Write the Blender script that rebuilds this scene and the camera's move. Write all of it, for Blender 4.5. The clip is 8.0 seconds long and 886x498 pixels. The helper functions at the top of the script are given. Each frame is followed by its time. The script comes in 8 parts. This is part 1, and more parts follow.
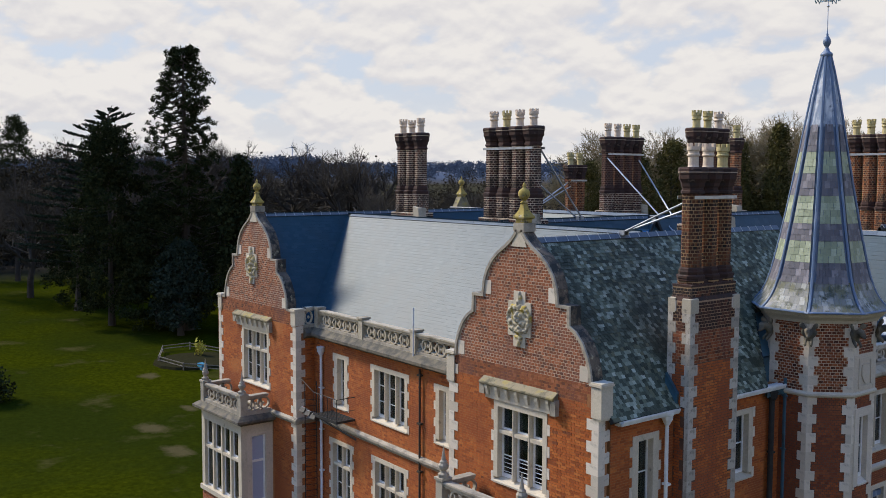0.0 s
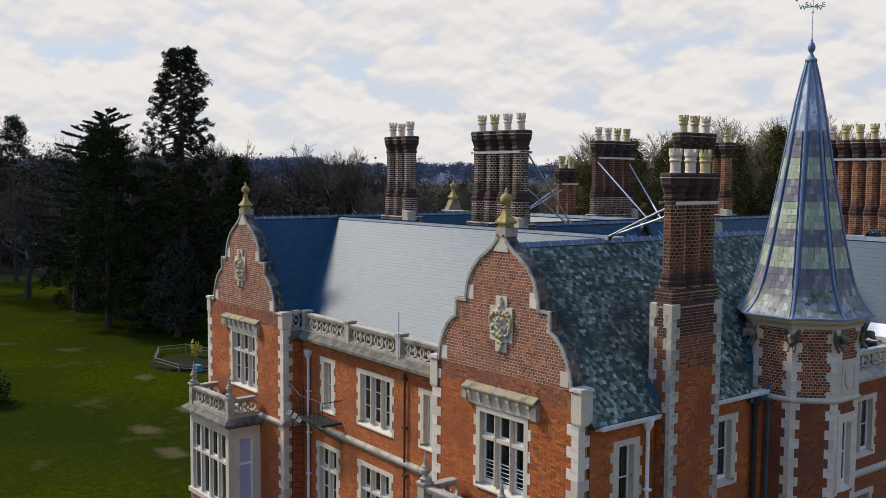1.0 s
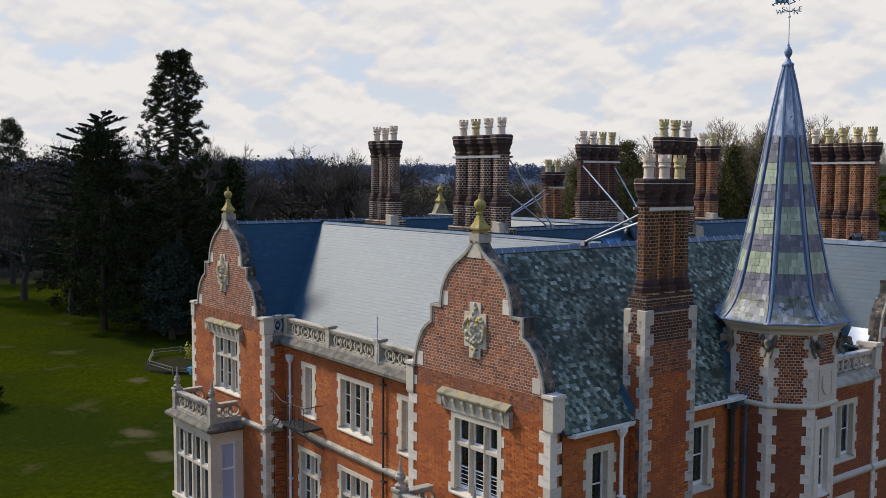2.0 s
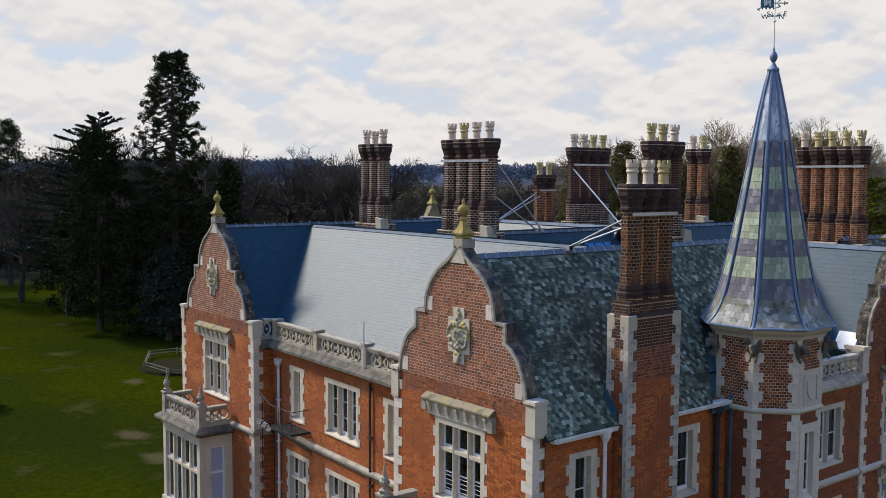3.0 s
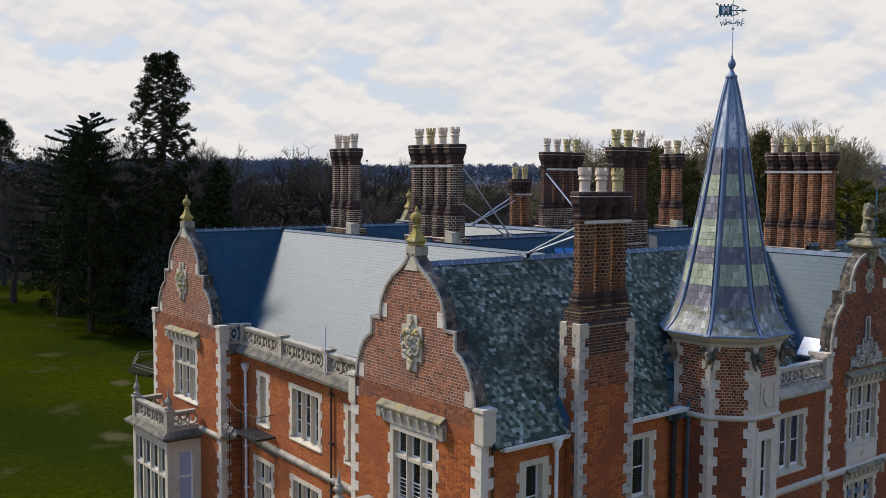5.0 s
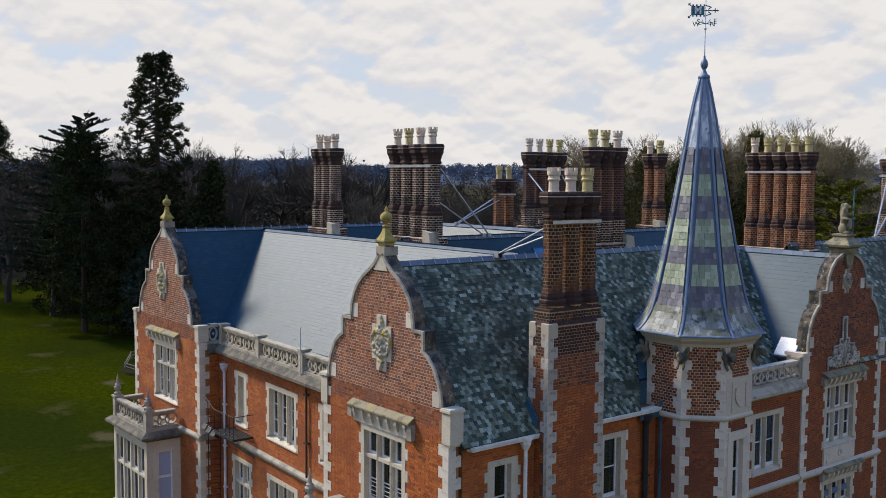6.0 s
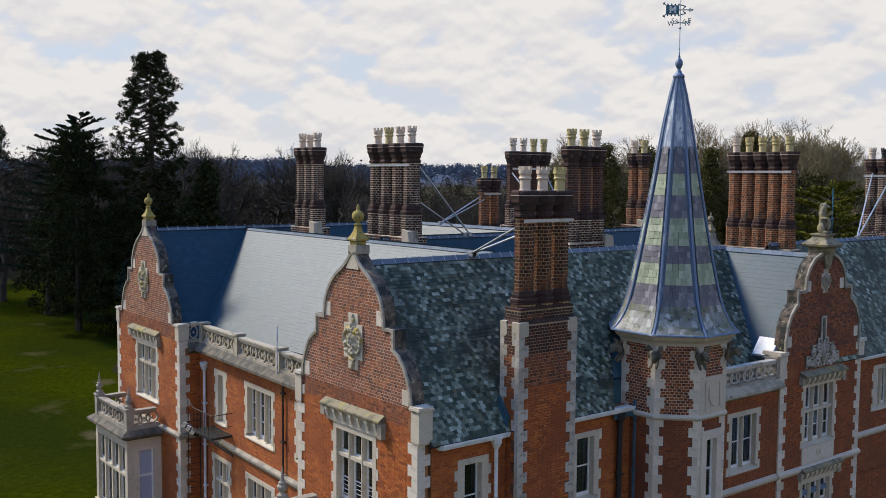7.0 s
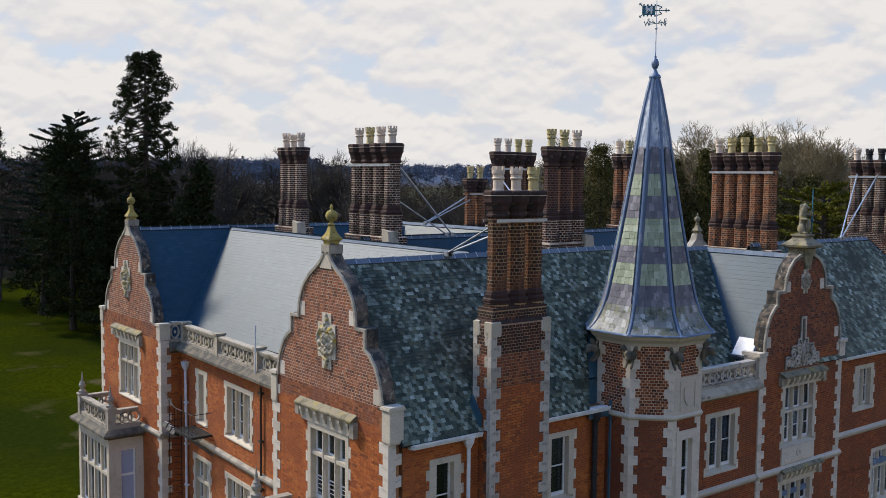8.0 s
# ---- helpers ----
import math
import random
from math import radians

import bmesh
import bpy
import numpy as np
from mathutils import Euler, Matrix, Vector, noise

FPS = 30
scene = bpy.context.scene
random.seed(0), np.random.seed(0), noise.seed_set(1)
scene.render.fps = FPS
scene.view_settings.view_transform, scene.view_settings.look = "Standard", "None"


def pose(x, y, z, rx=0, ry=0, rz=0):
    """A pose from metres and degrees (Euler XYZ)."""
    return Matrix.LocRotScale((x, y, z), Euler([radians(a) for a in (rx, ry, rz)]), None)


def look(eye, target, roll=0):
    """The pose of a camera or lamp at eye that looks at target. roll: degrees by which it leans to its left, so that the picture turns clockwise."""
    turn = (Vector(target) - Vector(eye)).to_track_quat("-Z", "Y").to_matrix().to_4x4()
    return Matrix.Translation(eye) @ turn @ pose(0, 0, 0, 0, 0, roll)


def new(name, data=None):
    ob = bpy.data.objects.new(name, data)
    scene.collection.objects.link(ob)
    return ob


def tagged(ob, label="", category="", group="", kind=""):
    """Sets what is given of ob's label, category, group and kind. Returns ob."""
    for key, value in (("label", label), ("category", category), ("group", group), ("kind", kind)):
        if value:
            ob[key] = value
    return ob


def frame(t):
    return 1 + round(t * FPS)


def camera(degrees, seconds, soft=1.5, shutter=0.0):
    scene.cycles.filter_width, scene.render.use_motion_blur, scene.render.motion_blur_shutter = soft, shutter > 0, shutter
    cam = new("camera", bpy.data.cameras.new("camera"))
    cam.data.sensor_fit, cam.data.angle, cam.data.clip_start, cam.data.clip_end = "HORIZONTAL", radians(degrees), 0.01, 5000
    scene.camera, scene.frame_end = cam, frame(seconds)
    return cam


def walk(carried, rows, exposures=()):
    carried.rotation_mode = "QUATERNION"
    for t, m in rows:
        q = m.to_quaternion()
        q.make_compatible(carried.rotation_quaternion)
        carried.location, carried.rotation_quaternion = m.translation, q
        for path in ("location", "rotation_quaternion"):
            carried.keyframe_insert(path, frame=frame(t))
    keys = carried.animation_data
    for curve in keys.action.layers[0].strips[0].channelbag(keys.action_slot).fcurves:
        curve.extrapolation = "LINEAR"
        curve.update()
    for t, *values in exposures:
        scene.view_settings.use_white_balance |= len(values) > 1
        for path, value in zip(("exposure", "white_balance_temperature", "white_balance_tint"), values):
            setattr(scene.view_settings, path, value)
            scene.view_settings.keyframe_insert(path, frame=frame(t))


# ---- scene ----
cam = camera(49.28, 8.0, soft=0.9)
PATH = [
    (0, (16.92, -18.754, 20.514), (15.361, -17.51, 20.362), 0.2),
    (0.5, (17.043, -18.57, 20.516), (15.484, -17.327, 20.368), 0.3),
    (1, (17.257, -18.331, 20.61), (15.697, -17.089, 20.461), 0.4),
    (1.5, (17.461, -18.037, 20.689), (15.9, -16.795, 20.54), 0.4),
    (2, (17.686, -17.681, 20.758), (16.124, -16.44, 20.611), 0.3),
    (3.5, (18.119, -17.138, 20.987), (16.557, -15.898, 20.84), 0.3),
    (4, (18.327, -16.873, 21.062), (16.765, -15.632, 20.915), 0.4),
    (4.5, (18.547, -16.577, 21.106), (16.984, -15.337, 20.959), 0.4),
    (6, (19.355, -15.589, 21.134), (17.793, -14.35, 20.987), 0.4),
    (6.5, (19.611, -15.286, 21.124), (18.048, -14.047, 20.977), 0.5),
    (7, (19.877, -14.965, 21.102), (18.314, -13.726, 20.955), 0.5),
    (7.5, (20.119, -14.681, 21.094), (18.556, -13.441, 20.947), 0.6),
    (8, (20.367, -14.389, 21.092), (18.804, -13.15, 20.946), 0.6),
]
walk(cam, [(t, look(eye, target, roll)) for t, eye, target, roll in PATH])

# ---- world, sun ----
SUN = Vector((-0.70, -0.29, 0.65)).normalized()
world = bpy.data.worlds.new("world")
scene.world = world
world.use_nodes = True
wn, wl = world.node_tree.nodes, world.node_tree.links
wn.clear()
w_out, w_bg = wn.new("ShaderNodeOutputWorld"), wn.new("ShaderNodeBackground")
w_sky = wn.new("ShaderNodeTexSky")
w_sky.sky_type, w_sky.sun_disc = "NISHITA", False
w_sky.sun_elevation = math.asin(SUN.z)
w_sky.sun_rotation = math.atan2(SUN.x, SUN.y)
w_sky.air_density, w_sky.dust_density, w_sky.ozone_density = 1.4, 0.5, 3.0
w_co = wn.new("ShaderNodeTexCoord")
w_sep = wn.new("ShaderNodeSeparateXYZ")
wl.new(w_co.outputs["Generated"], w_sep.inputs[0])


def wmath(op, a, b=None, clamp=False):
    n = wn.new("ShaderNodeMath")
    n.operation, n.use_clamp = op, clamp
    for i, v in enumerate((a, b)):
        if v is None:
            continue
        if isinstance(v, (int, float)):
            n.inputs[i].default_value = v
        else:
            wl.new(v, n.inputs[i])
    return n.outputs[0]


# cumulus on a flat layer overhead, seen towards the horizon: lit tops, greyer bases
up = wmath("ADD", wmath("MAXIMUM", w_sep.outputs[2], 0.0), 0.45)
w_comb = wn.new("ShaderNodeCombineXYZ")
wl.new(wmath("DIVIDE", w_sep.outputs[0], up), w_comb.inputs[0])
wl.new(wmath("DIVIDE", w_sep.outputs[1], up), w_comb.inputs[1])


def cloud_noise(grow, scale, detail, rough, distort):
    v = wn.new("ShaderNodeVectorMath")
    v.operation = "SCALE"
    v.inputs["Scale"].default_value = grow
    wl.new(w_comb.outputs[0], v.inputs[0])
    n = wn.new("ShaderNodeTexNoise")
    n.inputs["Scale"].default_value, n.inputs["Detail"].default_value, n.inputs["Roughness"].default_value, n.inputs["Distortion"].default_value = scale, detail, rough, distort
    wl.new(v.outputs[0], n.inputs["Vector"])
    return n.outputs["Fac"]


w_body = cloud_noise(1.0, 7.0, 7.0, 0.5, 0.1)
w_top = cloud_noise(0.988, 7.0, 7.0, 0.5, 0.1)
w_r1 = wn.new("ShaderNodeValToRGB")
w_r1.color_ramp.elements[0].position, w_r1.color_ramp.elements[1].position = 0.37, 0.47
wl.new(w_body, w_r1.inputs[0])
w_r2 = wn.new("ShaderNodeValToRGB")
w_r2.color_ramp.elements[0].position, w_r2.color_ramp.elements[1].position = 0.30, 0.66
w_r2.color_ramp.elements[0].color, w_r2.color_ramp.elements[1].color = (7.35, 7.2, 7.4, 1), (8.65, 8.35, 8.1, 1)
wl.new(wmath("ADD", wmath("MULTIPLY", wmath("SUBTRACT", w_body, w_top), 2.4), cloud_noise(1.0, 7.0, 4.0, 0.45, 0.0)), w_r2.inputs[0])
w_haze = wmath("SUBTRACT", 1.0, wmath("MULTIPLY", w_sep.outputs[2], 10.0, True), True)
w_thin = wn.new("ShaderNodeMapRange")
w_thin.inputs[1].default_value, w_thin.inputs[2].default_value, w_thin.inputs[3].default_value, w_thin.inputs[4].default_value = 0.24, 0.5, 1.0, 0.0
wl.new(w_sep.outputs[2], w_thin.inputs[0])
w_cov = wmath("MAXIMUM", wmath("MULTIPLY", w_r1.outputs["Color"], w_thin.outputs[0]), w_haze)
w_blue = wn.new("ShaderNodeMix")
w_blue.data_type, w_blue.blend_type = "RGBA", "MIX"
w_low = wn.new("ShaderNodeMapRange")
w_low.inputs[1].default_value, w_low.inputs[2].default_value, w_low.inputs[3].default_value, w_low.inputs[4].default_value = 0.2, 0.5, 0.85, 0.0
wl.new(w_sep.outputs[2], w_low.inputs[0])
wl.new(w_low.outputs[0], w_blue.inputs[0])
w_blue.inputs[7].default_value = (6.7, 7.1, 8.05, 1)
w_tint = wn.new("ShaderNodeVectorMath")
w_tint.operation = "MULTIPLY"
w_tint.inputs[1].default_value = (0.73, 1.0, 1.37)
wl.new(w_sky.outputs[0], w_tint.inputs[0])
wl.new(w_tint.outputs[0], w_blue.inputs[6])
w_mix = wn.new("ShaderNodeMix")
w_mix.data_type = "RGBA"
wl.new(w_cov, w_mix.inputs[0])
wl.new(w_blue.outputs[2], w_mix.inputs[6])
wl.new(w_r2.outputs["Color"], w_mix.inputs[7])
# the cloud deck thins; sky above the view is brightened to fill the shade
w_overhead = wn.new("ShaderNodeMapRange")
w_overhead.inputs[1].default_value, w_overhead.inputs[2].default_value = 0.28, 0.75
w_overhead.inputs[3].default_value, w_overhead.inputs[4].default_value = 1.0, 2.3
wl.new(w_sep.outputs[2], w_overhead.inputs[0])
w_boost = wn.new("ShaderNodeVectorMath")
w_boost.operation = "SCALE"
wl.new(w_mix.outputs[2], w_boost.inputs[0])
wl.new(w_overhead.outputs[0], w_boost.inputs["Scale"])
wl.new(w_boost.outputs[0], w_bg.inputs["Color"])
w_bg.inputs["Strength"].default_value = 0.097
wl.new(w_bg.outputs[0], w_out.inputs[0])

sun = new("sun", bpy.data.lights.new("sun", "SUN"))
sun.data.energy, sun.data.angle, sun.data.color = 4.7, radians(9.0), (1.0, 0.90, 0.74)
sun.matrix_world = look(SUN * 100, (0, 0, 0))


# ---- materials ----
def ramp(nt, fac, stops):
    r = nt.nodes.new("ShaderNodeValToRGB")
    els = r.color_ramp.elements
    while len(els) < len(stops):
        els.new(0.5)
    for e, (p, c) in zip(els, stops):
        e.position, e.color = p, (*c, 1)
    nt.links.new(fac, r.inputs[0])
    return r.outputs["Color"]


def mixed(nt, fac, a, b, mode="MIX"):
    m = nt.nodes.new("ShaderNodeMix")
    m.data_type, m.blend_type = "RGBA", mode
    for i, v in ((0, fac), (6, a), (7, b)):
        if isinstance(v, (int, float)):
            m.inputs[i].default_value = v
        elif isinstance(v, tuple):
            m.inputs[i].default_value = (*v, 1)
        else:
            nt.links.new(v, m.inputs[i])
    return m.outputs[2]


def noise_of(nt, scale, detail=4.0, rough=0.55, stretch=None):
    co = nt.nodes.new("ShaderNodeTexCoord").outputs["Object"]
    if stretch:
        mp = nt.nodes.new("ShaderNodeMapping")
        mp.inputs["Scale"].default_value = stretch
        nt.links.new(co, mp.inputs[0])
        co = mp.outputs[0]
    n = nt.nodes.new("ShaderNodeTexNoise")
    n.inputs["Scale"].default_value, n.inputs["Detail"].default_value, n.inputs["Roughness"].default_value = scale, detail, rough
    nt.links.new(co, n.inputs["Vector"])
    return n.outputs["Fac"]


def material(name, pieces, rough=0.8, metal=0.0, vary=None, stain=None, stain_at=(0.45, 0.7), stain_scale=0.5, stain2=None, stain2_at=(0.55, 0.68), stain2_scale=1.7,
             grain=14.0, grain_amount=0.35, bump=0.3, bump_scale=30.0, spec=0.5, bump_dist=0.01, stretch=None):
    """pieces: colour stops; vary: 'island', 'object' or None picks along them, else a noise does. stain: colour laid over by a wide noise."""
    m = bpy.data.materials.new(name)
    m.use_nodes = True
    nt = m.node_tree
    b = nt.nodes["Principled BSDF"]
    if vary == "island":
        fac = nt.nodes.new("ShaderNodeNewGeometry").outputs["Random Per Island"]
    elif vary == "object":
        fac = nt.nodes.new("ShaderNodeObjectInfo").outputs["Random"]
    else:
        fac = noise_of(nt, 2.2, 5.0, 0.6, stretch)
    if len(pieces) == 1:
        pieces = [(0.3, tuple(c * 0.85 for c in pieces[0])), (0.7, tuple(c * 1.12 for c in pieces[0]))]
    elif not isinstance(pieces[0][1], tuple):
        pieces = [(i / (len(pieces) - 1), c) for i, c in enumerate(pieces)]
    col = ramp(nt, fac, pieces)
    if stain:
        col = mixed(nt, ramp(nt, noise_of(nt, stain_scale, 6.0, 0.62, stretch), [(stain_at[0], (0, 0, 0)), (stain_at[1], (1, 1, 1))]), col, stain)
    if stain2:
        col = mixed(nt, ramp(nt, noise_of(nt, stain2_scale, 5.0, 0.6), [(stain2_at[0], (0, 0, 0)), (stain2_at[1], (1, 1, 1))]), col, stain2)
    g = noise_of(nt, grain, 6.0, 0.65, stretch)
    col = mixed(nt, grain_amount, col, ramp(nt, g, [(0.25, (0.45, 0.45, 0.45)), (0.75, (1.35, 1.35, 1.35))]), "MULTIPLY")
    nt.links.new(col, b.inputs["Base Color"])
    rr = nt.nodes.new("ShaderNodeMapRange")
    rr.inputs[3].default_value, rr.inputs[4].default_value = rough - 0.1, min(1.0, rough + 0.1)
    nt.links.new(g, rr.inputs[0])
    nt.links.new(rr.outputs[0], b.inputs["Roughness"])
    b.inputs["Metallic"].default_value = metal
    b.inputs["Specular IOR Level"].default_value = spec
    if bump:
        bp = nt.nodes.new("ShaderNodeBump")
        bp.inputs["Strength"].default_value, bp.inputs["Distance"].default_value = bump, bump_dist
        nt.links.new(noise_of(nt, bump_scale, 5.0, 0.6), bp.inputs["Height"])
        nt.links.new(bp.outputs[0], b.inputs["Normal"])
    return m


# brick: orange-red walls, purplish weathered gables, sooty chimneys
brick_wall = material("brick_wall", [(0.0, (0.24, 0.055, 0.010)), (0.3, (0.37, 0.09, 0.014)), (0.7, (0.45, 0.118, 0.019)), (0.95, (0.48, 0.145, 0.028)), (1.0, (0.17, 0.045, 0.016))], 0.85, vary="island",
                      stain=(0.28, 0.066, 0.014), stain_at=(0.42, 0.62), stain_scale=0.8, stain2=(0.46, 0.155, 0.036), stain2_at=(0.6, 0.72), stain2_scale=0.55)
brick_piece = material("brick_piece", [(0.0, (0.24, 0.055, 0.010)), (0.3, (0.37, 0.09, 0.014)), (0.7, (0.45, 0.118, 0.019)), (0.95, (0.48, 0.145, 0.028)), (1.0, (0.17, 0.045, 0.016))], 0.85, vary="object")
brick_gable = material("brick_gable", [(0.0, (0.09, 0.032, 0.02)), (0.25, (0.19, 0.056, 0.021)), (0.75, (0.295, 0.085, 0.027)), (1.0, (0.36, 0.13, 0.06))], 0.85, vary="island",
                       stain=(0.16, 0.06, 0.042), stain_at=(0.5, 0.68), stain_scale=0.7)
# wall brick again for the east side, its shade put into the colour
brick_shaded = material("brick_shaded", [(0.0, (0.13, 0.028, 0.009)), (0.3, (0.22, 0.051, 0.012)), (0.7, (0.285, 0.068, 0.014)), (0.95, (0.31, 0.088, 0.022)), (1.0, (0.11, 0.028, 0.012))], 0.85, vary="island",
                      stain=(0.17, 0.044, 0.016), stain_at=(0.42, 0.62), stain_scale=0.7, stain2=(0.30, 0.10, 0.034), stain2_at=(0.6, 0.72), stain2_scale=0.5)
brick_turret = material("brick_turret", [(0.0, (0.05, 0.016, 0.009)), (0.3, (0.155, 0.038, 0.010)), (0.8, (0.25, 0.062, 0.014)), (1.0, (0.30, 0.10, 0.036))], 0.85, vary="island",
                        stain=(0.14, 0.04, 0.025), stain_at=(0.5, 0.7), stain_scale=0.9)
brick_stack = material("brick_stack", [(0.0, (0.012, 0.007, 0.005)), (0.4, (0.034, 0.012, 0.008)), (0.8, (0.07, 0.022, 0.011)), (1.0, (0.13, 0.04, 0.016))], 0.88, vary="island",
                       stain=(0.16, 0.05, 0.019), stain_at=(0.60, 0.72), stain_scale=0.7, stain2=(0.022, 0.015, 0.012), stain2_at=(0.48, 0.6), stain2_scale=0.9)
brick_orange = material("brick_orange", [(0.0, (0.012, 0.007, 0.005)), (0.4, (0.036, 0.014, 0.008)), (0.8, (0.08, 0.025, 0.010)), (1.0, (0.15, 0.046, 0.014))], 0.88, vary="island",
                        stain=(0.27, 0.080, 0.018), stain_at=(0.47, 0.64), stain_scale=0.8, stain2=(0.03, 0.019, 0.013), stain2_at=(0.54, 0.66), stain2_scale=1.0)
brick_rust = material("brick_rust", [(0.0, (0.022, 0.010, 0.007)), (0.3, (0.10, 0.028, 0.010)), (0.75, (0.22, 0.060, 0.015)), (1.0, (0.32, 0.092, 0.022))], 0.88, vary="island",
                      stain=(0.30, 0.088, 0.022), stain_at=(0.56, 0.70), stain_scale=0.8, stain2=(0.03, 0.018, 0.013), stain2_at=(0.52, 0.64), stain2_scale=1.0)
brick_maroon = material("brick_maroon", [(0.0, (0.022, 0.010, 0.007)), (0.5, (0.062, 0.018, 0.010)), (1.0, (0.10, 0.03, 0.014))], 0.9, vary="island", stain=(0.03, 0.014, 0.011), stain_at=(0.45, 0.62), stain_scale=1.0)
brick_soot = material("brick_soot", [(0.0, (0.024, 0.014, 0.011)), (1.0, (0.078, 0.030, 0.019))], 0.9, stain=(0.022, 0.017, 0.016), stain_scale=2.6, stain2=(0.17, 0.12, 0.095), stain2_at=(0.63, 0.72), stain2_scale=5.0, grain=24.0, bump=0.6)
mortar = material("mortar", [(0.36, 0.23, 0.14)], 0.95, stain=(0.24, 0.15, 0.095), stain_scale=0.6)
mortar_wall = material("mortar_wall", [(0.36, 0.15, 0.055)], 0.95, stain=(0.22, 0.09, 0.04), stain_scale=0.6)
mortar_stack = material("mortar_stack", [(0.66, 0.53, 0.40)], 0.95, stain=(0.15, 0.095, 0.062), stain_at=(0.47, 0.62), stain_scale=1.1)
mortar_dull = material("mortar_dull", [(0.20, 0.12, 0.085)], 0.95, stain=(0.07, 0.042, 0.03), stain_at=(0.48, 0.66), stain_scale=0.9)
mortar_tan = material("mortar_tan", [(0.41, 0.265, 0.15)], 0.95, stain=(0.14, 0.085, 0.05), stain_at=(0.50, 0.68), stain_scale=1.0)
mortar_ochre = material("mortar_ochre", [(0.36, 0.225, 0.11)], 0.95, stain=(0.10, 0.058, 0.03), stain_at=(0.42, 0.60), stain_scale=0.9)
mortar_dark = material("mortar_dark", [(0.12, 0.06, 0.04)], 0.95, stain=(0.05, 0.03, 0.022), stain_at=(0.45, 0.65), stain_scale=1.0)
mortar_pale = material("mortar_pale", [(0.54, 0.42, 0.31)], 0.95, stain=(0.31, 0.21, 0.145), stain_scale=1.0)
stone = material("stone", [(0.50, 0.435, 0.335), (0.60, 0.525, 0.41)], 0.85, stain=(0.42, 0.365, 0.28), stain_at=(0.50, 0.74), stain_scale=1.3, stain2=(0.25, 0.225, 0.18), stain2_at=(0.63, 0.76), stain2_scale=3.2, grain=22.0)
stone_block = material("stone_block", [(0.51, 0.438, 0.35), (0.61, 0.53, 0.43), (0.70, 0.615, 0.51)], 0.85, vary="object", stain=(0.47, 0.415, 0.34), stain_at=(0.52, 0.75), stain_scale=1.6, stain2=(0.26, 0.24, 0.20), stain2_at=(0.64, 0.76), stain2_scale=2.8, grain=22.0)
stone_old = material("stone_old", [(0.31, 0.27, 0.21), (0.44, 0.39, 0.31)], 0.9, stain=(0.15, 0.135, 0.115), stain_at=(0.46, 0.68), stain_scale=1.7, stain2=(0.30, 0.25, 0.07), stain2_at=(0.66, 0.75), stain2_scale=2.6, grain=26.0, bump=0.5)
stone_worn = material("stone_worn", [(0.39, 0.335, 0.25), (0.49, 0.425, 0.325)], 0.9, stain=(0.20, 0.17, 0.115), stain_at=(0.50, 0.70), stain_scale=1.5, stain2=(0.12, 0.115, 0.095), stain2_at=(0.60, 0.72), stain2_scale=3.4, grain=26.0, bump=0.5)
stone_dark = material("stone_dark", [(0.115, 0.097, 0.070), (0.20, 0.17, 0.122)], 0.95, stain=(0.20, 0.165, 0.08), stain_at=(0.58, 0.72), stain_scale=2.2, stain2=(0.07, 0.066, 0.056), stain2_at=(0.42, 0.6), stain2_scale=2.4, grain=30.0, bump=0.6)
stone_coping = material("stone_coping", [(0.10, 0.074, 0.052), (0.19, 0.14, 0.098)], 0.95, stain=(0.030, 0.030, 0.027), stain_at=(0.44, 0.56), stain_scale=2.6, stain2=(0.30, 0.26, 0.17), stain2_at=(0.60, 0.68), stain2_scale=5.0, grain=30.0, bump=0.8)
stone_grey = material("stone_grey", [(0.33, 0.29, 0.24), (0.42, 0.375, 0.315), (0.53, 0.475, 0.405)], 0.9, vary="object", stain=(0.20, 0.18, 0.15), stain_at=(0.5, 0.7), stain_scale=2.0, stain2=(0.12, 0.115, 0.10), stain2_at=(0.62, 0.74), stain2_scale=3.6, grain=24.0)
stone_moss = material("stone_moss", [(0.20, 0.17, 0.11), (0.31, 0.265, 0.17)], 0.92, stain=(0.33, 0.27, 0.08), stain_at=(0.54, 0.68), stain_scale=2.4, stain2=(0.12, 0.11, 0.07), stain2_at=(0.5, 0.64), stain2_scale=3.6, grain=30.0, bump=0.6)
stone_ochre = material("stone_ochre", [(0.36, 0.315, 0.23), (0.50, 0.44, 0.33)], 0.92, stain=(0.44, 0.32, 0.05), stain_at=(0.50, 0.62), stain_scale=3.2, stain2=(0.14, 0.12, 0.08), stain2_at=(0.56, 0.68), stain2_scale=4.6, grain=30.0, bump=0.6)
stone_lichen = material("stone_lichen", [(0.30, 0.225, 0.05), (0.42, 0.32, 0.085)], 0.92, stain=(0.36, 0.33, 0.27), stain_at=(0.54, 0.66), stain_scale=4.5, stain2=(0.10, 0.085, 0.045), stain2_at=(0.56, 0.68), stain2_scale=7.0, grain=30.0, bump=0.6)
slate_new = material("slate_new", [(0.0, (0.014, 0.048, 0.074)), (0.5, (0.017, 0.054, 0.082)), (0.85, (0.021, 0.059, 0.088)), (1.0, (0.029, 0.067, 0.096))], 0.5, vary="island", stain=(0.024, 0.052, 0.072), stain_scale=0.5, spec=0.28, grain=18.0, grain_amount=0.2, bump=0.06)
slate_new.node_tree.nodes["Principled BSDF"].inputs["IOR"].default_value = 1.5
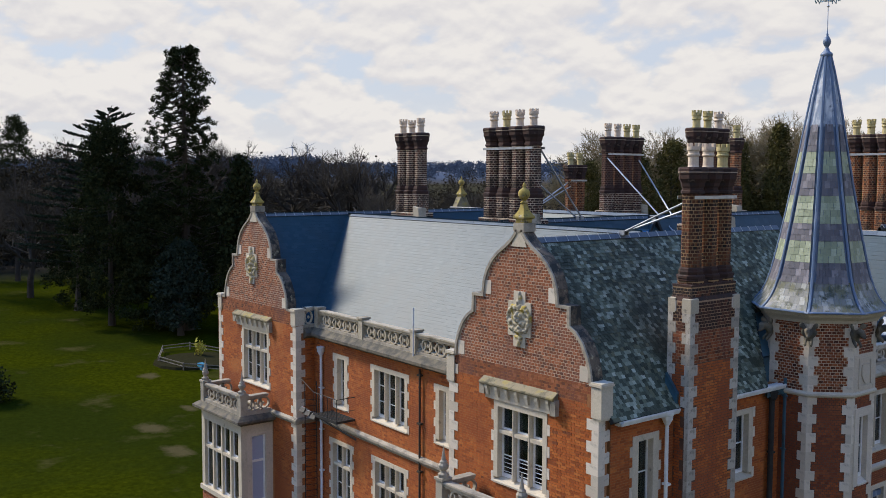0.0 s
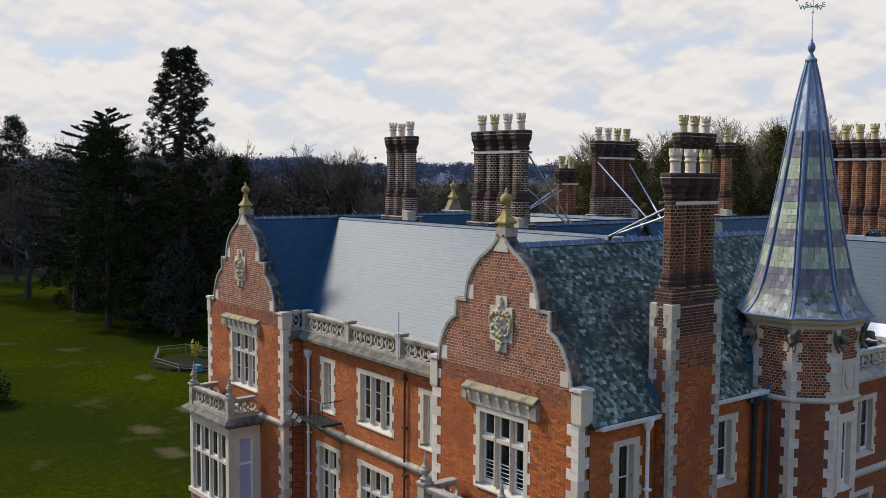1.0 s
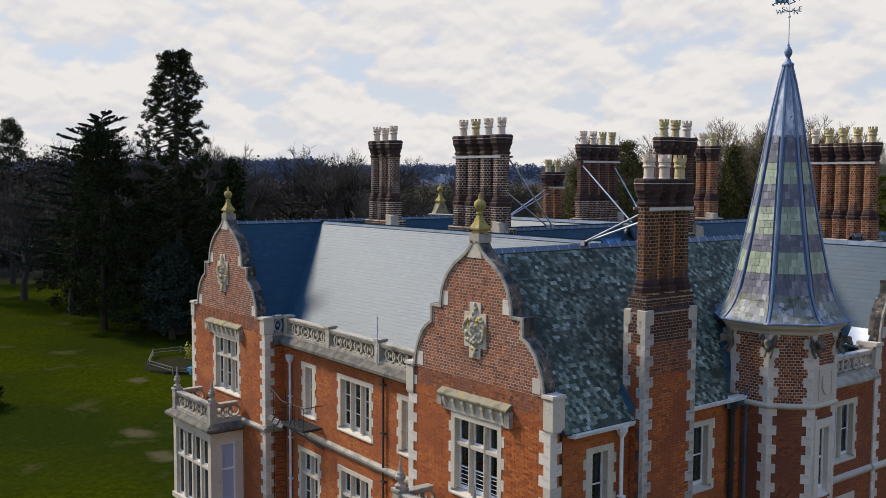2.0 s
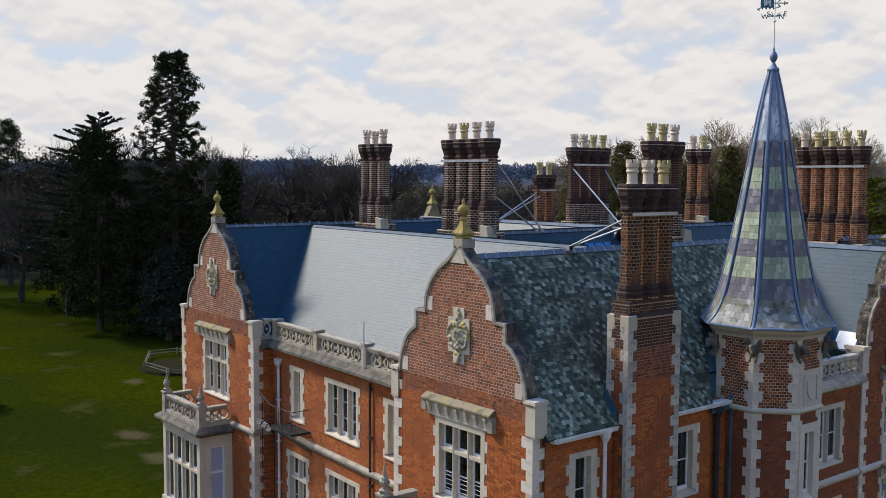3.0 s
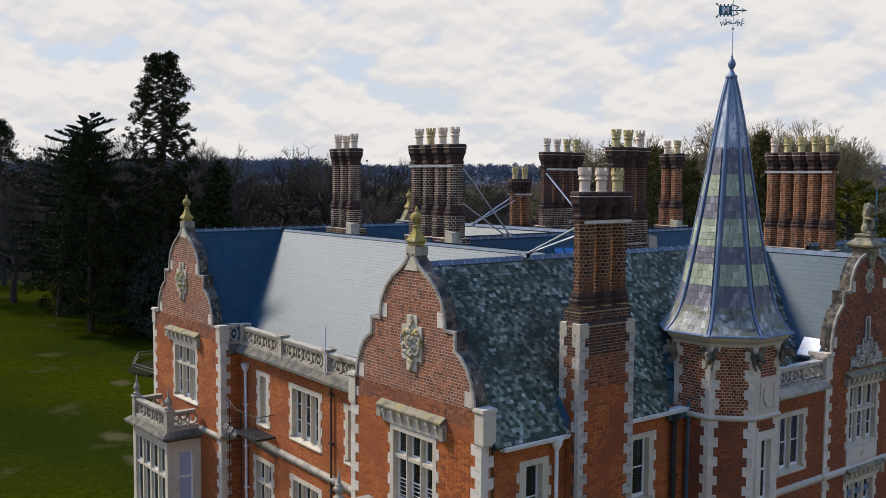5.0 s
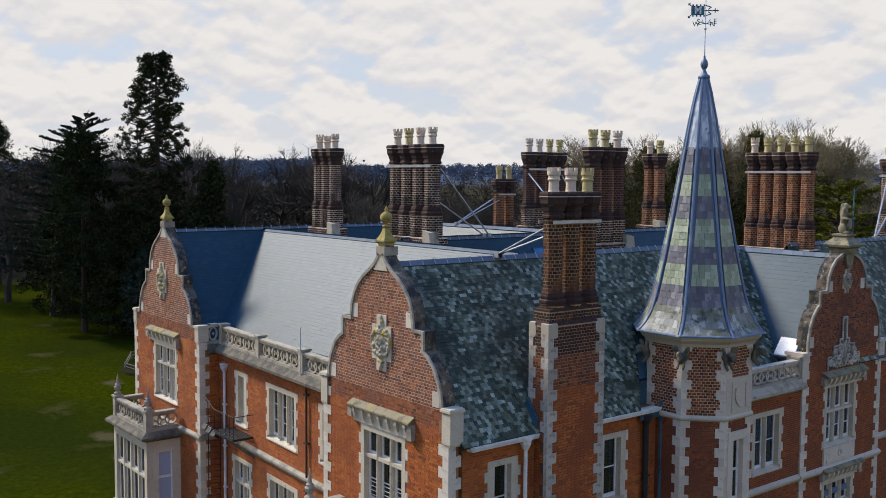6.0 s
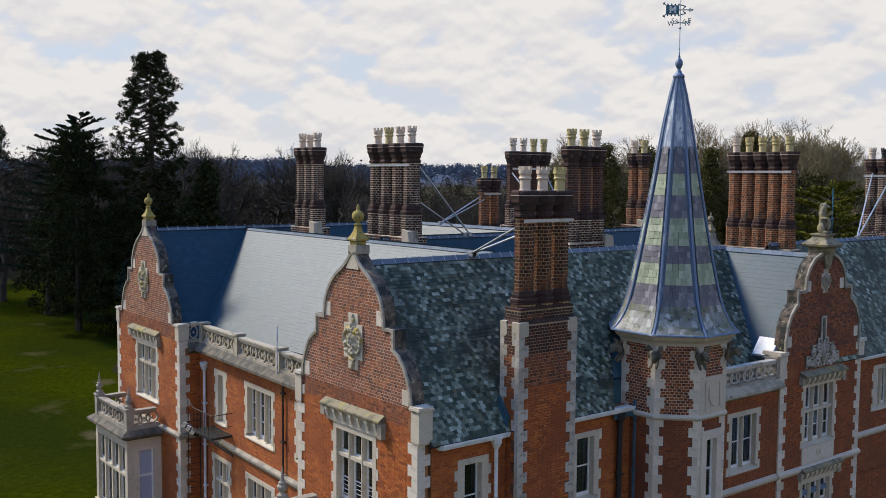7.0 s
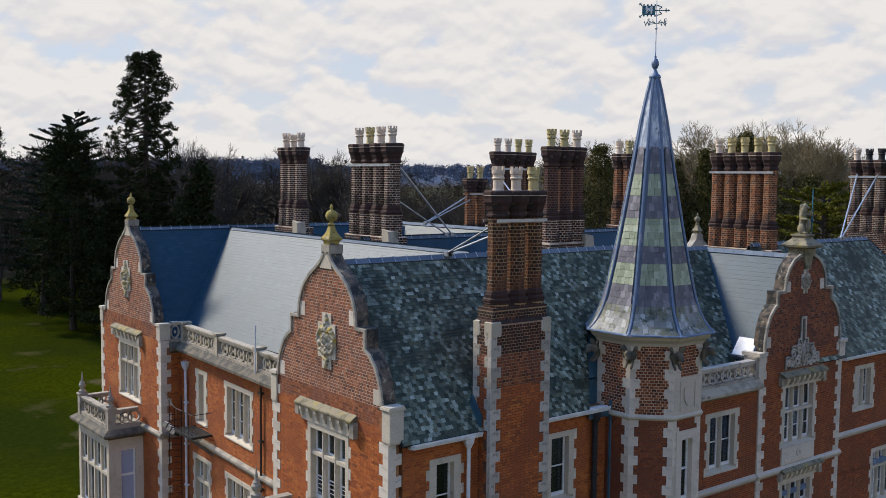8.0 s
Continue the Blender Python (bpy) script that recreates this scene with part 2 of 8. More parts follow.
OLD_SLATES = [(0.0, (0.029, 0.036, 0.025)), (0.24, (0.056, 0.072, 0.05)), (0.44, (0.086, 0.108, 0.077)), (0.56, (0.122, 0.122, 0.07)), (0.68, (0.147, 0.179, 0.132)), (0.82, (0.209, 0.243, 0.186)), (0.93, (0.282, 0.322, 0.254)), (1.0, (0.429, 0.463, 0.384))]
slate_old = material("slate_old", OLD_SLATES, 0.6, vary="island",
                     stain=(0.03, 0.036, 0.022), stain_at=(0.46, 0.70), stain_scale=0.7, grain=16.0, bump=0.4, spec=0.3)
slate_piece = material("slate_piece", OLD_SLATES, 0.6, vary="object", grain=16.0, bump=0.4, spec=0.3)
slate_green = material("slate_green", [(0.0, (0.20, 0.235, 0.15)), (0.5, (0.29, 0.33, 0.215)), (1.0, (0.42, 0.455, 0.32))], 0.55, vary="island", stain=(0.24, 0.28, 0.17), stain_at=(0.5, 0.75), stain_scale=2.5, stain2=(0.11, 0.13, 0.08), stain2_at=(0.6, 0.74), stain2_scale=4.0, bump=0.15)
slate_purple = material("slate_purple", [(0.0, (0.082, 0.080, 0.098)), (0.6, (0.14, 0.132, 0.152)), (1.0, (0.26, 0.24, 0.262))], 0.65, vary="island", stain=(0.115, 0.11, 0.128), stain_scale=2.5, stain2=(0.06, 0.06, 0.07), stain2_at=(0.56, 0.72), stain2_scale=4.0, bump=0.15)
slate_grey = material("slate_grey", [(0.0, (0.14, 0.145, 0.135)), (0.5, (0.25, 0.25, 0.235)), (1.0, (0.42, 0.42, 0.39))], 0.6, vary="island", stain=(0.15, 0.15, 0.09), stain_at=(0.47, 0.6), stain_scale=2.6, stain2=(0.06, 0.068, 0.042), stain2_at=(0.53, 0.64), stain2_scale=3.4)
lead = material("lead", [(0.095, 0.148, 0.245), (0.145, 0.206, 0.315)], 0.5, metal=0.0, stain=(0.40, 0.43, 0.50), stain_at=(0.58, 0.74), stain_scale=2.2, grain=8.0, bump=0.15, stretch=(1, 1, 0.3))
lead_pale = material("lead_pale", [(0.16, 0.215, 0.32), (0.28, 0.34, 0.43)], 0.5, stain=(0.62, 0.64, 0.66), stain_at=(0.46, 0.62), stain_scale=3.2, stain2=(0.10, 0.12, 0.17), stain2_at=(0.58, 0.7), stain2_scale=2.6, grain=8.0, bump=0.15, stretch=(2.5, 2.5, 0.25))
lead_teal = material("lead_teal", [(0.025, 0.085, 0.13), (0.045, 0.12, 0.17)], 0.55, stain=(0.02, 0.04, 0.05), stain_at=(0.5, 0.7), stain_scale=2.0, grain=8.0, bump=0.15)
ridge_tile = material("ridge_tile", [(0.12, 0.155, 0.20), (0.17, 0.205, 0.25)], 0.75, vary="object", grain=12.0, spec=0.2)
deck = material("deck", [(0.03, 0.032, 0.035)], 0.9)
white_paint = material("white_paint", [(0.78, 0.78, 0.77)], 0.45, stain=(0.62, 0.62, 0.6), stain_scale=3.0, grain_amount=0.12, bump=0.05)
grey_pipe = material("grey_pipe", [(0.68, 0.69, 0.74)], 0.45, stain=(0.50, 0.51, 0.55), stain_scale=2.5, grain_amount=0.15, bump=0.05)
black_iron = material("black_iron", [(0.012, 0.013, 0.015)], 0.7, stain=(0.03, 0.026, 0.022), stain_scale=4.0, bump=0.1)
galvanised = material("galvanised", [(0.50, 0.52, 0.54)], 0.38, metal=0.7, stain=(0.38, 0.39, 0.40), stain_scale=5.0, grain_amount=0.2, bump=0.1)
vane_blue = material("vane_blue", [(0.03, 0.14, 0.19)], 0.5, grain_amount=0.2)
gilt = material("gilt", [(0.86, 0.86, 0.82)], 0.5, grain_amount=0.2)
clay_cream = material("clay_cream", [(0.62, 0.49, 0.37), (0.72, 0.59, 0.46)], 0.75, stain=(0.42, 0.35, 0.26), stain_at=(0.55, 0.75), stain_scale=4.0, grain=20.0)
clay_yellow = material("clay_yellow", [(0.48, 0.385, 0.16), (0.60, 0.50, 0.27)], 0.8, stain=(0.30, 0.24, 0.07), stain_at=(0.48, 0.68), stain_scale=5.0, grain=22.0)
# opaque bay pane: reflected sky is put into its lilac colour
sky_tint_pane = material("sky_tint_pane", [(0.40, 0.41, 0.56), (0.36, 0.44, 0.58)], 0.2, grain_amount=0.08, bump=0.02)
curtain = material("curtain", [(0.55, 0.56, 0.57)], 0.9, grain_amount=0.2, stretch=(18, 18, 0.4))
plaster = material("plaster", [(0.30, 0.28, 0.25)], 0.9)
# one twig in two tones: shade put into this colour, sun into twig
twig_shaded = material("twig_shaded", [(0.025, 0.019, 0.013), (0.048, 0.037, 0.024)], 0.95, vary="object", grain_amount=0.15, bump=0)
bark = material("bark", [(0.026, 0.02, 0.015), (0.048, 0.038, 0.028)], 0.95, grain=9.0, bump=0.6, stretch=(1, 1, 0.25))
twig = material("twig", [(0.15, 0.115, 0.060), (0.26, 0.205, 0.108)], 0.95, vary="object", grain_amount=0.15, bump=0)
needle_dark = material("needle_dark", [(0.012, 0.018, 0.009), (0.026, 0.034, 0.015), (0.044, 0.050, 0.022)], 0.9, vary="island", grain=0.6, grain_amount=0.5, bump=0, spec=0.0)
needle_blue = material("needle_blue", [(0.016, 0.026, 0.020), (0.030, 0.044, 0.032), (0.046, 0.060, 0.042)], 0.8, vary="island", grain=0.6, grain_amount=0.4, bump=0, spec=0.0)
leaf_olive = material("leaf_olive", [(0.055, 0.055, 0.022), (0.095, 0.088, 0.033), (0.15, 0.128, 0.048)], 0.7, vary="island", grain=0.5, grain_amount=0.5, bump=0, spec=0.0)
leaf_gold = material("leaf_gold", [(0.07, 0.085, 0.02), (0.16, 0.165, 0.03), (0.30, 0.27, 0.05)], 0.8, vary="island", grain=0.4, grain_amount=0.5, bump=0, spec=0.0)
wood_far = material("wood_far", [(0.022, 0.019, 0.014), (0.042, 0.034, 0.021), (0.060, 0.047, 0.027)], 0.95, vary="island", grain=0.05, grain_amount=0.4, bump=0, spec=0.1)
# hill woods in blue-grey: distance haze is put into their colour
wood_hill_haze = material("wood_hill_haze", [(0.085, 0.11, 0.155), (0.10, 0.127, 0.175)], 1.0, vary="island", grain=0.02, grain_amount=0.3, bump=0, spec=0.0)
fence_wood = material("fence_wood", [(0.09, 0.08, 0.065), (0.15, 0.132, 0.105)], 0.85, grain=12.0)
soil = material("soil", [(0.020, 0.020, 0.010), (0.035, 0.032, 0.016)], 1.0, grain=3.0, bump=0.6, spec=0.0)
shrub_yellow = material("shrub_yellow", [(0.35, 0.33, 0.03), (0.5, 0.45, 0.06)], 0.8, vary="island", bump=0)
# roof glazing whose sky reflection is put into the blue base colour
sky_blue_glass = material("sky_blue_glass", [(0.04, 0.17, 0.42)], 0.22, stain=(0.07, 0.25, 0.52), stain_scale=1.5, grain_amount=0.1, bump=0.02)
tarpaulin = material("tarpaulin", [(0.03, 0.20, 0.33)], 0.5, grain_amount=0.2)
grass = material("grass", [(0.0, (0.011, 0.014, 0.001)), (0.45, (0.026, 0.032, 0.0015)), (0.75, (0.043, 0.050, 0.0025)), (1.0, (0.064, 0.066, 0.005))], 0.95, stain=(0.018, 0.025, 0.003), stain_at=(0.42, 0.6), stain_scale=0.035,
                 stain2=(0.058, 0.052, 0.017), stain2_at=(0.60, 0.74), stain2_scale=0.14, grain=2.0, grain_amount=0.55, bump=0.4, bump_scale=4.0, bump_dist=0.1, spec=0.0)


def field_beyond(m):
    """Beyond the park the sheet of ground turns from lawn to brown fields, then to painted haze blue."""
    nt = m.node_tree
    b = nt.nodes["Principled BSDF"]
    old = b.inputs["Base Color"].links[0].from_socket
    co, ln, mr = nt.nodes.new("ShaderNodeTexCoord"), nt.nodes.new("ShaderNodeVectorMath"), nt.nodes.new("ShaderNodeMapRange")
    ln.operation = "LENGTH"
    nt.links.new(co.outputs["Object"], ln.inputs[0])
    nt.links.new(ln.outputs["Value"], mr.inputs[0])
    mr.inputs[1].default_value, mr.inputs[2].default_value = 165, 195
    brown = ramp(nt, noise_of(nt, 0.004, 2.0), [(0.35, (0.04, 0.034, 0.026)), (0.55, (0.06, 0.05, 0.037)), (0.65, (0.045, 0.042, 0.026))])
    # from 800 m on, haze is painted in as blue
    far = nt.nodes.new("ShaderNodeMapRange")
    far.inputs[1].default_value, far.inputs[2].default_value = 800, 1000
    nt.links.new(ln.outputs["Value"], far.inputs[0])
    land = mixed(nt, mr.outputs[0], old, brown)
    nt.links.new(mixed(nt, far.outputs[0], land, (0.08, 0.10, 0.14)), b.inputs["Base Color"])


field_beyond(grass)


def worn_ground(m, spots):
    """Bare trodden patches with ragged rims: (x, y, half length, half width)."""
    nt = m.node_tree
    b = nt.nodes["Principled BSDF"]
    col = b.inputs["Base Color"].links[0].from_socket
    ragged = noise_of(nt, 0.35, 6.0, 0.7)
    for x, y, ln, wd in spots:
        co, mp, le, add, mr = (nt.nodes.new("ShaderNode" + k) for k in ("TexCoord", "Mapping", "VectorMath", "Math", "MapRange"))
        mp.inputs["Location"].default_value = (-x / ln, -y / wd, 0)
        mp.inputs["Scale"].default_value = (1 / ln, 1 / wd, 0)
        le.operation, add.operation = "LENGTH", "MULTIPLY_ADD"
        add.inputs[1].default_value = 2.6
        nt.links.new(co.outputs["Object"], mp.inputs[0])
        nt.links.new(mp.outputs[0], le.inputs[0])
        nt.links.new(ragged, add.inputs[0])
        nt.links.new(le.outputs["Value"], add.inputs[2])
        mr.inputs[1].default_value, mr.inputs[2].default_value, mr.inputs[3].default_value, mr.inputs[4].default_value = 1.5, 2.2, 0.75, 0.0
        nt.links.new(add.outputs[0], mr.inputs[0])
        col = mixed(nt, mr.outputs[0], col, (0.085, 0.068, 0.033))
    nt.links.new(col, b.inputs["Base Color"])


worn_ground(grass, [(-61.4, 12.4, 2.6, 1.5), (-54.1, 11.4, 2.2, 1.2), (-80.0, 19.5, 2.0, 1.2), (-66.0, 17.5, 1.6, 0.8)])


def glass_material():
    m = bpy.data.materials.new("window_glass")
    m.use_nodes = True
    nt = m.node_tree
    nt.nodes.clear()
    out, mix, facing = nt.nodes.new("ShaderNodeOutputMaterial"), nt.nodes.new("ShaderNodeMixShader"), nt.nodes.new("ShaderNodeLayerWeight")
    power, gloss = nt.nodes.new("ShaderNodeMath"), nt.nodes.new("ShaderNodeMath")
    tr, gl = nt.nodes.new("ShaderNodeBsdfTransparent"), nt.nodes.new("ShaderNodeBsdfGlossy")
    tr.inputs[0].default_value = (0.42, 0.46, 0.47, 1)
    gl.inputs["Roughness"].default_value = 0.02
    power.operation, gloss.operation = "POWER", "MULTIPLY_ADD"
    power.inputs[1].default_value, gloss.inputs[1].default_value, gloss.inputs[2].default_value = 3.5, 0.85, 0.055
    facing.inputs["Blend"].default_value = 0.5
    nt.links.new(facing.outputs["Facing"], power.inputs[0])
    nt.links.new(power.outputs[0], gloss.inputs[0])
    bp = nt.nodes.new("ShaderNodeBump")
    bp.inputs["Strength"].default_value, bp.inputs["Distance"].default_value = 0.15, 0.02
    nt.links.new(noise_of(nt, 1.8, 2.0), bp.inputs["Height"])
    nt.links.new(bp.outputs[0], gl.inputs["Normal"])
    nt.links.new(gloss.outputs[0], mix.inputs[0])
    nt.links.new(tr.outputs[0], mix.inputs[1])
    nt.links.new(gl.outputs[0], mix.inputs[2])
    nt.links.new(mix.outputs[0], out.inputs[0])
    return m


glass = glass_material()


# ---- mesh helpers ----
def mesh_of(bm, name, mat, smooth=False):
    bmesh.ops.recalc_face_normals(bm, faces=bm.faces)
    me = bpy.data.meshes.new(name)
    bm.to_mesh(me)
    bm.free()
    me.materials.append(mat)
    if smooth:
        me.shade_smooth()
    return me


def raw_mesh(name, verts, faces, mat, smooth=False):
    """A mesh from numpy arrays: verts (n, 3), faces (m, 3 or 4)."""
    me = bpy.data.meshes.new(name)
    verts, faces = np.asarray(verts, np.float32), np.asarray(faces, np.int32)
    k = faces.shape[1]
    me.vertices.add(len(verts))
    me.vertices.foreach_set("co", verts.ravel())
    me.loops.add(faces.size)
    me.loops.foreach_set("vertex_index", faces.ravel())
    me.polygons.add(len(faces))
    me.polygons.foreach_set("loop_start", np.arange(0, faces.size, k, dtype=np.int32))
    me.materials.append(mat)
    me.update(calc_edges=True)
    me.validate()
    if smooth:
        me.shade_smooth()
    else:
        me.shade_flat()
    return me


def part(name, bm, mat, parent, label="", smooth=False, kind=""):
    me = bm if isinstance(bm, bpy.types.Mesh) else mesh_of(bm, name, mat, smooth)
    ob = new(name, me)
    ob.parent = parent
    if parent is not None:
        ob.matrix_parent_inverse = parent.matrix_basis.inverted()
    if name == "pane":
        ob.visible_shadow = False
    return tagged(ob, label, kind=kind)


def fused(ob, size):
    """Melts overlapping lumps into one carved skin."""
    m = ob.modifiers.new("melt", "REMESH")
    m.mode, m.voxel_size, m.use_smooth_shade = "VOXEL", size, True
    return ob


def local_part(name, me, parent, m=None, label="", kind=""):
    """A part whose mesh is given in its parent's own space, moved by m."""
    ob = new(name, me)
    ob.parent = parent
    if m is not None:
        ob.matrix_basis = m
    return tagged(ob, label, kind=kind)


def thing(name, place, label, category, group="", kind="", turn=0.0):
    ob = new(name)
    ob.empty_display_size = 0.2
    ob.matrix_basis = pose(*place, 0, 0, turn)
    return tagged(ob, label, category, group, kind)


def front(ox, oy):
    """A facade that looks to -y: (u, w, z) with u along +x and w outwards."""
    return lambda u, w, z: Vector((ox + u, oy - w, z))


def side(ox, oy):
    """A facade that looks to +x: (u, w, z) with u along +y and w outwards."""
    return lambda u, w, z: Vector((ox + w, oy + u, z))


def facet(cx, cy, angle, apothem):
    """A facade of the turret that looks along angle (degrees), u from its middle to its left as seen from within."""
    a = radians(angle)
    n, t = Vector((math.cos(a), math.sin(a), 0)), Vector((-math.sin(a), math.cos(a), 0))
    return lambda u, w, z: Vector((cx, cy, z)) + n * (apothem + w) + t * u


FLAT = lambda u, w, z: Vector((u, w, z))


def box(bm, f, u0, u1, w0, w1, z0, z1, taper=0.0):
    v = [bm.verts.new(f(u, w, z)) for z, k in ((z0, 0), (z1, taper)) for u, w in ((u0 + k, w0 + k), (u1 - k, w0 + k), (u1 - k, w1 - k), (u0 + k, w1 - k))]
    for q in ((0, 1, 2, 3), (4, 5, 6, 7), (0, 1, 5, 4), (1, 2, 6, 5), (2, 3, 7, 6), (3, 0, 4, 7)):
        bm.faces.new([v[i] for i in q])


def boxes(f, *rows):
    bm = bmesh.new()
    for r in rows:
        box(bm, f, *r)
    return bm


def prism(bm, f, outline, w0, w1):
    """Outline of (u, z), closed, pulled from w0 to w1."""
    a = [bm.verts.new(f(u, w0, z)) for u, z in outline]
    b = [bm.verts.new(f(u, w1, z)) for u, z in outline]
    n = len(outline)
    fa, fb = bm.faces.new(a), bm.faces.new(b)
    for i in range(n):
        bm.faces.new((a[i], a[(i + 1) % n], b[(i + 1) % n], b[i]))
    if n > 4:
        bmesh.ops.triangulate(bm, faces=[fa, fb])


def lathe(bm, profile, seg=16, c=(0, 0), turn=0.0):
    """Profile of (radius, z) turned round the z axis through c."""
    rings = []
    for r, z in profile:
        rings.append([bm.verts.new((c[0] + r * math.cos(turn + 2 * math.pi * i / seg), c[1] + r * math.sin(turn + 2 * math.pi * i / seg), z)) for i in range(seg)])
    for a, b in zip(rings, rings[1:]):
        for i in range(seg):
            bm.faces.new((a[i], a[(i + 1) % seg], b[(i + 1) % seg], b[i]))
    bm.faces.new(rings[0][::-1])
    bm.faces.new(rings[-1])


def tube(bm, p, q, r, seg=8, r2=None):
    p, q = Vector(p), Vector(q)
    d = (q - p).normalized()
    a = d.orthogonal().normalized()
    b = d.cross(a)
    rings = []
    for c, rr in ((p, r), (q, r if r2 is None else r2)):
        rings.append([bm.verts.new(c + (a * math.cos(2 * math.pi * i / seg) + b * math.sin(2 * math.pi * i / seg)) * rr) for i in range(seg)])
    for i in range(seg):
        bm.faces.new((rings[0][i], rings[0][(i + 1) % seg], rings[1][(i + 1) % seg], rings[1][i]))
    bm.faces.new(rings[0][::-1])
    bm.faces.new(rings[1])


def blob(bm, c, rx, ry, rz, seg=8, rings=5):
    vs = []
    for j in range(1, rings):
        t = math.pi * j / rings
        vs.append([bm.verts.new((c[0] + rx * math.sin(t) * math.cos(2 * math.pi * i / seg), c[1] + ry * math.sin(t) * math.sin(2 * math.pi * i / seg), c[2] + rz * math.cos(t))) for i in range(seg)])
    top, low = bm.verts.new((c[0], c[1], c[2] + rz)), bm.verts.new((c[0], c[1], c[2] - rz))
    for i in range(seg):
        k = (i + 1) % seg
        bm.faces.new((top, vs[0][i], vs[0][k]))
        bm.faces.new((low, vs[-1][k], vs[-1][i]))
        for a, b in zip(vs, vs[1:]):
            bm.faces.new((a[i], b[i], b[k], a[k]))


def fblob(bm, f, u, w, z, ru, rw, rz, seg=8, rings=5):
    """A rounded lump set on a facade."""
    tmp = bmesh.new()
    blob(tmp, (u, w, z), ru, rw, rz, seg, rings)
    made = {v: bm.verts.new(f(*v.co)) for v in tmp.verts}
    for q in tmp.faces:
        bm.faces.new([made[v] for v in q.verts])
    tmp.free()


def rod(bm, pts, r, seg=6):
    """One continuous bent bar through the points."""
    pts = [Vector(p) for p in pts]
    rings = []
    for i, p in enumerate(pts):
        d = (pts[min(i + 1, len(pts) - 1)] - pts[max(i - 1, 0)]).normalized()
        a = d.orthogonal().normalized() if not rings else (rings[-1][1] - d * rings[-1][1].dot(d)).normalized()
        b = d.cross(a)
        rings.append(([bm.verts.new(p + (a * math.cos(2 * math.pi * k / seg) + b * math.sin(2 * math.pi * k / seg)) * r) for k in range(seg)], a))
    for (p, _), (q, _) in zip(rings, rings[1:]):
        for k in range(seg):
            bm.faces.new((p[k], p[(k + 1) % seg], q[(k + 1) % seg], q[k]))
    bm.faces.new(rings[0][0][::-1])
    bm.faces.new(rings[-1][0])


# ---- brickwork ----
def brick_texture():
    m = bpy.data.materials.new("brick_plain")
    m.use_nodes = True
    nt = m.node_tree
    co, sep, comb = nt.nodes.new("ShaderNodeTexCoord"), nt.nodes.new("ShaderNodeSeparateXYZ"), nt.nodes.new("ShaderNodeCombineXYZ")
    add = nt.nodes.new("ShaderNodeMath")
    nt.links.new(co.outputs["Object"], sep.inputs[0])
    nt.links.new(sep.outputs[0], add.inputs[0])
    nt.links.new(sep.outputs[1], add.inputs[1])
    nt.links.new(add.outputs[0], comb.inputs[0])
    nt.links.new(sep.outputs[2], comb.inputs[1])
    br = nt.nodes.new("ShaderNodeTexBrick")
    br.inputs["Scale"].default_value = 1.0
    br.inputs["Brick Width"].default_value, br.inputs["Row Height"].default_value, br.inputs["Mortar Size"].default_value = 0.225, 0.075, 0.006
    br.inputs["Color1"].default_value, br.inputs["Color2"].default_value = (0.26, 0.065, 0.025, 1), (0.38, 0.11, 0.035, 1)
    br.inputs["Mortar"].default_value = (0.33, 0.22, 0.15, 1)
    nt.links.new(comb.outputs[0], br.inputs["Vector"])
    col = mixed(nt, 0.5, br.outputs["Color"], ramp(nt, noise_of(nt, 0.8, 6.0), [(0.3, (0.5, 0.5, 0.5)), (0.7, (1.2, 1.2, 1.2))]), "MULTIPLY")
    b = nt.nodes["Principled BSDF"]
    nt.links.new(col, b.inputs["Base Color"])
    b.inputs["Roughness"].default_value = 0.9
    bp = nt.nodes.new("ShaderNodeBump")
    bp.inputs["Strength"].default_value, bp.inputs["Distance"].default_value = 0.5, 0.01
    nt.links.new(br.outputs["Fac"], bp.inputs["Height"])
    bp.invert = True
    nt.links.new(bp.outputs[0], b.inputs["Normal"])
    return m


brick_plain = brick_texture()


def cut(spans, lo, hi):
    out = []
    for a, b in spans:
        if hi <= a or lo >= b:
            out.append((a, b))
        else:
            out += [(x, y) for x, y in ((a, lo), (hi, b)) if y - x > 0.02]
    return out


def brick_rows(z0, z1, spans_at, rects, course=0.094, headers=False):
    """Flemish bond: bricks as (u0, u1, z0, z1), cut to the spans of each course."""
    rows = []
    sc = course / 0.094
    for k in range(int(round((z1 - z0) / course))):
        za = z0 + k * course
        zm = za + course / 2
        spans = spans_at(zm)
        for r in rects:
            if r[2] - 0.01 < zm < r[3] + 0.01:
                spans = cut(spans, r[0], r[1])
        for a, b in spans:
            u = math.floor(a / (0.425 * sc)) * 0.425 * sc - (0.0 if k % 2 else 0.071 if headers else 0.21) * sc
            i = 0
            while u < b:
                ln = (0.265 if i % 2 == 0 and not headers else 0.125) * sc
                p, q = max(u, a + 0.004), min(u + ln, b - 0.004)
                if q - p > 0.03:
                    rows.append((p, q, za + 0.0085 * sc, za + course - 0.0085 * sc))
                u += ln + 0.0175 * sc
                i += 1
    return np.array(rows).reshape(-1, 4)


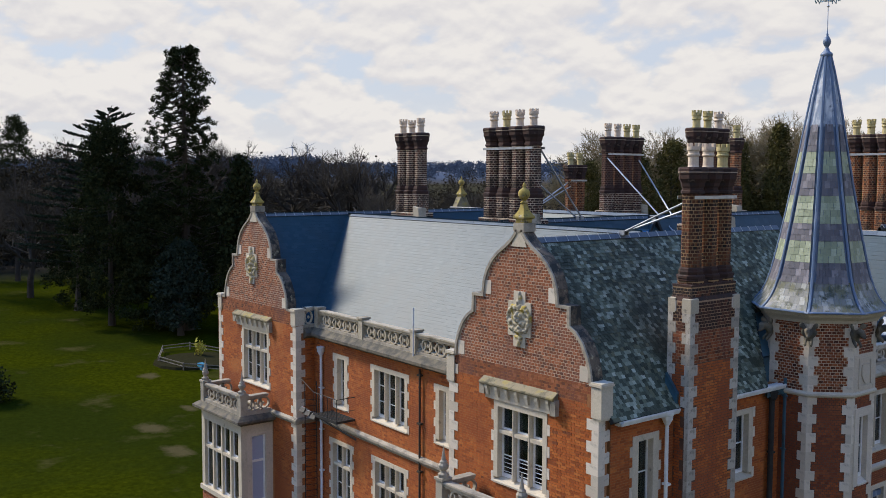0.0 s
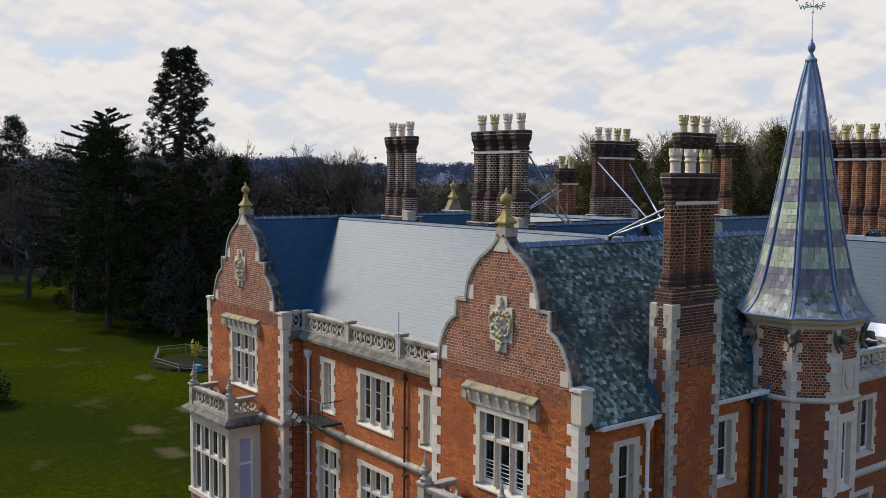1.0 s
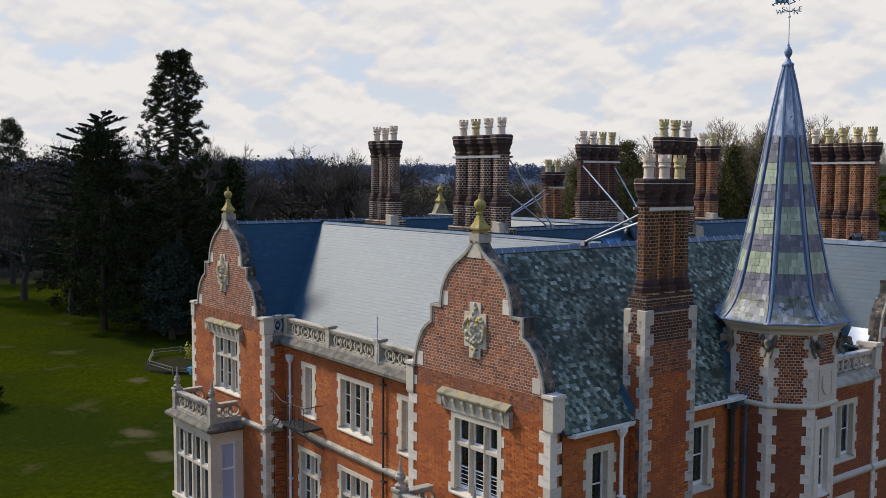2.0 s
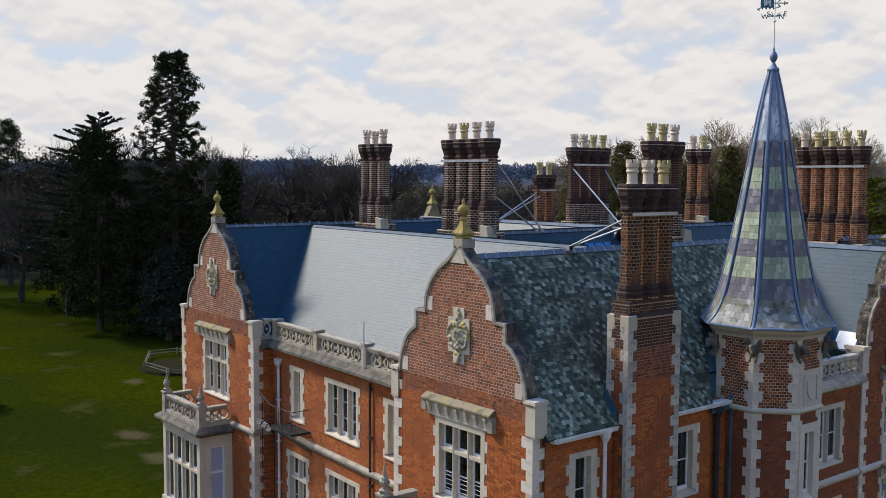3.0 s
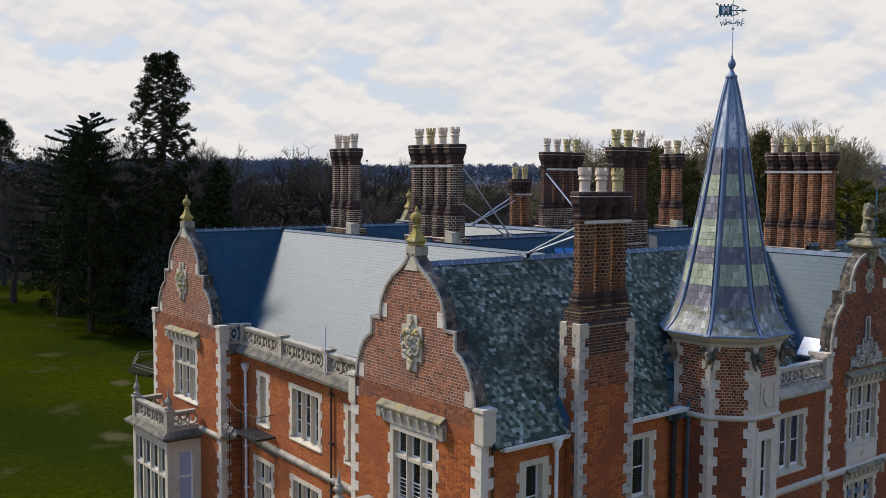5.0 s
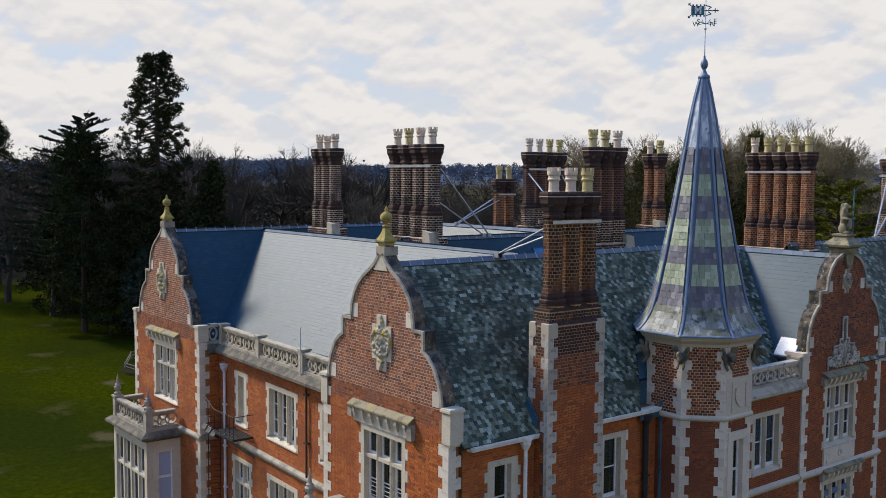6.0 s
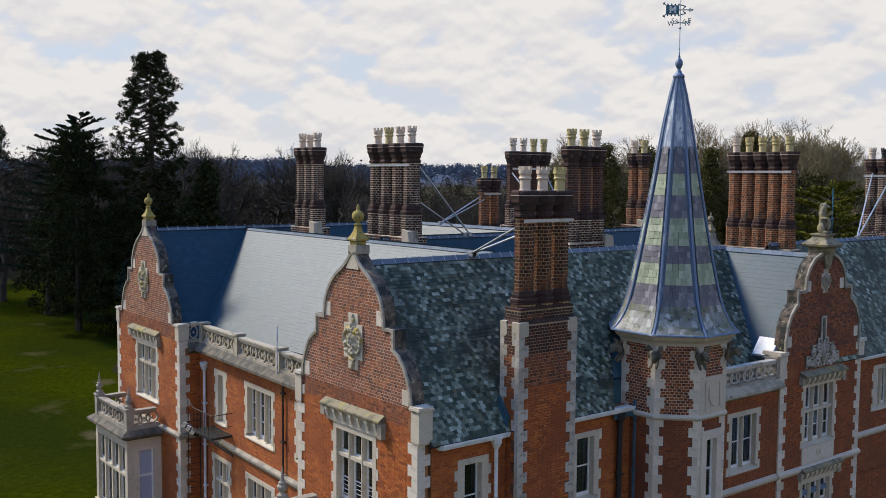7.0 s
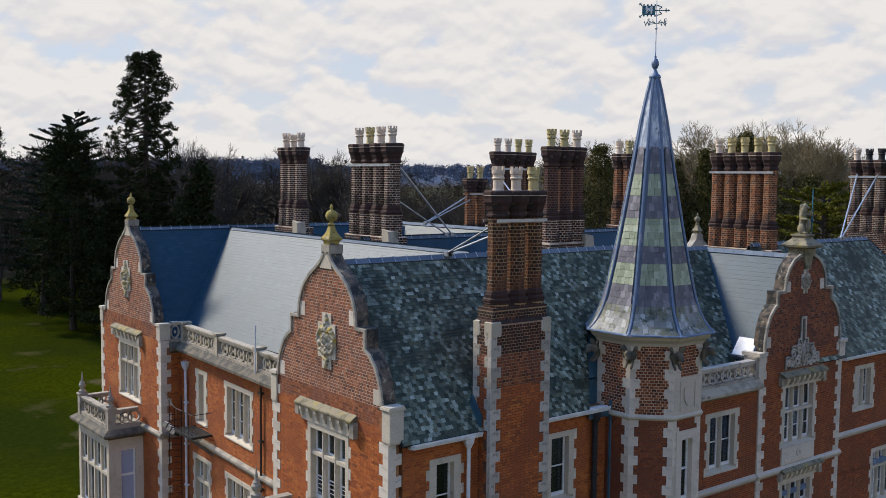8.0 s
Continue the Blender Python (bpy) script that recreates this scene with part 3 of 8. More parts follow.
def brick_mesh(name, f, rows, mat, depth=0.005, seed=1):
    o = np.array(f(0, 0, 0))
    ax = [np.array(f(*e)) - o for e in ((1, 0, 0), (0, 1, 0), (0, 0, 1))]
    rng = np.random.default_rng(seed)
    n = len(rows)
    d = depth + rng.uniform(-0.002, 0.003, n)
    u0, u1, z0, z1 = rows.T
    c = np.empty((n, 8, 3))
    for i, (u, w, z) in enumerate(((u0, -0.01, z0), (u1, -0.01, z0), (u1, -0.01, z1), (u0, -0.01, z1), (u0, d, z0), (u1, d, z0), (u1, d, z1), (u0, d, z1))):
        c[:, i, 0], c[:, i, 1], c[:, i, 2] = u, w, z
    v = o + c[..., :1] * ax[0] + c[..., 1:2] * ax[1] + c[..., 2:] * ax[2]
    q = np.array([(7, 6, 5, 4), (0, 4, 5, 1), (1, 5, 6, 2), (2, 6, 7, 3), (3, 7, 4, 0)])
    return raw_mesh(name, v.reshape(-1, 3), (np.arange(n)[:, None, None] * 8 + q).reshape(-1, 4), mat)


UNIT = {}


def unit_box(name, mat, bevel=0.0):
    key = (name, mat.name)
    if key not in UNIT:
        bm = bmesh.new()
        box(bm, FLAT, -0.5, 0.5, -0.5, 0.5, -0.5, 0.5)
        if bevel:
            bmesh.ops.bevel(bm, geom=bm.edges[:], offset=bevel, segments=1, affect="EDGES")
        UNIT[key] = mesh_of(bm, name, mat)
    return UNIT[key]


def block(name, f, u0, u1, w0, w1, z0, z1, mat, parent, bevel=0.014):
    """One box-shaped piece, an object of its own on a shared mesh."""
    o = f(0, 0, 0)
    ax = [f(1, 0, 0) - o, f(0, 1, 0) - o, f(0, 0, 1) - o]
    c = f((u0 + u1) / 2, (w0 + w1) / 2, (z0 + z1) / 2)
    m = Matrix.Identity(4)
    for i, (a, s) in enumerate(zip(ax, (u1 - u0, w1 - w0, z1 - z0))):
        for j in range(3):
            m[j][i] = a[j] * s
    m.translation = c
    ob = new(name, unit_box(name, mat, bevel))
    ob.parent = parent
    ob.matrix_parent_inverse = parent.matrix_basis.inverted()
    ob.matrix_basis = m
    return ob


WINDOWS = [0]
BRICK_Z0 = 6.0


def teeth(u0, u1, z0, z1, ext=0.11, h=0.3):
    n = max(1, int(round((z1 - z0) / h)))
    h = (z1 - z0) / n
    return [(u0 - ext, u0, z0 + i * h, z0 + (i + 1) * h, u1, u1 + ext) for i in range(n) if i % 2 == 0]


def window(f, s):
    """A stone-framed window: spec with outer u0, u1, z0, z1, lights n, transom heights."""
    WINDOWS[0] += 1
    u0, u1, z0, z1, n = s["u0"], s["u1"], s["z0"], s["z1"], s["n"]
    c = f((u0 + u1) / 2, 0, z0)
    win = thing("window_%d" % WINDOWS[0], c, s.get("label", "stone-mullioned window with white painted sashes in a red brick wall"), "window", kind="structure")
    sw, hd, sl = s.get("jamb", 0.17), 0.17, 0.17
    st = s.get("stone", stone)
    part("window_surround", boxes(f, (u0, u0 + sw, -0.32, 0.022, z0 + sl, z1), (u1 - sw, u1, -0.32, 0.022, z0 + sl, z1), (u0 + sw, u1 - sw, -0.32, 0.022, z1 - hd, z1)), st, win)
    bm = bmesh.new()
    prism(bm, lambda a, w, b: f(w, a, b), [(-0.32, z0), (0.05, z0), (0.05, z0 + 0.05), (-0.2, z0 + sl), (-0.32, z0 + sl)], u0, u1)
    part("window_sill", bm, st, win)
    for k, (a, b, za, zb, e, g) in enumerate(teeth(u0, u1, z0, z1)):
        block("jamb_stone", f, a, b + 0.01, -0.1, 0.019, za, zb, stone_block, win)
        block("jamb_stone", f, e - 0.01, g, -0.1, 0.019, za, zb, stone_block, win)
    iu0, iu1, iz0, iz1 = u0 + sw, u1 - sw, z0 + sl, z1 - hd
    mw = s.get("mullion", 0.11)
    lw = (iu1 - iu0 - (n - 1) * mw) / n
    for i in range(1, n):
        a = iu0 + i * lw + (i - 1) * mw
        bm = bmesh.new()
        prism(bm, lambda u, w, z: f(u, z, w), [(a, -0.26), (a + mw, -0.26), (a + mw, -0.09), (a + mw * 0.68, -0.02), (a + mw * 0.32, -0.02), (a, -0.09)], iz0, iz1)
        part("mullion", bm, st, win)
    levels = [iz0, *s.get("transoms", ()), iz1]
    for zt in s.get("transoms", ()):
        for i in range(n):
            a = iu0 + i * (lw + mw)
            part("transom", boxes(f, (a, a + lw, -0.26, -0.03, zt - 0.055, zt + 0.055)), st, win)
    for li, (za, zb) in enumerate(zip(levels, levels[1:])):
        za, zb = za + (0.055 if li else 0), zb - (0.055 if li < len(levels) - 2 else 0)
        for i in range(n):
            a = iu0 + i * (lw + mw)
            b, r = a + lw, 0.05
            low = 0.11 if li == 0 else 0.05
            rows = [(a, a + r, -0.25, -0.17, za + low, zb - r), (b - r, b, -0.25, -0.17, za + low, zb - r), (a, b, -0.25, -0.17, za, za + low), (a, b, -0.25, -0.17, zb - r, zb)]
            bars = s.get("bars", 1) if zb - za > 0.9 else 0
            rows += [(a + r, b - r, -0.235, -0.19, za + (zb - za) * (j + 1) / (bars + 1) - 0.018, za + (zb - za) * (j + 1) / (bars + 1) + 0.018) for j in range(bars)]
            sash = part("sash", boxes(f, *rows), white_paint, win)
            pane = part("pane", boxes(f, (a + r, b - r, -0.215, -0.209, za + low, zb - r)), glass, sash)
            hung = s.get("curtain", 1)
            if hung == 3 and li == len(levels) - 2:
                part("blind", boxes(f, (a + 0.02, b - 0.02, -0.262, -0.252, za + (zb - za) * 0.15 * (i % 2), zb)), curtain, win, "pale window blind")
            elif hung and (li == len(levels) - 2 or hung == 2):
                side_w = lw * (0.3 if hung == 1 else 0.55)
                part("curtain", boxes(f, (a, a + side_w, -0.33, -0.31, iz0, zb)), curtain, win, "pale cloth curtain")
            if li == 0 and s.get("rails"):
                part("guard_rail", boxes(f, *[(a + r, b - r, -0.165, -0.15, za + 0.18 + 0.13 * j, za + 0.196 + 0.13 * j) for j in range(4)]), white_paint, win)
    return win


def wall(name, f, u0, u1, z0, z1, windows=(), label="", thick=0.34, gable=None, mats=(None, None), split=99.0, rects=(), pick=None, seed=1, joints=None):
    """A brick wall with real openings. gable: half outline (du, z) from the apex down, and its middle. pick: stretch (u0, u1, z0, z1) whose bricks are single pieces."""
    low_mat, high_mat = mats[0] or brick_wall, mats[1] or mats[0] or brick_wall
    body = bmesh.new()
    us = sorted({u0, u1, *[s[k] for s in windows for k in ("u0", "u1")]})
    zs = sorted({BRICK_Z0, z1, *[max(s[k], BRICK_Z0) for s in windows for k in ("z0", "z1")]})
    for a, b in zip(us, us[1:]):
        for c, d in zip(zs, zs[1:]):
            um, zm = (a + b) / 2, (c + d) / 2
            if not any(s["u0"] < um < s["u1"] and s["z0"] < zm < s["z1"] for s in windows):
                box(body, f, a, b, -thick, 0, c, d)
    if gable:
        half, mid = gable
        for (ua, za), (ub, zb) in zip(half, half[1:]):
            prism(body, f, [(mid - ub, zb), (mid + ub, zb), (mid + ua, za), (mid - ua, za)], -thick, 0)
    w = part(name, body, mortar_wall if low_mat in (brick_wall, brick_shaded) else mortar, None)
    tagged(w, label, "wall", kind="structure")
    part("lower_wall", boxes(f, (u0, u1, -thick, 0, z0, BRICK_Z0)), brick_plain, w, "plain red brick")
    ex = [r for r in rects]
    for s in windows:
        ex.append((s["u0"], s["u1"], s["z0"], s["z1"]))
        for a, b, za, zb, e, g in teeth(s["u0"], s["u1"], s["z0"], s["z1"]):
            ex += [(a, b, za, zb), (e, g, za, zb)]

    def spans_at(z):
        if z <= z1 or not gable:
            return [(u0, u1)]
        half, mid = gable
        best = 0
        for (ua, za), (ub, zb) in zip(half, half[1:]):
            if min(za, zb) <= z <= max(za, zb) and abs(za - zb) > 1e-6:
                best = max(best, ua + (ub - ua) * (z - za) / (zb - za))
        best -= 0.10
        return [(mid - best, mid + best)] if best > 0.06 else []

    top = z1 if not gable else gable[0][0][1] - 0.3
    rows = brick_rows(BRICK_Z0, min(split, top), spans_at, ex, 0.075)
    if split < top:
        rows = np.concatenate([rows, brick_rows(rows[:, 3].max() + 0.01, top, spans_at, ex, 0.088, True)])
    if pick is not None:
        sel = (rows[:, 0] > pick[0]) & (rows[:, 1] < pick[1]) & (rows[:, 2] > pick[2]) & (rows[:, 3] < pick[3])
        for r in rows[sel][:295]:
            block("brick", f, r[0], r[1], -0.01, 0.011, r[2], r[3], brick_piece, w, 0.0)
        rows = np.concatenate([rows[~sel], rows[sel][295:]])
    hi = rows[:, 2] > split - 0.03
    for sel, mat in ((~hi, low_mat), (hi, high_mat)):
        if sel.any():
            part("brickwork", brick_mesh("brickwork", f, rows[sel], mat, seed=seed), mat, w, "Flemish-bond brickwork", kind="stuff")
    if gable and split < 50:
        pale = bmesh.new()
        half, mid = gable
        for (ua, za), (ub, zb) in zip(half, half[1:]):
            ua, ub = max(ua - 0.04, 0.03), max(ub - 0.04, 0.03)
            prism(pale, f, [(mid - ub, zb), (mid + ub, zb), (mid + ua, za), (mid - ua, za)], -0.05, 0.003)
        part("pointing", pale, joints or mortar_pale, w, "lime pointing between the gable bricks")
    for s in windows:
        window(f, s)
    return w


def quoins(parent, f, u, d, z0, z1, far=0.42, near=0.24, h=0.3, depth=None, start=0, mat=None):
    """Corner stones at u of facade f, reaching along u by d (+1 or -1); depth is how far each goes back."""
    n = int(round((z1 - z0) / h))
    h = (z1 - z0) / n
    out = []
    for i in range(n):
        ln, back = (far, near) if (i + start) % 2 == 0 else (near, far)
        back = depth if depth is not None else back
        a, b = (u - 0.016, u + ln) if d > 0 else (u - ln, u + 0.016)
        block("quoin", f, a, b, -back, 0.017, z0 + i * h + 0.0015, z0 + (i + 1) * h - 0.0015, mat or stone_block, parent)
        out.append((a, b, z0 + i * h, z0 + (i + 1) * h))
    return out


def quoin_rects(u, d, z0, z1, far=0.42, near=0.24, h=0.3, start=0):
    n = int(round((z1 - z0) / h))
    h = (z1 - z0) / n
    return [((u - 0.016, u + (far if (i + start) % 2 == 0 else near)) if d > 0 else (u - (far if (i + start) % 2 == 0 else near), u + 0.016)) + (z0 + i * h, z0 + (i + 1) * h) for i in range(n)]


# half outline of a curved gable from the apex to the kneeler
GABLE = [(0.10, 18.98), (0.16, 18.86), (0.30, 18.70), (0.55, 18.50), (0.88, 18.29), (1.14, 18.06), (1.36, 17.76), (1.49, 17.42), (1.55, 16.98), (1.98, 16.97), (1.99, 16.46), (2.24, 16.31), (2.48, 16.06), (2.67, 15.70),
         (2.78, 15.34), (2.82, 15.02), (3.12, 15.0)]
ROUND = [(0.05, 18.36), (0.45, 18.31), (0.85, 18.14), (1.15, 17.86), (1.33, 17.52), (1.40, 17.10), (1.42, 16.98), (1.86, 16.97), (1.87, 16.50), (2.02, 16.42), (2.30, 16.12), (2.50, 15.70), (2.60, 15.2), (2.62, 14.7), (2.84, 14.69)]


def coping(parent, f, half, mid, w0, w1, mat, t=0.10):
    """Stone coping that follows the gable's outline, in mitred lengths."""
    pts = [Vector(p) for p in half]
    nrm = []
    for p, q in zip(pts, pts[1:]):
        d = q - p
        n = Vector((-d.y, d.x)).normalized()
        nrm.append(-n if n.x < -1e-6 or (abs(n.x) < 1e-6 and n.y < 0) else n)
    mit = []
    for i in range(len(pts)):
        a, b = nrm[max(i - 1, 0)], nrm[min(i, len(nrm) - 1)]
        m = (a + b).normalized()
        mit.append(m / max(0.6, m.dot(a)))
    for sgn in (-1, 1):
        for i in range(len(pts) - 1):
            quad = [pts[i] - mit[i] * t * 0.5, pts[i + 1] - mit[i + 1] * t * 0.5, pts[i + 1] + mit[i + 1] * t * 0.5, pts[i] + mit[i] * t * 0.5]
            quad = [(mid + sgn * p.x, p.y) for p in quad]
            bm = bmesh.new()
            prism(bm, f, quad, w0, -0.012)
            part("coping_stone", bm, mat, parent, "mossy stone coping")
            bm = bmesh.new()
            prism(bm, f, quad, -0.012, w1)
            part("coping_edge", bm, stone_old, parent)


def finial(place, label, tall=1.0, mat=None):
    fin = thing("finial", place, label, "finial", "gable finials")
    mt = mat or stone_lichen
    bm = bmesh.new()
    k = tall
    lathe(bm, [(0.24, 0.0), (0.30, 0.03), (0.30, 0.12), (0.40, 0.15), (0.41, 0.20), (0.31, 0.27), (0.21, 0.37), (0.15, 0.48), (0.13, 0.55)], 4, turn=math.pi / 4)
    slim = Matrix.Diagonal((0.78, 0.78, 1, 1))
    local_part("base", mesh_of(bm, "base", mt), fin, slim)
    bm = bmesh.new()
    lathe(bm, [(0.07, 0.55), (0.13, 0.58), (0.13, 0.61), (0.06, 0.64), (0.07, 0.67), (0.145, 0.71), (0.19, 0.78), (0.20, 0.84), (0.185, 0.91), (0.13, 0.97), (0.06, 1.0), (0.05, 1.04), (0.065, 1.07), (0.04, 1.12), (0.01, 1.2 * k)], 14)
    local_part("ball", mesh_of(bm, "ball", mt, True), fin, Matrix.Diagonal((0.86, 0.86, 1, 1)))
    return fin


def shield(f, u, z, hw, hh, label, mat=None):
    """A carved cartouche on a stepped stone panel."""
    c = thing("coat_of_arms", f(u, 0, z - hh), label, "carving", "carved coats of arms")
    bm = boxes(f, (u - hw * 0.78, u + hw * 0.78, 0.005, 0.045, z - hh * 0.62, z + hh * 0.62), (u - hw * 0.4, u + hw * 0.4, 0.005, 0.044, z - hh, z - hh * 0.62), (u - hw * 0.4, u + hw * 0.4, 0.005, 0.044, z + hh * 0.62, z + hh))
    part("panel", bm, stone, c, "pale stone panel")
    rl = random.Random(int(abs(u) * 100))
    lumps = [(0, 0.44, 0.26, 0.12), (0, 0.60, 0.2, 0.12), (0.06, 0.76, 0.13, 0.12), (0.0, 0.9, 0.08, 0.1), (0, -0.66, 0.26, 0.1), (0.03, -0.8, 0.14, 0.12), (0.0, -0.93, 0.09, 0.08)]
    for q in range(26):
        an = 2 * math.pi * q / 26
        rr = rl.uniform(0.86, 1.05)
        lumps.append((0.74 * rr * math.cos(an), 0.50 * rr * math.sin(an), rl.uniform(0.09, 0.17), rl.uniform(0.07, 0.13)))
    for q in range(7):
        lumps.append((rl.uniform(-0.28, 0.28), rl.uniform(-0.3, 0.24), rl.uniform(0.06, 0.12), rl.uniform(0.05, 0.12)))
    nu, nz = 56, 72
    vs, fs, tops = [], [], []
    for iz in range(nz + 1):
        for iu in range(nu + 1):
            a, b = -1.0 + 2.0 * iu / nu, -1.0 + 2.0 * iz / nz
            e = 0.0
            for du, dz, ru, rz in lumps:
                e = max(e, 1.0 - ((a - du) / ru / 1.12) ** 2 - ((b - dz) / rz / 1.12) ** 2)
            inner = min(0.52 - abs(a), 0.38 - b, b + 0.56 - abs(a) * 0.8)
            hgt = 0.085 * math.sqrt(max(e, 0.0)) + (0.06 if inner > 0 else 0.0) - (0.02 if 0.0 < inner < 0.06 else 0.0)
            tops.append(hgt)
            vs.append(f(u + a * hw, 0.03 + hgt + (0.03 * noise.noise((a * 9, b * 9, hw * 9)) if hgt > 0.02 else 0.0), z + b * hh))
    for iz in range(nz):
        for iu in range(nu):
            k = iz * (nu + 1) + iu
            quad = (k, k + 1, k + nu + 2, k + nu + 1)
            if max(tops[q] for q in quad) > 0.02:
                fs.append(quad)
    bm = raw_mesh("carving", [tuple(v) for v in vs], fs, mat or stone_ochre, True)
    part("carving", bm, mat or stone_ochre, c, "weathered carving with ochre lichen")
    return c


def hood(f, u0, u1, z, proj, n, label):
    """A window hood: sloped mossy top on a moulded lip and a row of brackets; z is the underside of the slab."""
    h = thing("window_hood", f((u0 + u1) / 2, 0, z - 0.4), label, "cornice", "window hoods")
    bm = bmesh.new()
    prism(bm, lambda a, w, b: f(w, a, b), [(0.0, z), (proj, z), (proj + 0.02, z + 0.03), (proj + 0.02, z + 0.08), (0.0, z + 0.22)], u0, u1)
    part("slab", bm, stone_moss, h, "mossy weathered stone slab")
    part("frieze", boxes(f, (u0 + 0.12, u1 - 0.12, 0.0, 0.06, z - 0.42, z - 0.001), (u0 + 0.10, u1 - 0.10, 0.0, 0.10, z - 0.08, z - 0.002)), stone, h)
    for i in range(n):
        c = u0 + 0.27 + (u1 - u0 - 0.54) * i / (n - 1)
        bm = bmesh.new()
        prism(bm, lambda a, w, b: f(w, a, b), [(0.05, z - 0.32), (0.12, z - 0.30), (proj - 0.05, z - 0.18), (proj - 0.02, z - 0.10), (proj - 0.02, z - 0.003), (0.05, z - 0.003)], c - 0.06, c + 0.06)
        part("bracket", bm, stone, h)
    for a, b, lo in ((u1 - 0.16, u1 + 0.05, 0.42), (u0 - 0.05, u0 + 0.16, 0.30)):
        part("stop", boxes(f, (a, b, 0.0, 0.16, z - lo, z + 0.02)), stone_old, h)
    return h


# ---- slated roofs ----
def slope(name, e0, e1, r1, r0, mat, label, gauge=0.20, width=0.30, wild=0.0, pick=None, seed=3, thick=0.12):
    e0, e1, r0, r1 = (Vector(p) for p in (e0, e1, r0, r1))
    sd = (e1 - e0).normalized()
    nr = sd.cross((r0 + r1) / 2 - (e0 + e1) / 2).normalized()
    if nr.z < 0:
        nr = -nr
    bm = bmesh.new()
    a = [bm.verts.new(p) for p in (e0, e1, r1, r0)]
    b = [bm.verts.new(p - nr * thick) for p in (e0, e1, r1, r0)]
    bm.faces.new(a), bm.faces.new(b[::-1])
    for i in range(4):
        bm.faces.new((a[i], b[i], b[(i + 1) % 4], a[(i + 1) % 4]))
    roof = part(name, bm, deck, None)
    tagged(roof, label, "roof", kind="structure")
    upd = nr.cross(sd)
    if upd.z < 0:
        upd = -upd
    length = (r0 - e0).dot(upd)
    rng = np.random.default_rng(seed)
    rows = []
    for j in range(int(length / gauge)):
        t = j * gauge / length
        l, r = e0.lerp(r0, t), e1.lerp(r1, t)
        sl, sr = (l - e0).dot(sd), (r - e0).dot(sd)
        s = sl - (0.5 * width if j % 2 else 0.0) + rng.uniform(-0.02, 0.02)
        while s < sr:
            p, q = max(s, sl), min(s + width, sr)
            if q - p > 0.05:
                rows.append((p + (0.003 if wild > 0.2 else 0.001), q - (0.003 if wild > 0.2 else 0.001), j * gauge))
            s += width
    rows = np.array(rows)
    n = len(rows)
    lift = (0.010 if wild > 0.2 else 0.004) + rng.uniform(0, 0.001 + wild * 0.013, n)
    drop = rng.uniform(-0.002, 0.002, n) - wild * rng.uniform(0, 0.03, n) * (rng.random(n) < 0.25)
    skew = rng.normal(0, 0.0008 + wild * 0.013, n)
    o, s_, u_, n_ = (np.array(v) for v in (e0, sd, upd, nr))
    c = np.empty((n, 8, 3))
    for i, (a_, k, up_) in enumerate(((0, 0, 0), (1, 0, 0), (1, 1, 0), (0, 1, 0), (0, 0, 1), (1, 0, 1), (1, 1, 1), (0, 1, 1))):
        sx = rows[:, a_] + skew * (1 if k else -1)
        ty = rows[:, 2] + drop + (gauge * 1.35 if k else 0.0)
        hz = (lift + (0.006 if up_ else 0)) if not k else np.full(n, 0.001 + 0.005 * up_)
        c[:, i] = o + sx[:, None] * s_ + ty[:, None] * u_ + hz[:, None] * n_
    q = np.array([(4, 5, 6, 7), (0, 1, 5, 4), (1, 2, 6, 5), (3, 0, 4, 7)])
    keep = np.ones(n, bool)
    if pick is not None:
        sel = np.nonzero((rows[:, 0] > pick[0]) & (rows[:, 1] < pick[1]) & (rows[:, 2] > pick[2]) & (rows[:, 2] < pick[3]))[0][:280]
        keep[sel] = False
        me = raw_mesh("slate", [(-0.5, 0, 0.012), (0.5, 0, 0.012), (0.5, 1.35, 0.001), (-0.5, 1.35, 0.001), (-0.5, 0, 0.018), (0.5, 0, 0.018), (0.5, 1.35, 0.006), (-0.5, 1.35, 0.006)], q, pick[4])
        base = Matrix((s_, u_, n_)).transposed().to_4x4()
        for i in sel:
            ob = new("slate", me)
            ob.parent = roof
            ob.matrix_basis = Matrix.Translation(Vector(o + s_ * (rows[i, 0] + rows[i, 1]) / 2 + u_ * (rows[i, 2] + drop[i]) + n_ * (lift[i] - 0.010))) @ base @ pose(0, 0, 0, 0, 0, skew[i] * 90) @ Matrix.Diagonal((rows[i, 1] - rows[i, 0], gauge, 1, 1))
    c = c[keep]
    me = raw_mesh("slates", c.reshape(-1, 3), (np.arange(len(c))[:, None, None] * 8 + q).reshape(-1, 4), mat)
    part("slates", me, mat, roof, "overlapping rows of slates", kind="stuff")
    return roof


def ridge_mesh():
    bm = bmesh.new()
    for s in (-1, 1):
        v = [bm.verts.new(p) for p in ((0.004, 0, 0.03), (0.446, 0, 0.03), (0.446, s * 0.15, -0.19), (0.004, s * 0.15, -0.19))]
        w = [bm.verts.new(p) for p in ((0.004, 0, 0.06), (0.446, 0, 0.06), (0.446, s * 0.17, -0.18), (0.004, s * 0.17, -0.18))]
        bm.faces.new(v), bm.faces.new(w)
        for i in range(4):
            bm.faces.new((v[i], v[(i + 1) % 4], w[(i + 1) % 4], w[i]))
    me = mesh_of(bm, "ridge_tile", ridge_tile)
    bm = bmesh.new()
    box(bm, FLAT, -0.018, 0.018, -0.02, 0.02, 0.05, 0.095)
    for s in (-1, 1):
        tube(bm, (0, s * 0.01, 0.075), (0, s * 0.175, -0.165), 0.016, 4)
    return me, mesh_of(bm, "ridge_joint", galvanised)


RIDGE, JOINT = ridge_mesh()


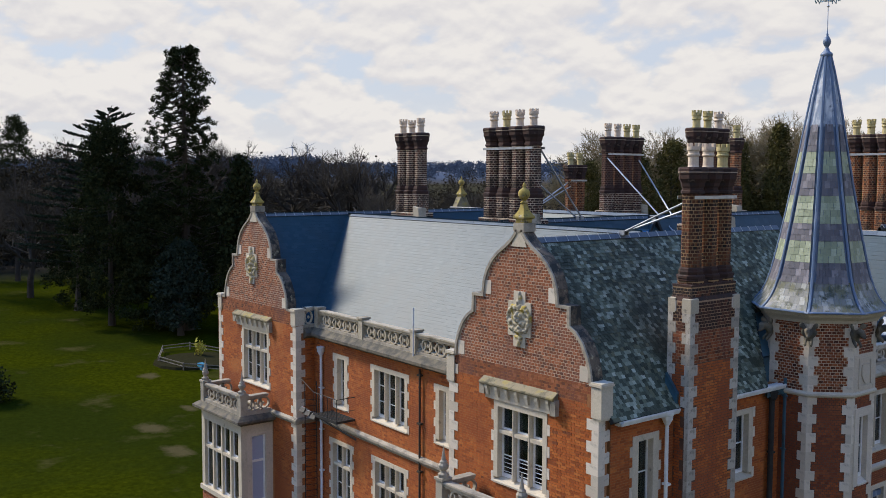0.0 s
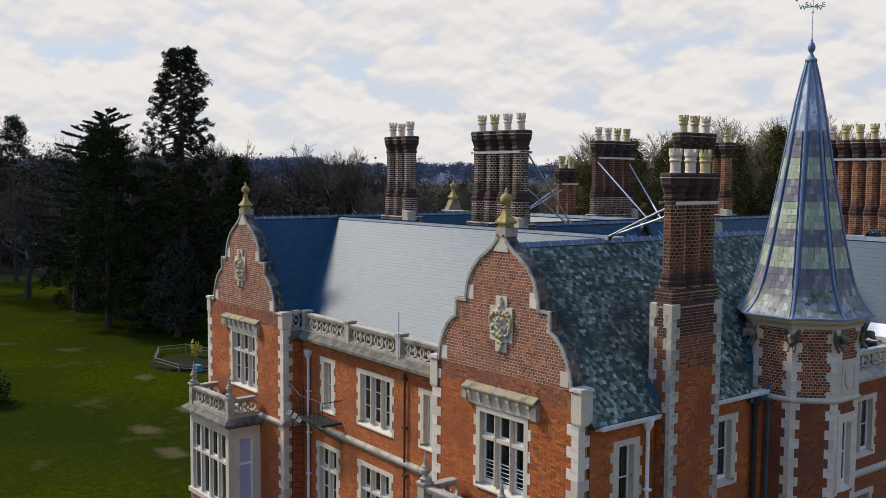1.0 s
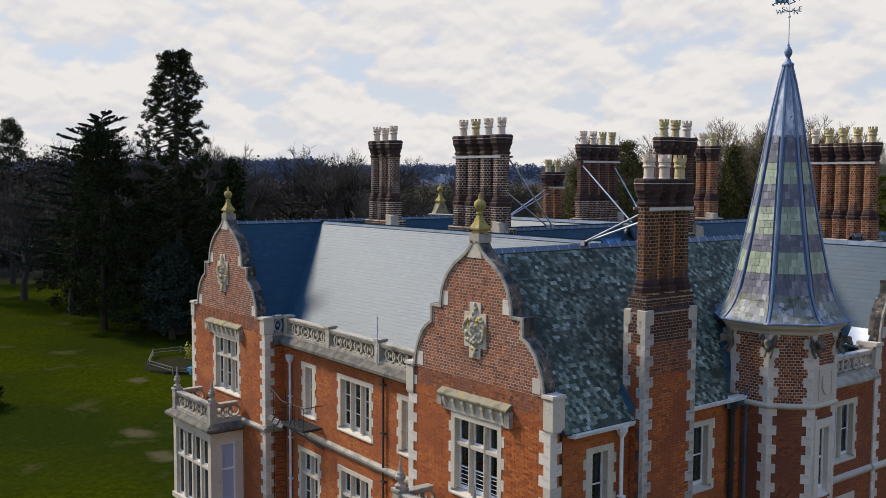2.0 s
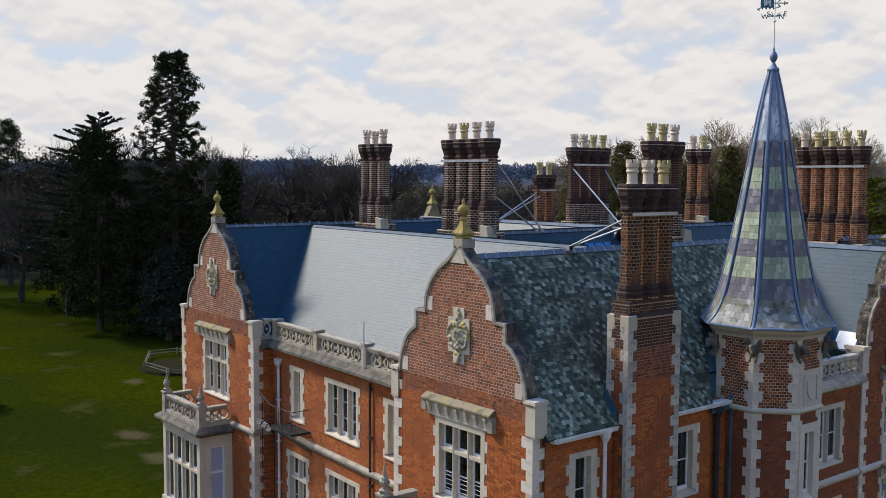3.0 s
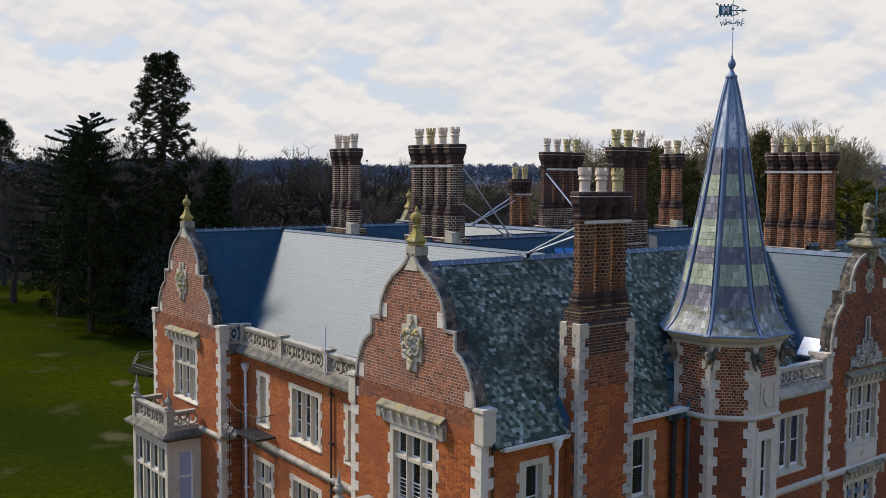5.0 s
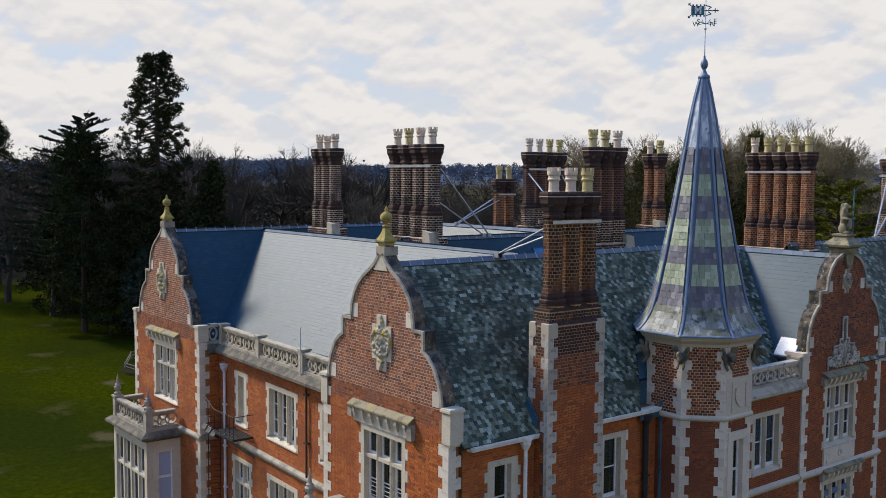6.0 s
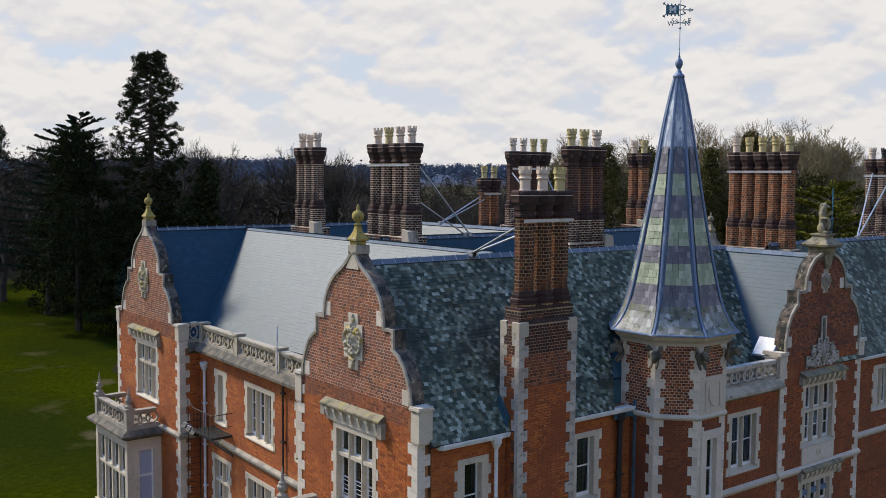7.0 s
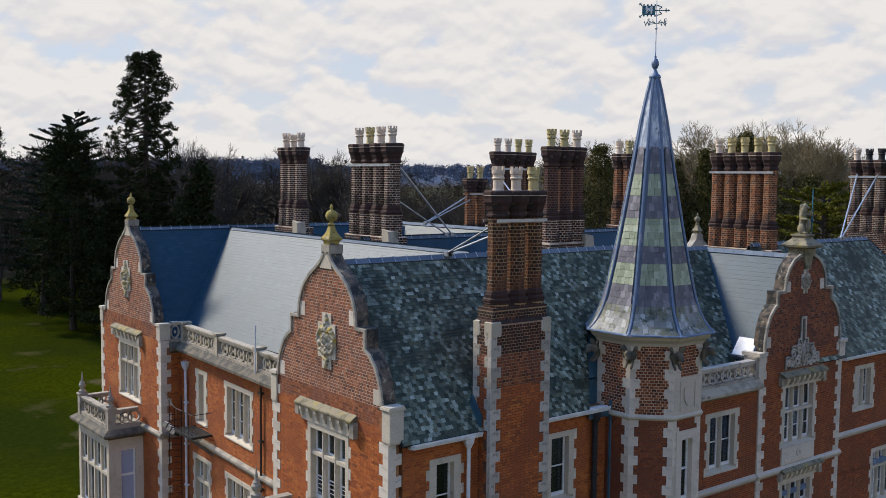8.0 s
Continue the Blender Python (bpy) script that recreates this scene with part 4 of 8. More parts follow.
def ridge(roof, p, q, joints=True, slim=0.62):
    p, q = Vector(p), Vector(q)
    d = (q - p)
    n = int(d.length / 0.45)
    m = d.to_track_quat("X", "Z").to_matrix().to_4x4()
    for i in range(n):
        c = p + d * (i / n)
        t = local_part("ridge_tile", RIDGE, roof, Matrix.Translation(c) @ m @ Matrix.Diagonal((d.length / n / 0.45, slim, slim, 1)))
        if joints:
            local_part("joint_roll", JOINT, t)

# ---- the ground ----
def height(x, y):
    """Lawn that rises gently away from the house, then distant hills."""
    d = math.hypot(x + 10, y - 10)
    h = -1.2 + 2.4 * min(1.0, max(0.0, (d - 40) / 90)) ** 1.2
    if d > 260:
        k = min(1.0, (d - 260) / 1300)
        h += k * k * (3 - 2 * k) * (27 + 9 * math.sin(x * 0.0021 + 1.3) + 6 * math.sin(y * 0.0034 + x * 0.0013)) - 4 * math.sin(min(1, (d - 260) / 500) * math.pi)
    if d > 1900:
        h -= (d - 1900) * 0.02
    return h + 0.12 * math.sin(x * 0.11) * math.sin(y * 0.13 + 1) * (1 if d > 30 else 0)


def ground():
    radii = [0, 18, 28, 36, 42, 48, 54, 60, 66, 73, 80, 87, 95, 103, 112, 122, 135, 150, 170, 195, 230, 270, 330, 400, 500, 620, 780, 950, 1150, 1350, 1600, 1900, 2300, 2900, 3800, 4700]
    seg = 120
    vs, fs = [(-10, 10, height(-10, 10))], []
    for r in radii[1:]:
        for i in range(seg):
            a = 2 * math.pi * i / seg
            x, y = -10 + r * math.cos(a), 10 + r * math.sin(a)
            vs.append((x, y, height(x, y)))
    for i in range(seg):
        fs.append((0, 1 + i, 1 + (i + 1) % seg, 1 + (i + 1) % seg))
    bm = bmesh.new()
    bv = [bm.verts.new(v) for v in vs]
    for i in range(seg):
        bm.faces.new((bv[0], bv[1 + i], bv[1 + (i + 1) % seg]))
    for j in range(len(radii) - 2):
        for i in range(seg):
            a, b = 1 + j * seg, 1 + (j + 1) * seg
            bm.faces.new((bv[a + i], bv[b + i], bv[b + (i + 1) % seg], bv[a + (i + 1) % seg]))
    me = mesh_of(bm, "ground", grass, True)
    ob = new("ground", me)
    tagged(ob, "mown parkland lawn, patchy dark green with worn dry spots", "lawn", kind="structure")


ground()

# ---- walls of the south front (x along, looking to -y) ----
CA, CL = -3.1, -20.5   # middles of the two gables
fA, fL = front(0, 0.0), front(0, 0.72)
TW = radians(2.6)   # the recessed wall is turned a little askew to fit the camera's view
fW = lambda u, w, z: Vector((-12.0 + (u + 12.0) * math.cos(TW) - w * math.sin(TW), 1.36 - (u + 12.0) * math.sin(TW) - w * math.cos(TW), z))
wA = [dict(u0=-4.12, u1=-1.90, z0=11.45, z1=13.92, n=3, transoms=(13.0,), curtain=3, rails=1, label="tall stone-mullioned window of six lights with white sashes")]
wW = [dict(u0=-15.36, u1=-14.34, z0=11.30, z1=13.48, n=1, jamb=0.24, curtain=2, label="narrow single-light window in a pale stone surround"),
      dict(u0=-12.52, u1=-10.16, z0=11.36, z1=13.49, n=3, bars=2, curtain=1, label="three-light stone-mullioned window in the recessed wall"),
      dict(u0=-8.43, u1=-7.64, z0=11.42, z1=13.48, n=1, jamb=0.2, curtain=2, label="narrow single-light window in a pale stone surround"),
      dict(u0=-15.68, u1=-13.98, z0=7.35, z1=10.02, n=2, transoms=(9.0,), label="stone-mullioned and transomed window below the string course"),
      dict(u0=-12.48, u1=-10.2, z0=7.35, z1=10.04, n=3, transoms=(9.0,), label="stone-mullioned and transomed window below the string course")]
wL = [dict(u0=CL - 1.2, u1=CL + 1.24, z0=11.40, z1=13.93, n=3, transoms=(13.0,), label="tall stone-mullioned window of six lights with white sashes")]
zq = 6.0
HL = 3.5
gA = wall("wall_1", fA, CA - 3.12, CA + 3.1, -1.6, 15.0, wA, "red brick gable wall, orange below and weathered purple above", gable=(GABLE, CA), mats=(brick_wall, brick_gable), split=14.45,
          rects=quoin_rects(CA + 3.1, -1, zq, 15.0) + quoin_rects(CA - 3.12, 1, zq, 15.0) + [(-5.1, -1.3, 8.2, 10.7)], pick=(-1.8, -0.2, 11.6, 14.6))
quoins(gA, fA, CA + 3.1, -1, zq, 14.1)
quoins(gA, fA, CA - 3.12, 1, zq, 15.0, depth=0.35)
wall("wall_2", fW, -17.35, CA - 2.8, -1.6, 13.95, wW, "recessed orange-red brick wall of the south front", rects=[(-17.4, -5.9, 10.48, 10.76)], seed=2)
gL = wall("wall_3", fL, CL - HL, CL + HL, -1.6, 15.0, wL, "red brick gable wall with a two-storey bay in front", gable=(GABLE, CL), mats=(brick_wall, brick_gable), split=14.4,
          rects=quoin_rects(CL + HL, -1, zq, 15.0) + quoin_rects(CL - HL, 1, zq, 15.0) + [(CL - 2.3, CL + 1.6, 6.0, 10.38), (CL + 1.7, CL + 3.6, 10.38, 10.64)], seed=4)
quoins(gL, fL, CL + HL, -1, zq, 14.4)
quoins(gL, fL, CL - HL, 1, zq, 14.4)
# short return walls of the gables
fr = side(CL + HL, 0.72)
wall("wall_4", fr, 0.34, 0.95, -1.6, 13.9, (), "short brick return beside the gable", thick=0.42, rects=[(0.3, 1, 10.36, 10.62)], mats=(brick_wall, brick_wall))
fr2 = lambda u, w, z: Vector((CA - 3.12 - w, u, z))
wall("wall_5", fr2, 0.0, 1.5, -1.6, 15.0, (), "short brick return beside the gable", thick=0.42, mats=(brick_wall, brick_wall))

for g, f, mid in ((gA, fA, CA), (gL, fL, CL)):
    coping(g, f, GABLE, mid, -0.40, 0.05, stone_coping, 0.09)
    bm = bmesh.new()
    prism(bm, f, [(mid - 0.32, 18.50), (mid + 0.32, 18.50), (mid + 0.13, 18.95), (mid - 0.13, 18.95)], -0.3, 0.03)
    part("apex_stone", bm, stone, g)
    part("pedestal", boxes(f, (mid - 0.21, mid + 0.21, -0.42, 0.05, 18.93, 19.18)), stone_old, g)
    for du, za in ((1.34, 17.02), (2.55, 15.05)):
        for s in (-1, 1):
            block("bond_stone", f, mid + s * du - 0.15, mid + s * du + 0.15, -0.1, 0.016, za, za + 0.42, stone_block, g)
    finial(f(mid, -0.16, 19.16), "yellow lichened stone ball finial on a gable apex", 0.98)
# kneelers
for g, f, mid, sides in ((gA, fA, CA, (1, -1)), (gL, fL, CL, (1, -1))):
    for s in sides:
        c = mid + s * (2.98 if mid == CA else 3.28)
        low = 14.15 if mid == CA else 14.42
        i0, i1 = (c - 0.12, c + 0.24) if s > 0 else (c - 0.24, c + 0.12)
        bm = boxes(f, (i0, i1, -0.40, 0.05, low, 15.0), (i0 - 0.04, i1 + 0.03, -0.44, 0.09, 15.0, 15.06), (i0 - 0.01, i1 + 0.01, -0.42, 0.07, 15.06, 15.10), (i0 + 0.03, i1 - 0.03, -0.36, 0.03, low - 0.06, low))
        part("kneeler", bm, stone, g, "pale stone kneeler block")
shield(fA, CA + 0.06, 16.44, 0.60, 0.80, "carved stone coat of arms with ochre lichen on the gable")
shield(fL, CL - 0.2, 16.62, 0.62, 0.80, "carved stone coat of arms with ochre lichen on the gable")
hood(fA, -4.58, -1.50, 14.36, 0.20, 7, "mossy stone hood on brackets over a window")
hood(fL, CL - 1.75, CL + 1.5, 14.32, 0.20, 7, "mossy stone hood on brackets over a window")

# string courses
def string(name, f, u0, u1, z, label, h=0.2, p=0.12, mat=None, back=-0.05):
    bm = bmesh.new()
    prism(bm, lambda a, w, b: f(w, a, b), [(back, z - h), (p * 0.4, z - h), (p, z - h * 0.55), (p, z - h * 0.25), (0.03, z), (back, z)], u0, u1)
    ob = part(name, bm, mat or stone_old, None)
    return tagged(ob, label, "string course", kind="structure")


string("trim_1", fW, -17.0, -6.05, 10.76, "weathered stone string course across the brick front", 0.28, 0.14)
string("trim_2", fL, CL - HL - 0.1, CL + HL + 0.12, 10.64, "weathered stone string course across the brick front", 0.26, 0.13)
string("trim_3", fr, -0.10, 0.85, 10.64, "weathered stone string course across the brick front", 0.26, 0.13)
string("trim_4", fA, -6.3, -5.0, 10.62, "weathered stone string course across the brick front", 0.28, 0.13)


# ---- pierced stone parapets ----
def ring(bm, f, u, w, z, r, t, d, seg=16, sx=1.0):
    rows = []
    for i in range(seg):
        a = 2 * math.pi * i / seg
        c, s = math.cos(a), math.sin(a)
        rows.append([bm.verts.new(f(u + sx * rr * c, ww, z + rr * s)) for rr, ww in ((r, w - d), (r, w + d), (r - t, w + d), (r - t, w - d))])
    for i in range(seg):
        a, b = rows[i], rows[(i + 1) % seg]
        for j in range(4):
            bm.faces.new((a[j], a[(j + 1) % 4], b[(j + 1) % 4], b[j]))


def pierced(bm, f, u0, u1, w, z0, z1, d=0.06):
    """A chain of interlaced carved circles, each threaded through the next."""
    h = (z1 - z0) / 2
    n = max(1, int(round((u1 - u0) / (h * 1.55))))
    step = (u1 - u0) / n
    zc = (z0 + z1) / 2
    for i in range(n):
        c = u0 + step * (i + 0.5)
        off = 0.012 if i % 2 else -0.012
        ring(bm, f, c, w + off, zc, h, 0.055, d, 16, min(step * 0.82 / h, 1.3) if n > 1 else step * 0.5 / h)
        prism(bm, f, [(c - 0.045, zc), (c, zc - 0.07), (c + 0.045, zc), (c, zc + 0.07)], w - d * 0.7, w + d * 0.7)


def parapet(f, u0, u1, posts, z0, label, w=-0.10, high=0.80, mat=None, end_posts=True, foot=0.16, rail=0.14):
    p = thing("parapet", f((u0 + u1) / 2, w, z0), label, "balustrade", "pierced stone parapets")
    mt = mat or stone
    cuts = [u0, *posts, u1]
    part("plinth", boxes(f, (u0, u1, w - 0.13, w + 0.13, z0, z0 + foot)), stone_old, p)
    for a, b in zip(cuts, cuts[1:]):
        bm = bmesh.new()
        pierced(bm, f, a + 0.12, b - 0.12, w, z0 + foot, z0 + high - rail)
        part("pierced_panel", bm, mt, p, "pierced panel of interlaced stone circles")
        part("rail", boxes(f, (a + 0.13, b - 0.13, w - 0.12, w + 0.12, z0 + high - rail, z0 + high), (a + 0.13, b - 0.13, w - 0.15, w + 0.15, z0 + high - 0.06, z0 + high - 0.003)), mt, p)
    for i, c in enumerate(cuts):
        if end_posts or 0 < i < len(cuts) - 1:
            part("post", boxes(f, (c - 0.15, c + 0.15, w - 0.16, w + 0.16, z0, z0 + high + 0.03), (c - 0.19, c + 0.19, w - 0.2, w + 0.2, z0 + high + 0.03, z0 + high + 0.10)), mt, p)
    return p


def cornice(name, f, u0, u1, z, label, p=0.32, mat=None):
    bm = bmesh.new()
    prism(bm, lambda a, w, b: f(w, a, b), [(-0.45, z), (0.05, z), (0.12, z + 0.06), (p, z + 0.14), (p, z + 0.24), (0.06, z + 0.44), (-0.45, z + 0.44)], u0, u1)
    return tagged(part(name, bm, mat or stone_dark, None), label, "cornice", kind="structure")


cornice("trim_5", fW, -16.85, -6.1, 13.88, "weathered stone cornice below a pierced parapet")
parapet(fW, -16.75, -6.3, (-13.3, -9.76), 14.26, "weathered pierced stone parapet with square posts above a cornice", mat=stone_worn)
cornice("trim_6", fr, 0.34, 0.86, 13.88, "weathered stone cornice below a pierced parapet", 0.26)
parapet(fr, 0.34, 0.95, (), 14.28, "short pierced parapet between gable and wall", high=0.86, end_posts=False)

# ---- walls of the east side (y along, looking to +x) ----
fB1, fB2, fG, fB3 = side(0.0, 0.0), side(0.08, 0.0), side(0.13, 0.0), side(0.0, 0.0)
CB, HB = 19.42, 2.84
wB1 = [dict(u0=1.36, u1=2.46, z0=11.2, z1=13.45, n=1, jamb=0.24, bars=1, label="sash window in a pale quoined stone surround"),
       dict(u0=5.78, u1=6.97, z0=11.25, z1=13.45, n=1, jamb=0.22, bars=1, label="sash window in a pale quoined stone surround, in shade")]
wB2 = [dict(u0=13.55, u1=15.35, z0=10.72, z1=12.95, n=2, bars=1, label="two-light stone window in shade between turret and gable"),
       dict(u0=13.55, u1=15.35, z0=6.9, z1=9.5, n=2, transoms=(8.6,), label="two-light stone window in shade")]
wG = [dict(u0=18.12, u1=20.4, z0=10.95, z1=13.46, n=3, transoms=(12.35,), label="tall six-light stone window under a carved crest"),
      dict(u0=18.12, u1=20.4, z0=6.9, z1=9.7, n=3, transoms=(8.6,), label="stone-mullioned window below the string course")]
wB3 = [dict(u0=23.6, u1=25.14, z0=11.58, z1=13.5, n=2, jamb=0.25, curtain=2, label="two-light stone window with blinds, in shade"),
       dict(u0=27.0, u1=28.55, z0=11.58, z1=13.5, n=2, jamb=0.25, curtain=2, label="two-light stone window with blinds, in shade"),
       dict(u0=25.2, u1=27.3, z0=7.3, z1=9.75, n=3, transoms=(8.9,), label="stone-mullioned window below the string course")]
wall("wall_6", fB1, 0.46, 8.9, -1.6, 14.0, wB1, "red-brown brick side wall with stone quoins", mats=(brick_wall, brick_wall), rects=quoin_rects(0.0, 1, zq, 14.1, start=1) + [(3.1, 5.38, 6.0, 14.2)], seed=5)
wall("wall_7", fB2, 11.2, 16.57, -1.6, 13.5, wB2, "red-brown brick wall below a pierced parapet", mats=(brick_shaded, brick_shaded), rects=[(11, 17, 10.04, 10.28)], seed=6)
G = wall("wall_8", fG, CB - HB, CB + HB, -1.6, 14.69, wG, "brick gable wall with a rounded top", gable=(ROUND, CB), mats=(brick_shaded, brick_turret), split=14.5, joints=mortar_dull, rects=quoin_rects(CB - HB, 1, zq, 14.69) + quoin_rects(CB + HB, -1, zq, 14.69) + [(16, 23, 10.04, 10.28), (18.12, 20.4, 10.3, 11.0)], seed=7)
quoins(G, fG, CB - HB, 1, zq, 14.69)
quoins(G, fG, CB + HB, -1, zq, 14.69)
wall("wall_9", fB3, CB + HB, 36.0, -1.6, 14.0, wB3, "brick wall of the far east range", mats=(brick_shaded, brick_shaded), rects=[(22, 37, 10.6, 10.86)], seed=8)
coping(G, fG, ROUND, CB, -0.42, 0.06, stone_coping, 0.12)
for s in (-1, 1):
    c = CB + s * 2.78
    part("kneeler", boxes(fG, (c - 0.2, c + 0.22, -0.6, 0.06, 13.9, 14.69), (c - 0.26, c + 0.28, -0.66, 0.11, 14.69, 14.82)), stone_block, G, "pale stone kneeler block")
for du, za in ((1.16, 16.95), (2.35, 14.95)):
    for s in (-1, 1):
        block("bond_stone", fG, CB + s * du - 0.14, CB + s * du + 0.14, -0.1, 0.016, za, za + 0.4, stone_block, G)
hood(fG, CB - 1.55, CB + 1.45, 13.72, 0.28, 8, "stone hood on brackets over a shaded window")
bm = boxes(fG, (18.14, 20.38, 0.0, 0.05, 10.32, 10.94), (18.32, 20.2, 0.045, 0.08, 10.40, 10.50))
ring(bm, fG, 19.26, 0.06, 10.68, 0.14, 0.05, 0.04, 12)
part("apron", bm, stone_block, G, "carved stone apron below the window")


def crest():
    """Carved strapwork with a narrow tablet over it."""
    c = thing("carved_crest", fG(CB - 0.1, 0, 14.0), "grey carved stone strapwork crest over a window hood", "carving")
    mid = CB - 0.1
    steps = ((1.15, 14.0, 14.5), (0.76, 14.5, 14.88), (0.36, 14.88, 15.12))
    bm = boxes(fG, *[(mid - h, mid + h, 0.0, 0.04 + 0.001 * i, za, zb) for i, (h, za, zb) in enumerate(steps)])
    part("panel", bm, stone_dark, c)
    for h, za, zb in steps:
        for m in (-1, 1):
            lo, hi = sorted((mid + m * h, mid + m * (h - 0.06)))
            part("fillet", boxes(fG, (lo, hi, 0.04, 0.075, za, zb)), stone_grey, c)
            lo, hi = sorted((mid + m * (h - 0.06), mid + m * (h - 0.26)))
            part("fillet", boxes(fG, (lo, hi, 0.041, 0.074, zb - 0.05, zb)), stone_grey, c)
    for du, dz, r0, turns, sgn in ((0.28, 14.72, 0.20, 1.4, 1), (0.36, 14.28, 0.20, 1.3, -1), (0.66, 14.58, 0.18, 1.4, -1), (0.80, 14.24, 0.20, 1.3, 1), (1.00, 14.22, 0.13, 1.2, -1), (0.56, 14.10, 0.11, 1.1, 1)):
        for m in (-1, 1):
            pts = []
            for k in range(15):
                a = 2 * math.pi * turns * k / 14 + 0.6
                r = r0 * (1 - 0.72 * k / 14)
                pts.append(fG(mid + m * (du + sgn * r * math.cos(a)), 0.07, dz + r * math.sin(a)))
            bm = bmesh.new()
            rod(bm, pts, 0.042)
            part("scroll", bm, stone_grey, c, "pale carved scroll")
    # long S-shaped straps that fan out from the foot
    for du, top, lean in ((0.16, 15.02, 0.10), (0.48, 14.80, 0.18), (0.92, 14.44, 0.14)):
        for m in (-1, 1):
            bm = bmesh.new()
            rod(bm, [fG(mid + m * (du * (0.55 + 0.45 * q) + lean * math.sin(q * 6.0)), 0.06, 14.04 + (top - 14.04) * q) for q in (i / 11 for i in range(12))], 0.034)
            part("strap", bm, stone_grey, c, "carved stone strap")
    bm = bmesh.new()
    fblob(bm, fG, mid, 0.07, 14.5, 0.13, 0.10, 0.34)
    part("cartouche", bm, stone_grey, c)
    part("tablet", boxes(fG, (mid - 0.18, mid + 0.18, 0.0, 0.04, 15.12, 15.95)), stone_dark, c)
    part("tablet_rim", boxes(fG, (mid - 0.18, mid - 0.11, 0.04, 0.075, 15.12, 15.95), (mid + 0.11, mid + 0.18, 0.04, 0.075, 15.12, 15.95), (mid - 0.11, mid + 0.11, 0.04, 0.075, 15.87, 15.95)), stone_grey, c)
    bm = bmesh.new()
    fblob(bm, fG, mid, 0.05, 15.50, 0.07, 0.05, 0.25)
    part("boss", bm, stone_dark, c)


crest()
bm = bmesh.new()
prism(bm, fG, [(CB - 0.30, 18.3), (CB + 0.30, 18.3), (CB + 0.20, 17.98), (CB + 0.16, 17.78), (CB - 0.16, 17.78), (CB - 0.20, 17.98)], -0.05, 0.10)
part("corbel", bm, stone_moss, G, "tapering mossy corbel below the pedestal")
shield(fG, CB - 0.05, 17.3, 0.36, 0.46, "small weathered carved panel in the rounded gable", stone_old)
string("trim_7", fB2, 11.2, 16.5, 10.29, "pale stone string course on the shaded wall", 0.26, 0.12, stone_block)
string("trim_8", fG, CB - 2.9, CB + 2.9, 10.29, "pale stone string course on the shaded wall", 0.26, 0.13, stone_block)
string("trim_9", fB3, CB + HB, 36, 10.86, "pale stone string course on the shaded wall", 0.26, 0.12, stone_block)
hood(fG, CB - 1.45, CB + 1.35, 10.06, 0.28, 8, "stone hood on brackets over a lower window")
cornice("trim_10", fB2, 11.5, 16.55, 13.42, "weathered stone cornice below a pierced parapet", 0.28, stone_worn)
parapet(fB2, 11.7, 16.45, (), 13.80, "grey pierced stone parapet in shade beside the turret", high=0.78, mat=stone_grey)

# closing walls at the back and far side
for name, rows in (("wall_10", (-24.07, -23.62, 0.72, 30.0)), ("wall_11", (-23.6, 0.0, 35.55, 36.0)), ("wall_12", (-24.07, -23.6, 30.0, 36.0)), ("wall_13", (-25.2, -24.07, 12.7, 18.2))):
    ob = part(name, boxes(FLAT, (rows[0], rows[1], rows[2], rows[3], -1.6, 14.2)), brick_plain, None)
    tagged(ob, "plain red brick outer wall of the house", "wall", kind="structure")

# ---- roofs ----
RZ, RY = 18.66, 5.38
s1 = slope("roof_1", (-20.4, 1.95, 14.9), (-3.14, 1.95, 14.9), (-3.14, RY, RZ + 0.06), (-20.4, RY, RZ + 0.06), slate_new, "smooth pale grey slate roof slope in sunshine", 0.145, 0.27, 0.12, seed=11)
slope("roof_2", (-20.4, 9.0, 13.2), (-3.14, 9.0, 13.2), (-3.14, RY, RZ + 0.06), (-20.4, RY, RZ + 0.06), slate_new, "grey slate back slope of the south range", 0.3, 0.4, 0.1, seed=12)
ridge(s1, (-20.0, RY, RZ + 0.1), (-3.2, RY, RZ + 0.1), False, 0.55)
# the lower half stops at a lead-lined cut beside the turret
slope("roof_3", (0.22, 0.32, 14.04), (0.22, 7.42, 14.04), (-1.2389, 8.82, 16.0702), (-1.2389, 0.32, 16.0702), slate_old, "old mottled blue-grey slate roof with pale and mossy slates", 2.5 / 22, 0.137, 0.8, pick=(0.4, 2.9, 0.2, 2.4, slate_piece), seed=13)
s3 = slope("roof_19", (-1.2389, 0.32, 16.0702), (-1.2389, 12.9, 16.0702), (-3.1, 12.9, RZ), (-3.1, 0.32, RZ), slate_old, "upper half of the old mottled slate roof", 2.5 / 22, 0.137, 0.8, seed=33)
slope("roof_4", (-6.3, 0.35, 14.04), (-6.3, 11.6, 14.04), (-3.1, 11.6, RZ), (-3.1, 0.35, RZ), slate_new, "slate slope of the east range facing the court", 0.3, 0.4, 0.1, seed=14)
ridge(s3, (-3.1, 0.5, RZ + 0.04), (-3.1, 12.9, RZ + 0.04))
s17 = slope("roof_17", (-0.75, 10.6, 14.0), (-0.75, 19.6, 14.0), (-4.5, 19.6, 18.3), (-4.5, 10.6, 18.3), slate_old, "mottled slate roof set back behind the parapet", 0.13, 0.165, 0.7, seed=26)
slope("roof_18", (-8.2, 10.6, 14.0), (-8.2, 19.6, 14.0), (-4.5, 19.6, 18.3), (-4.5, 10.6, 18.3), slate_new, "slate slope facing the court", 0.3, 0.4, 0.1, seed=27)
ridge(s17, (-4.5, 11.0, 18.34), (-4.5, 19.5, 18.34))
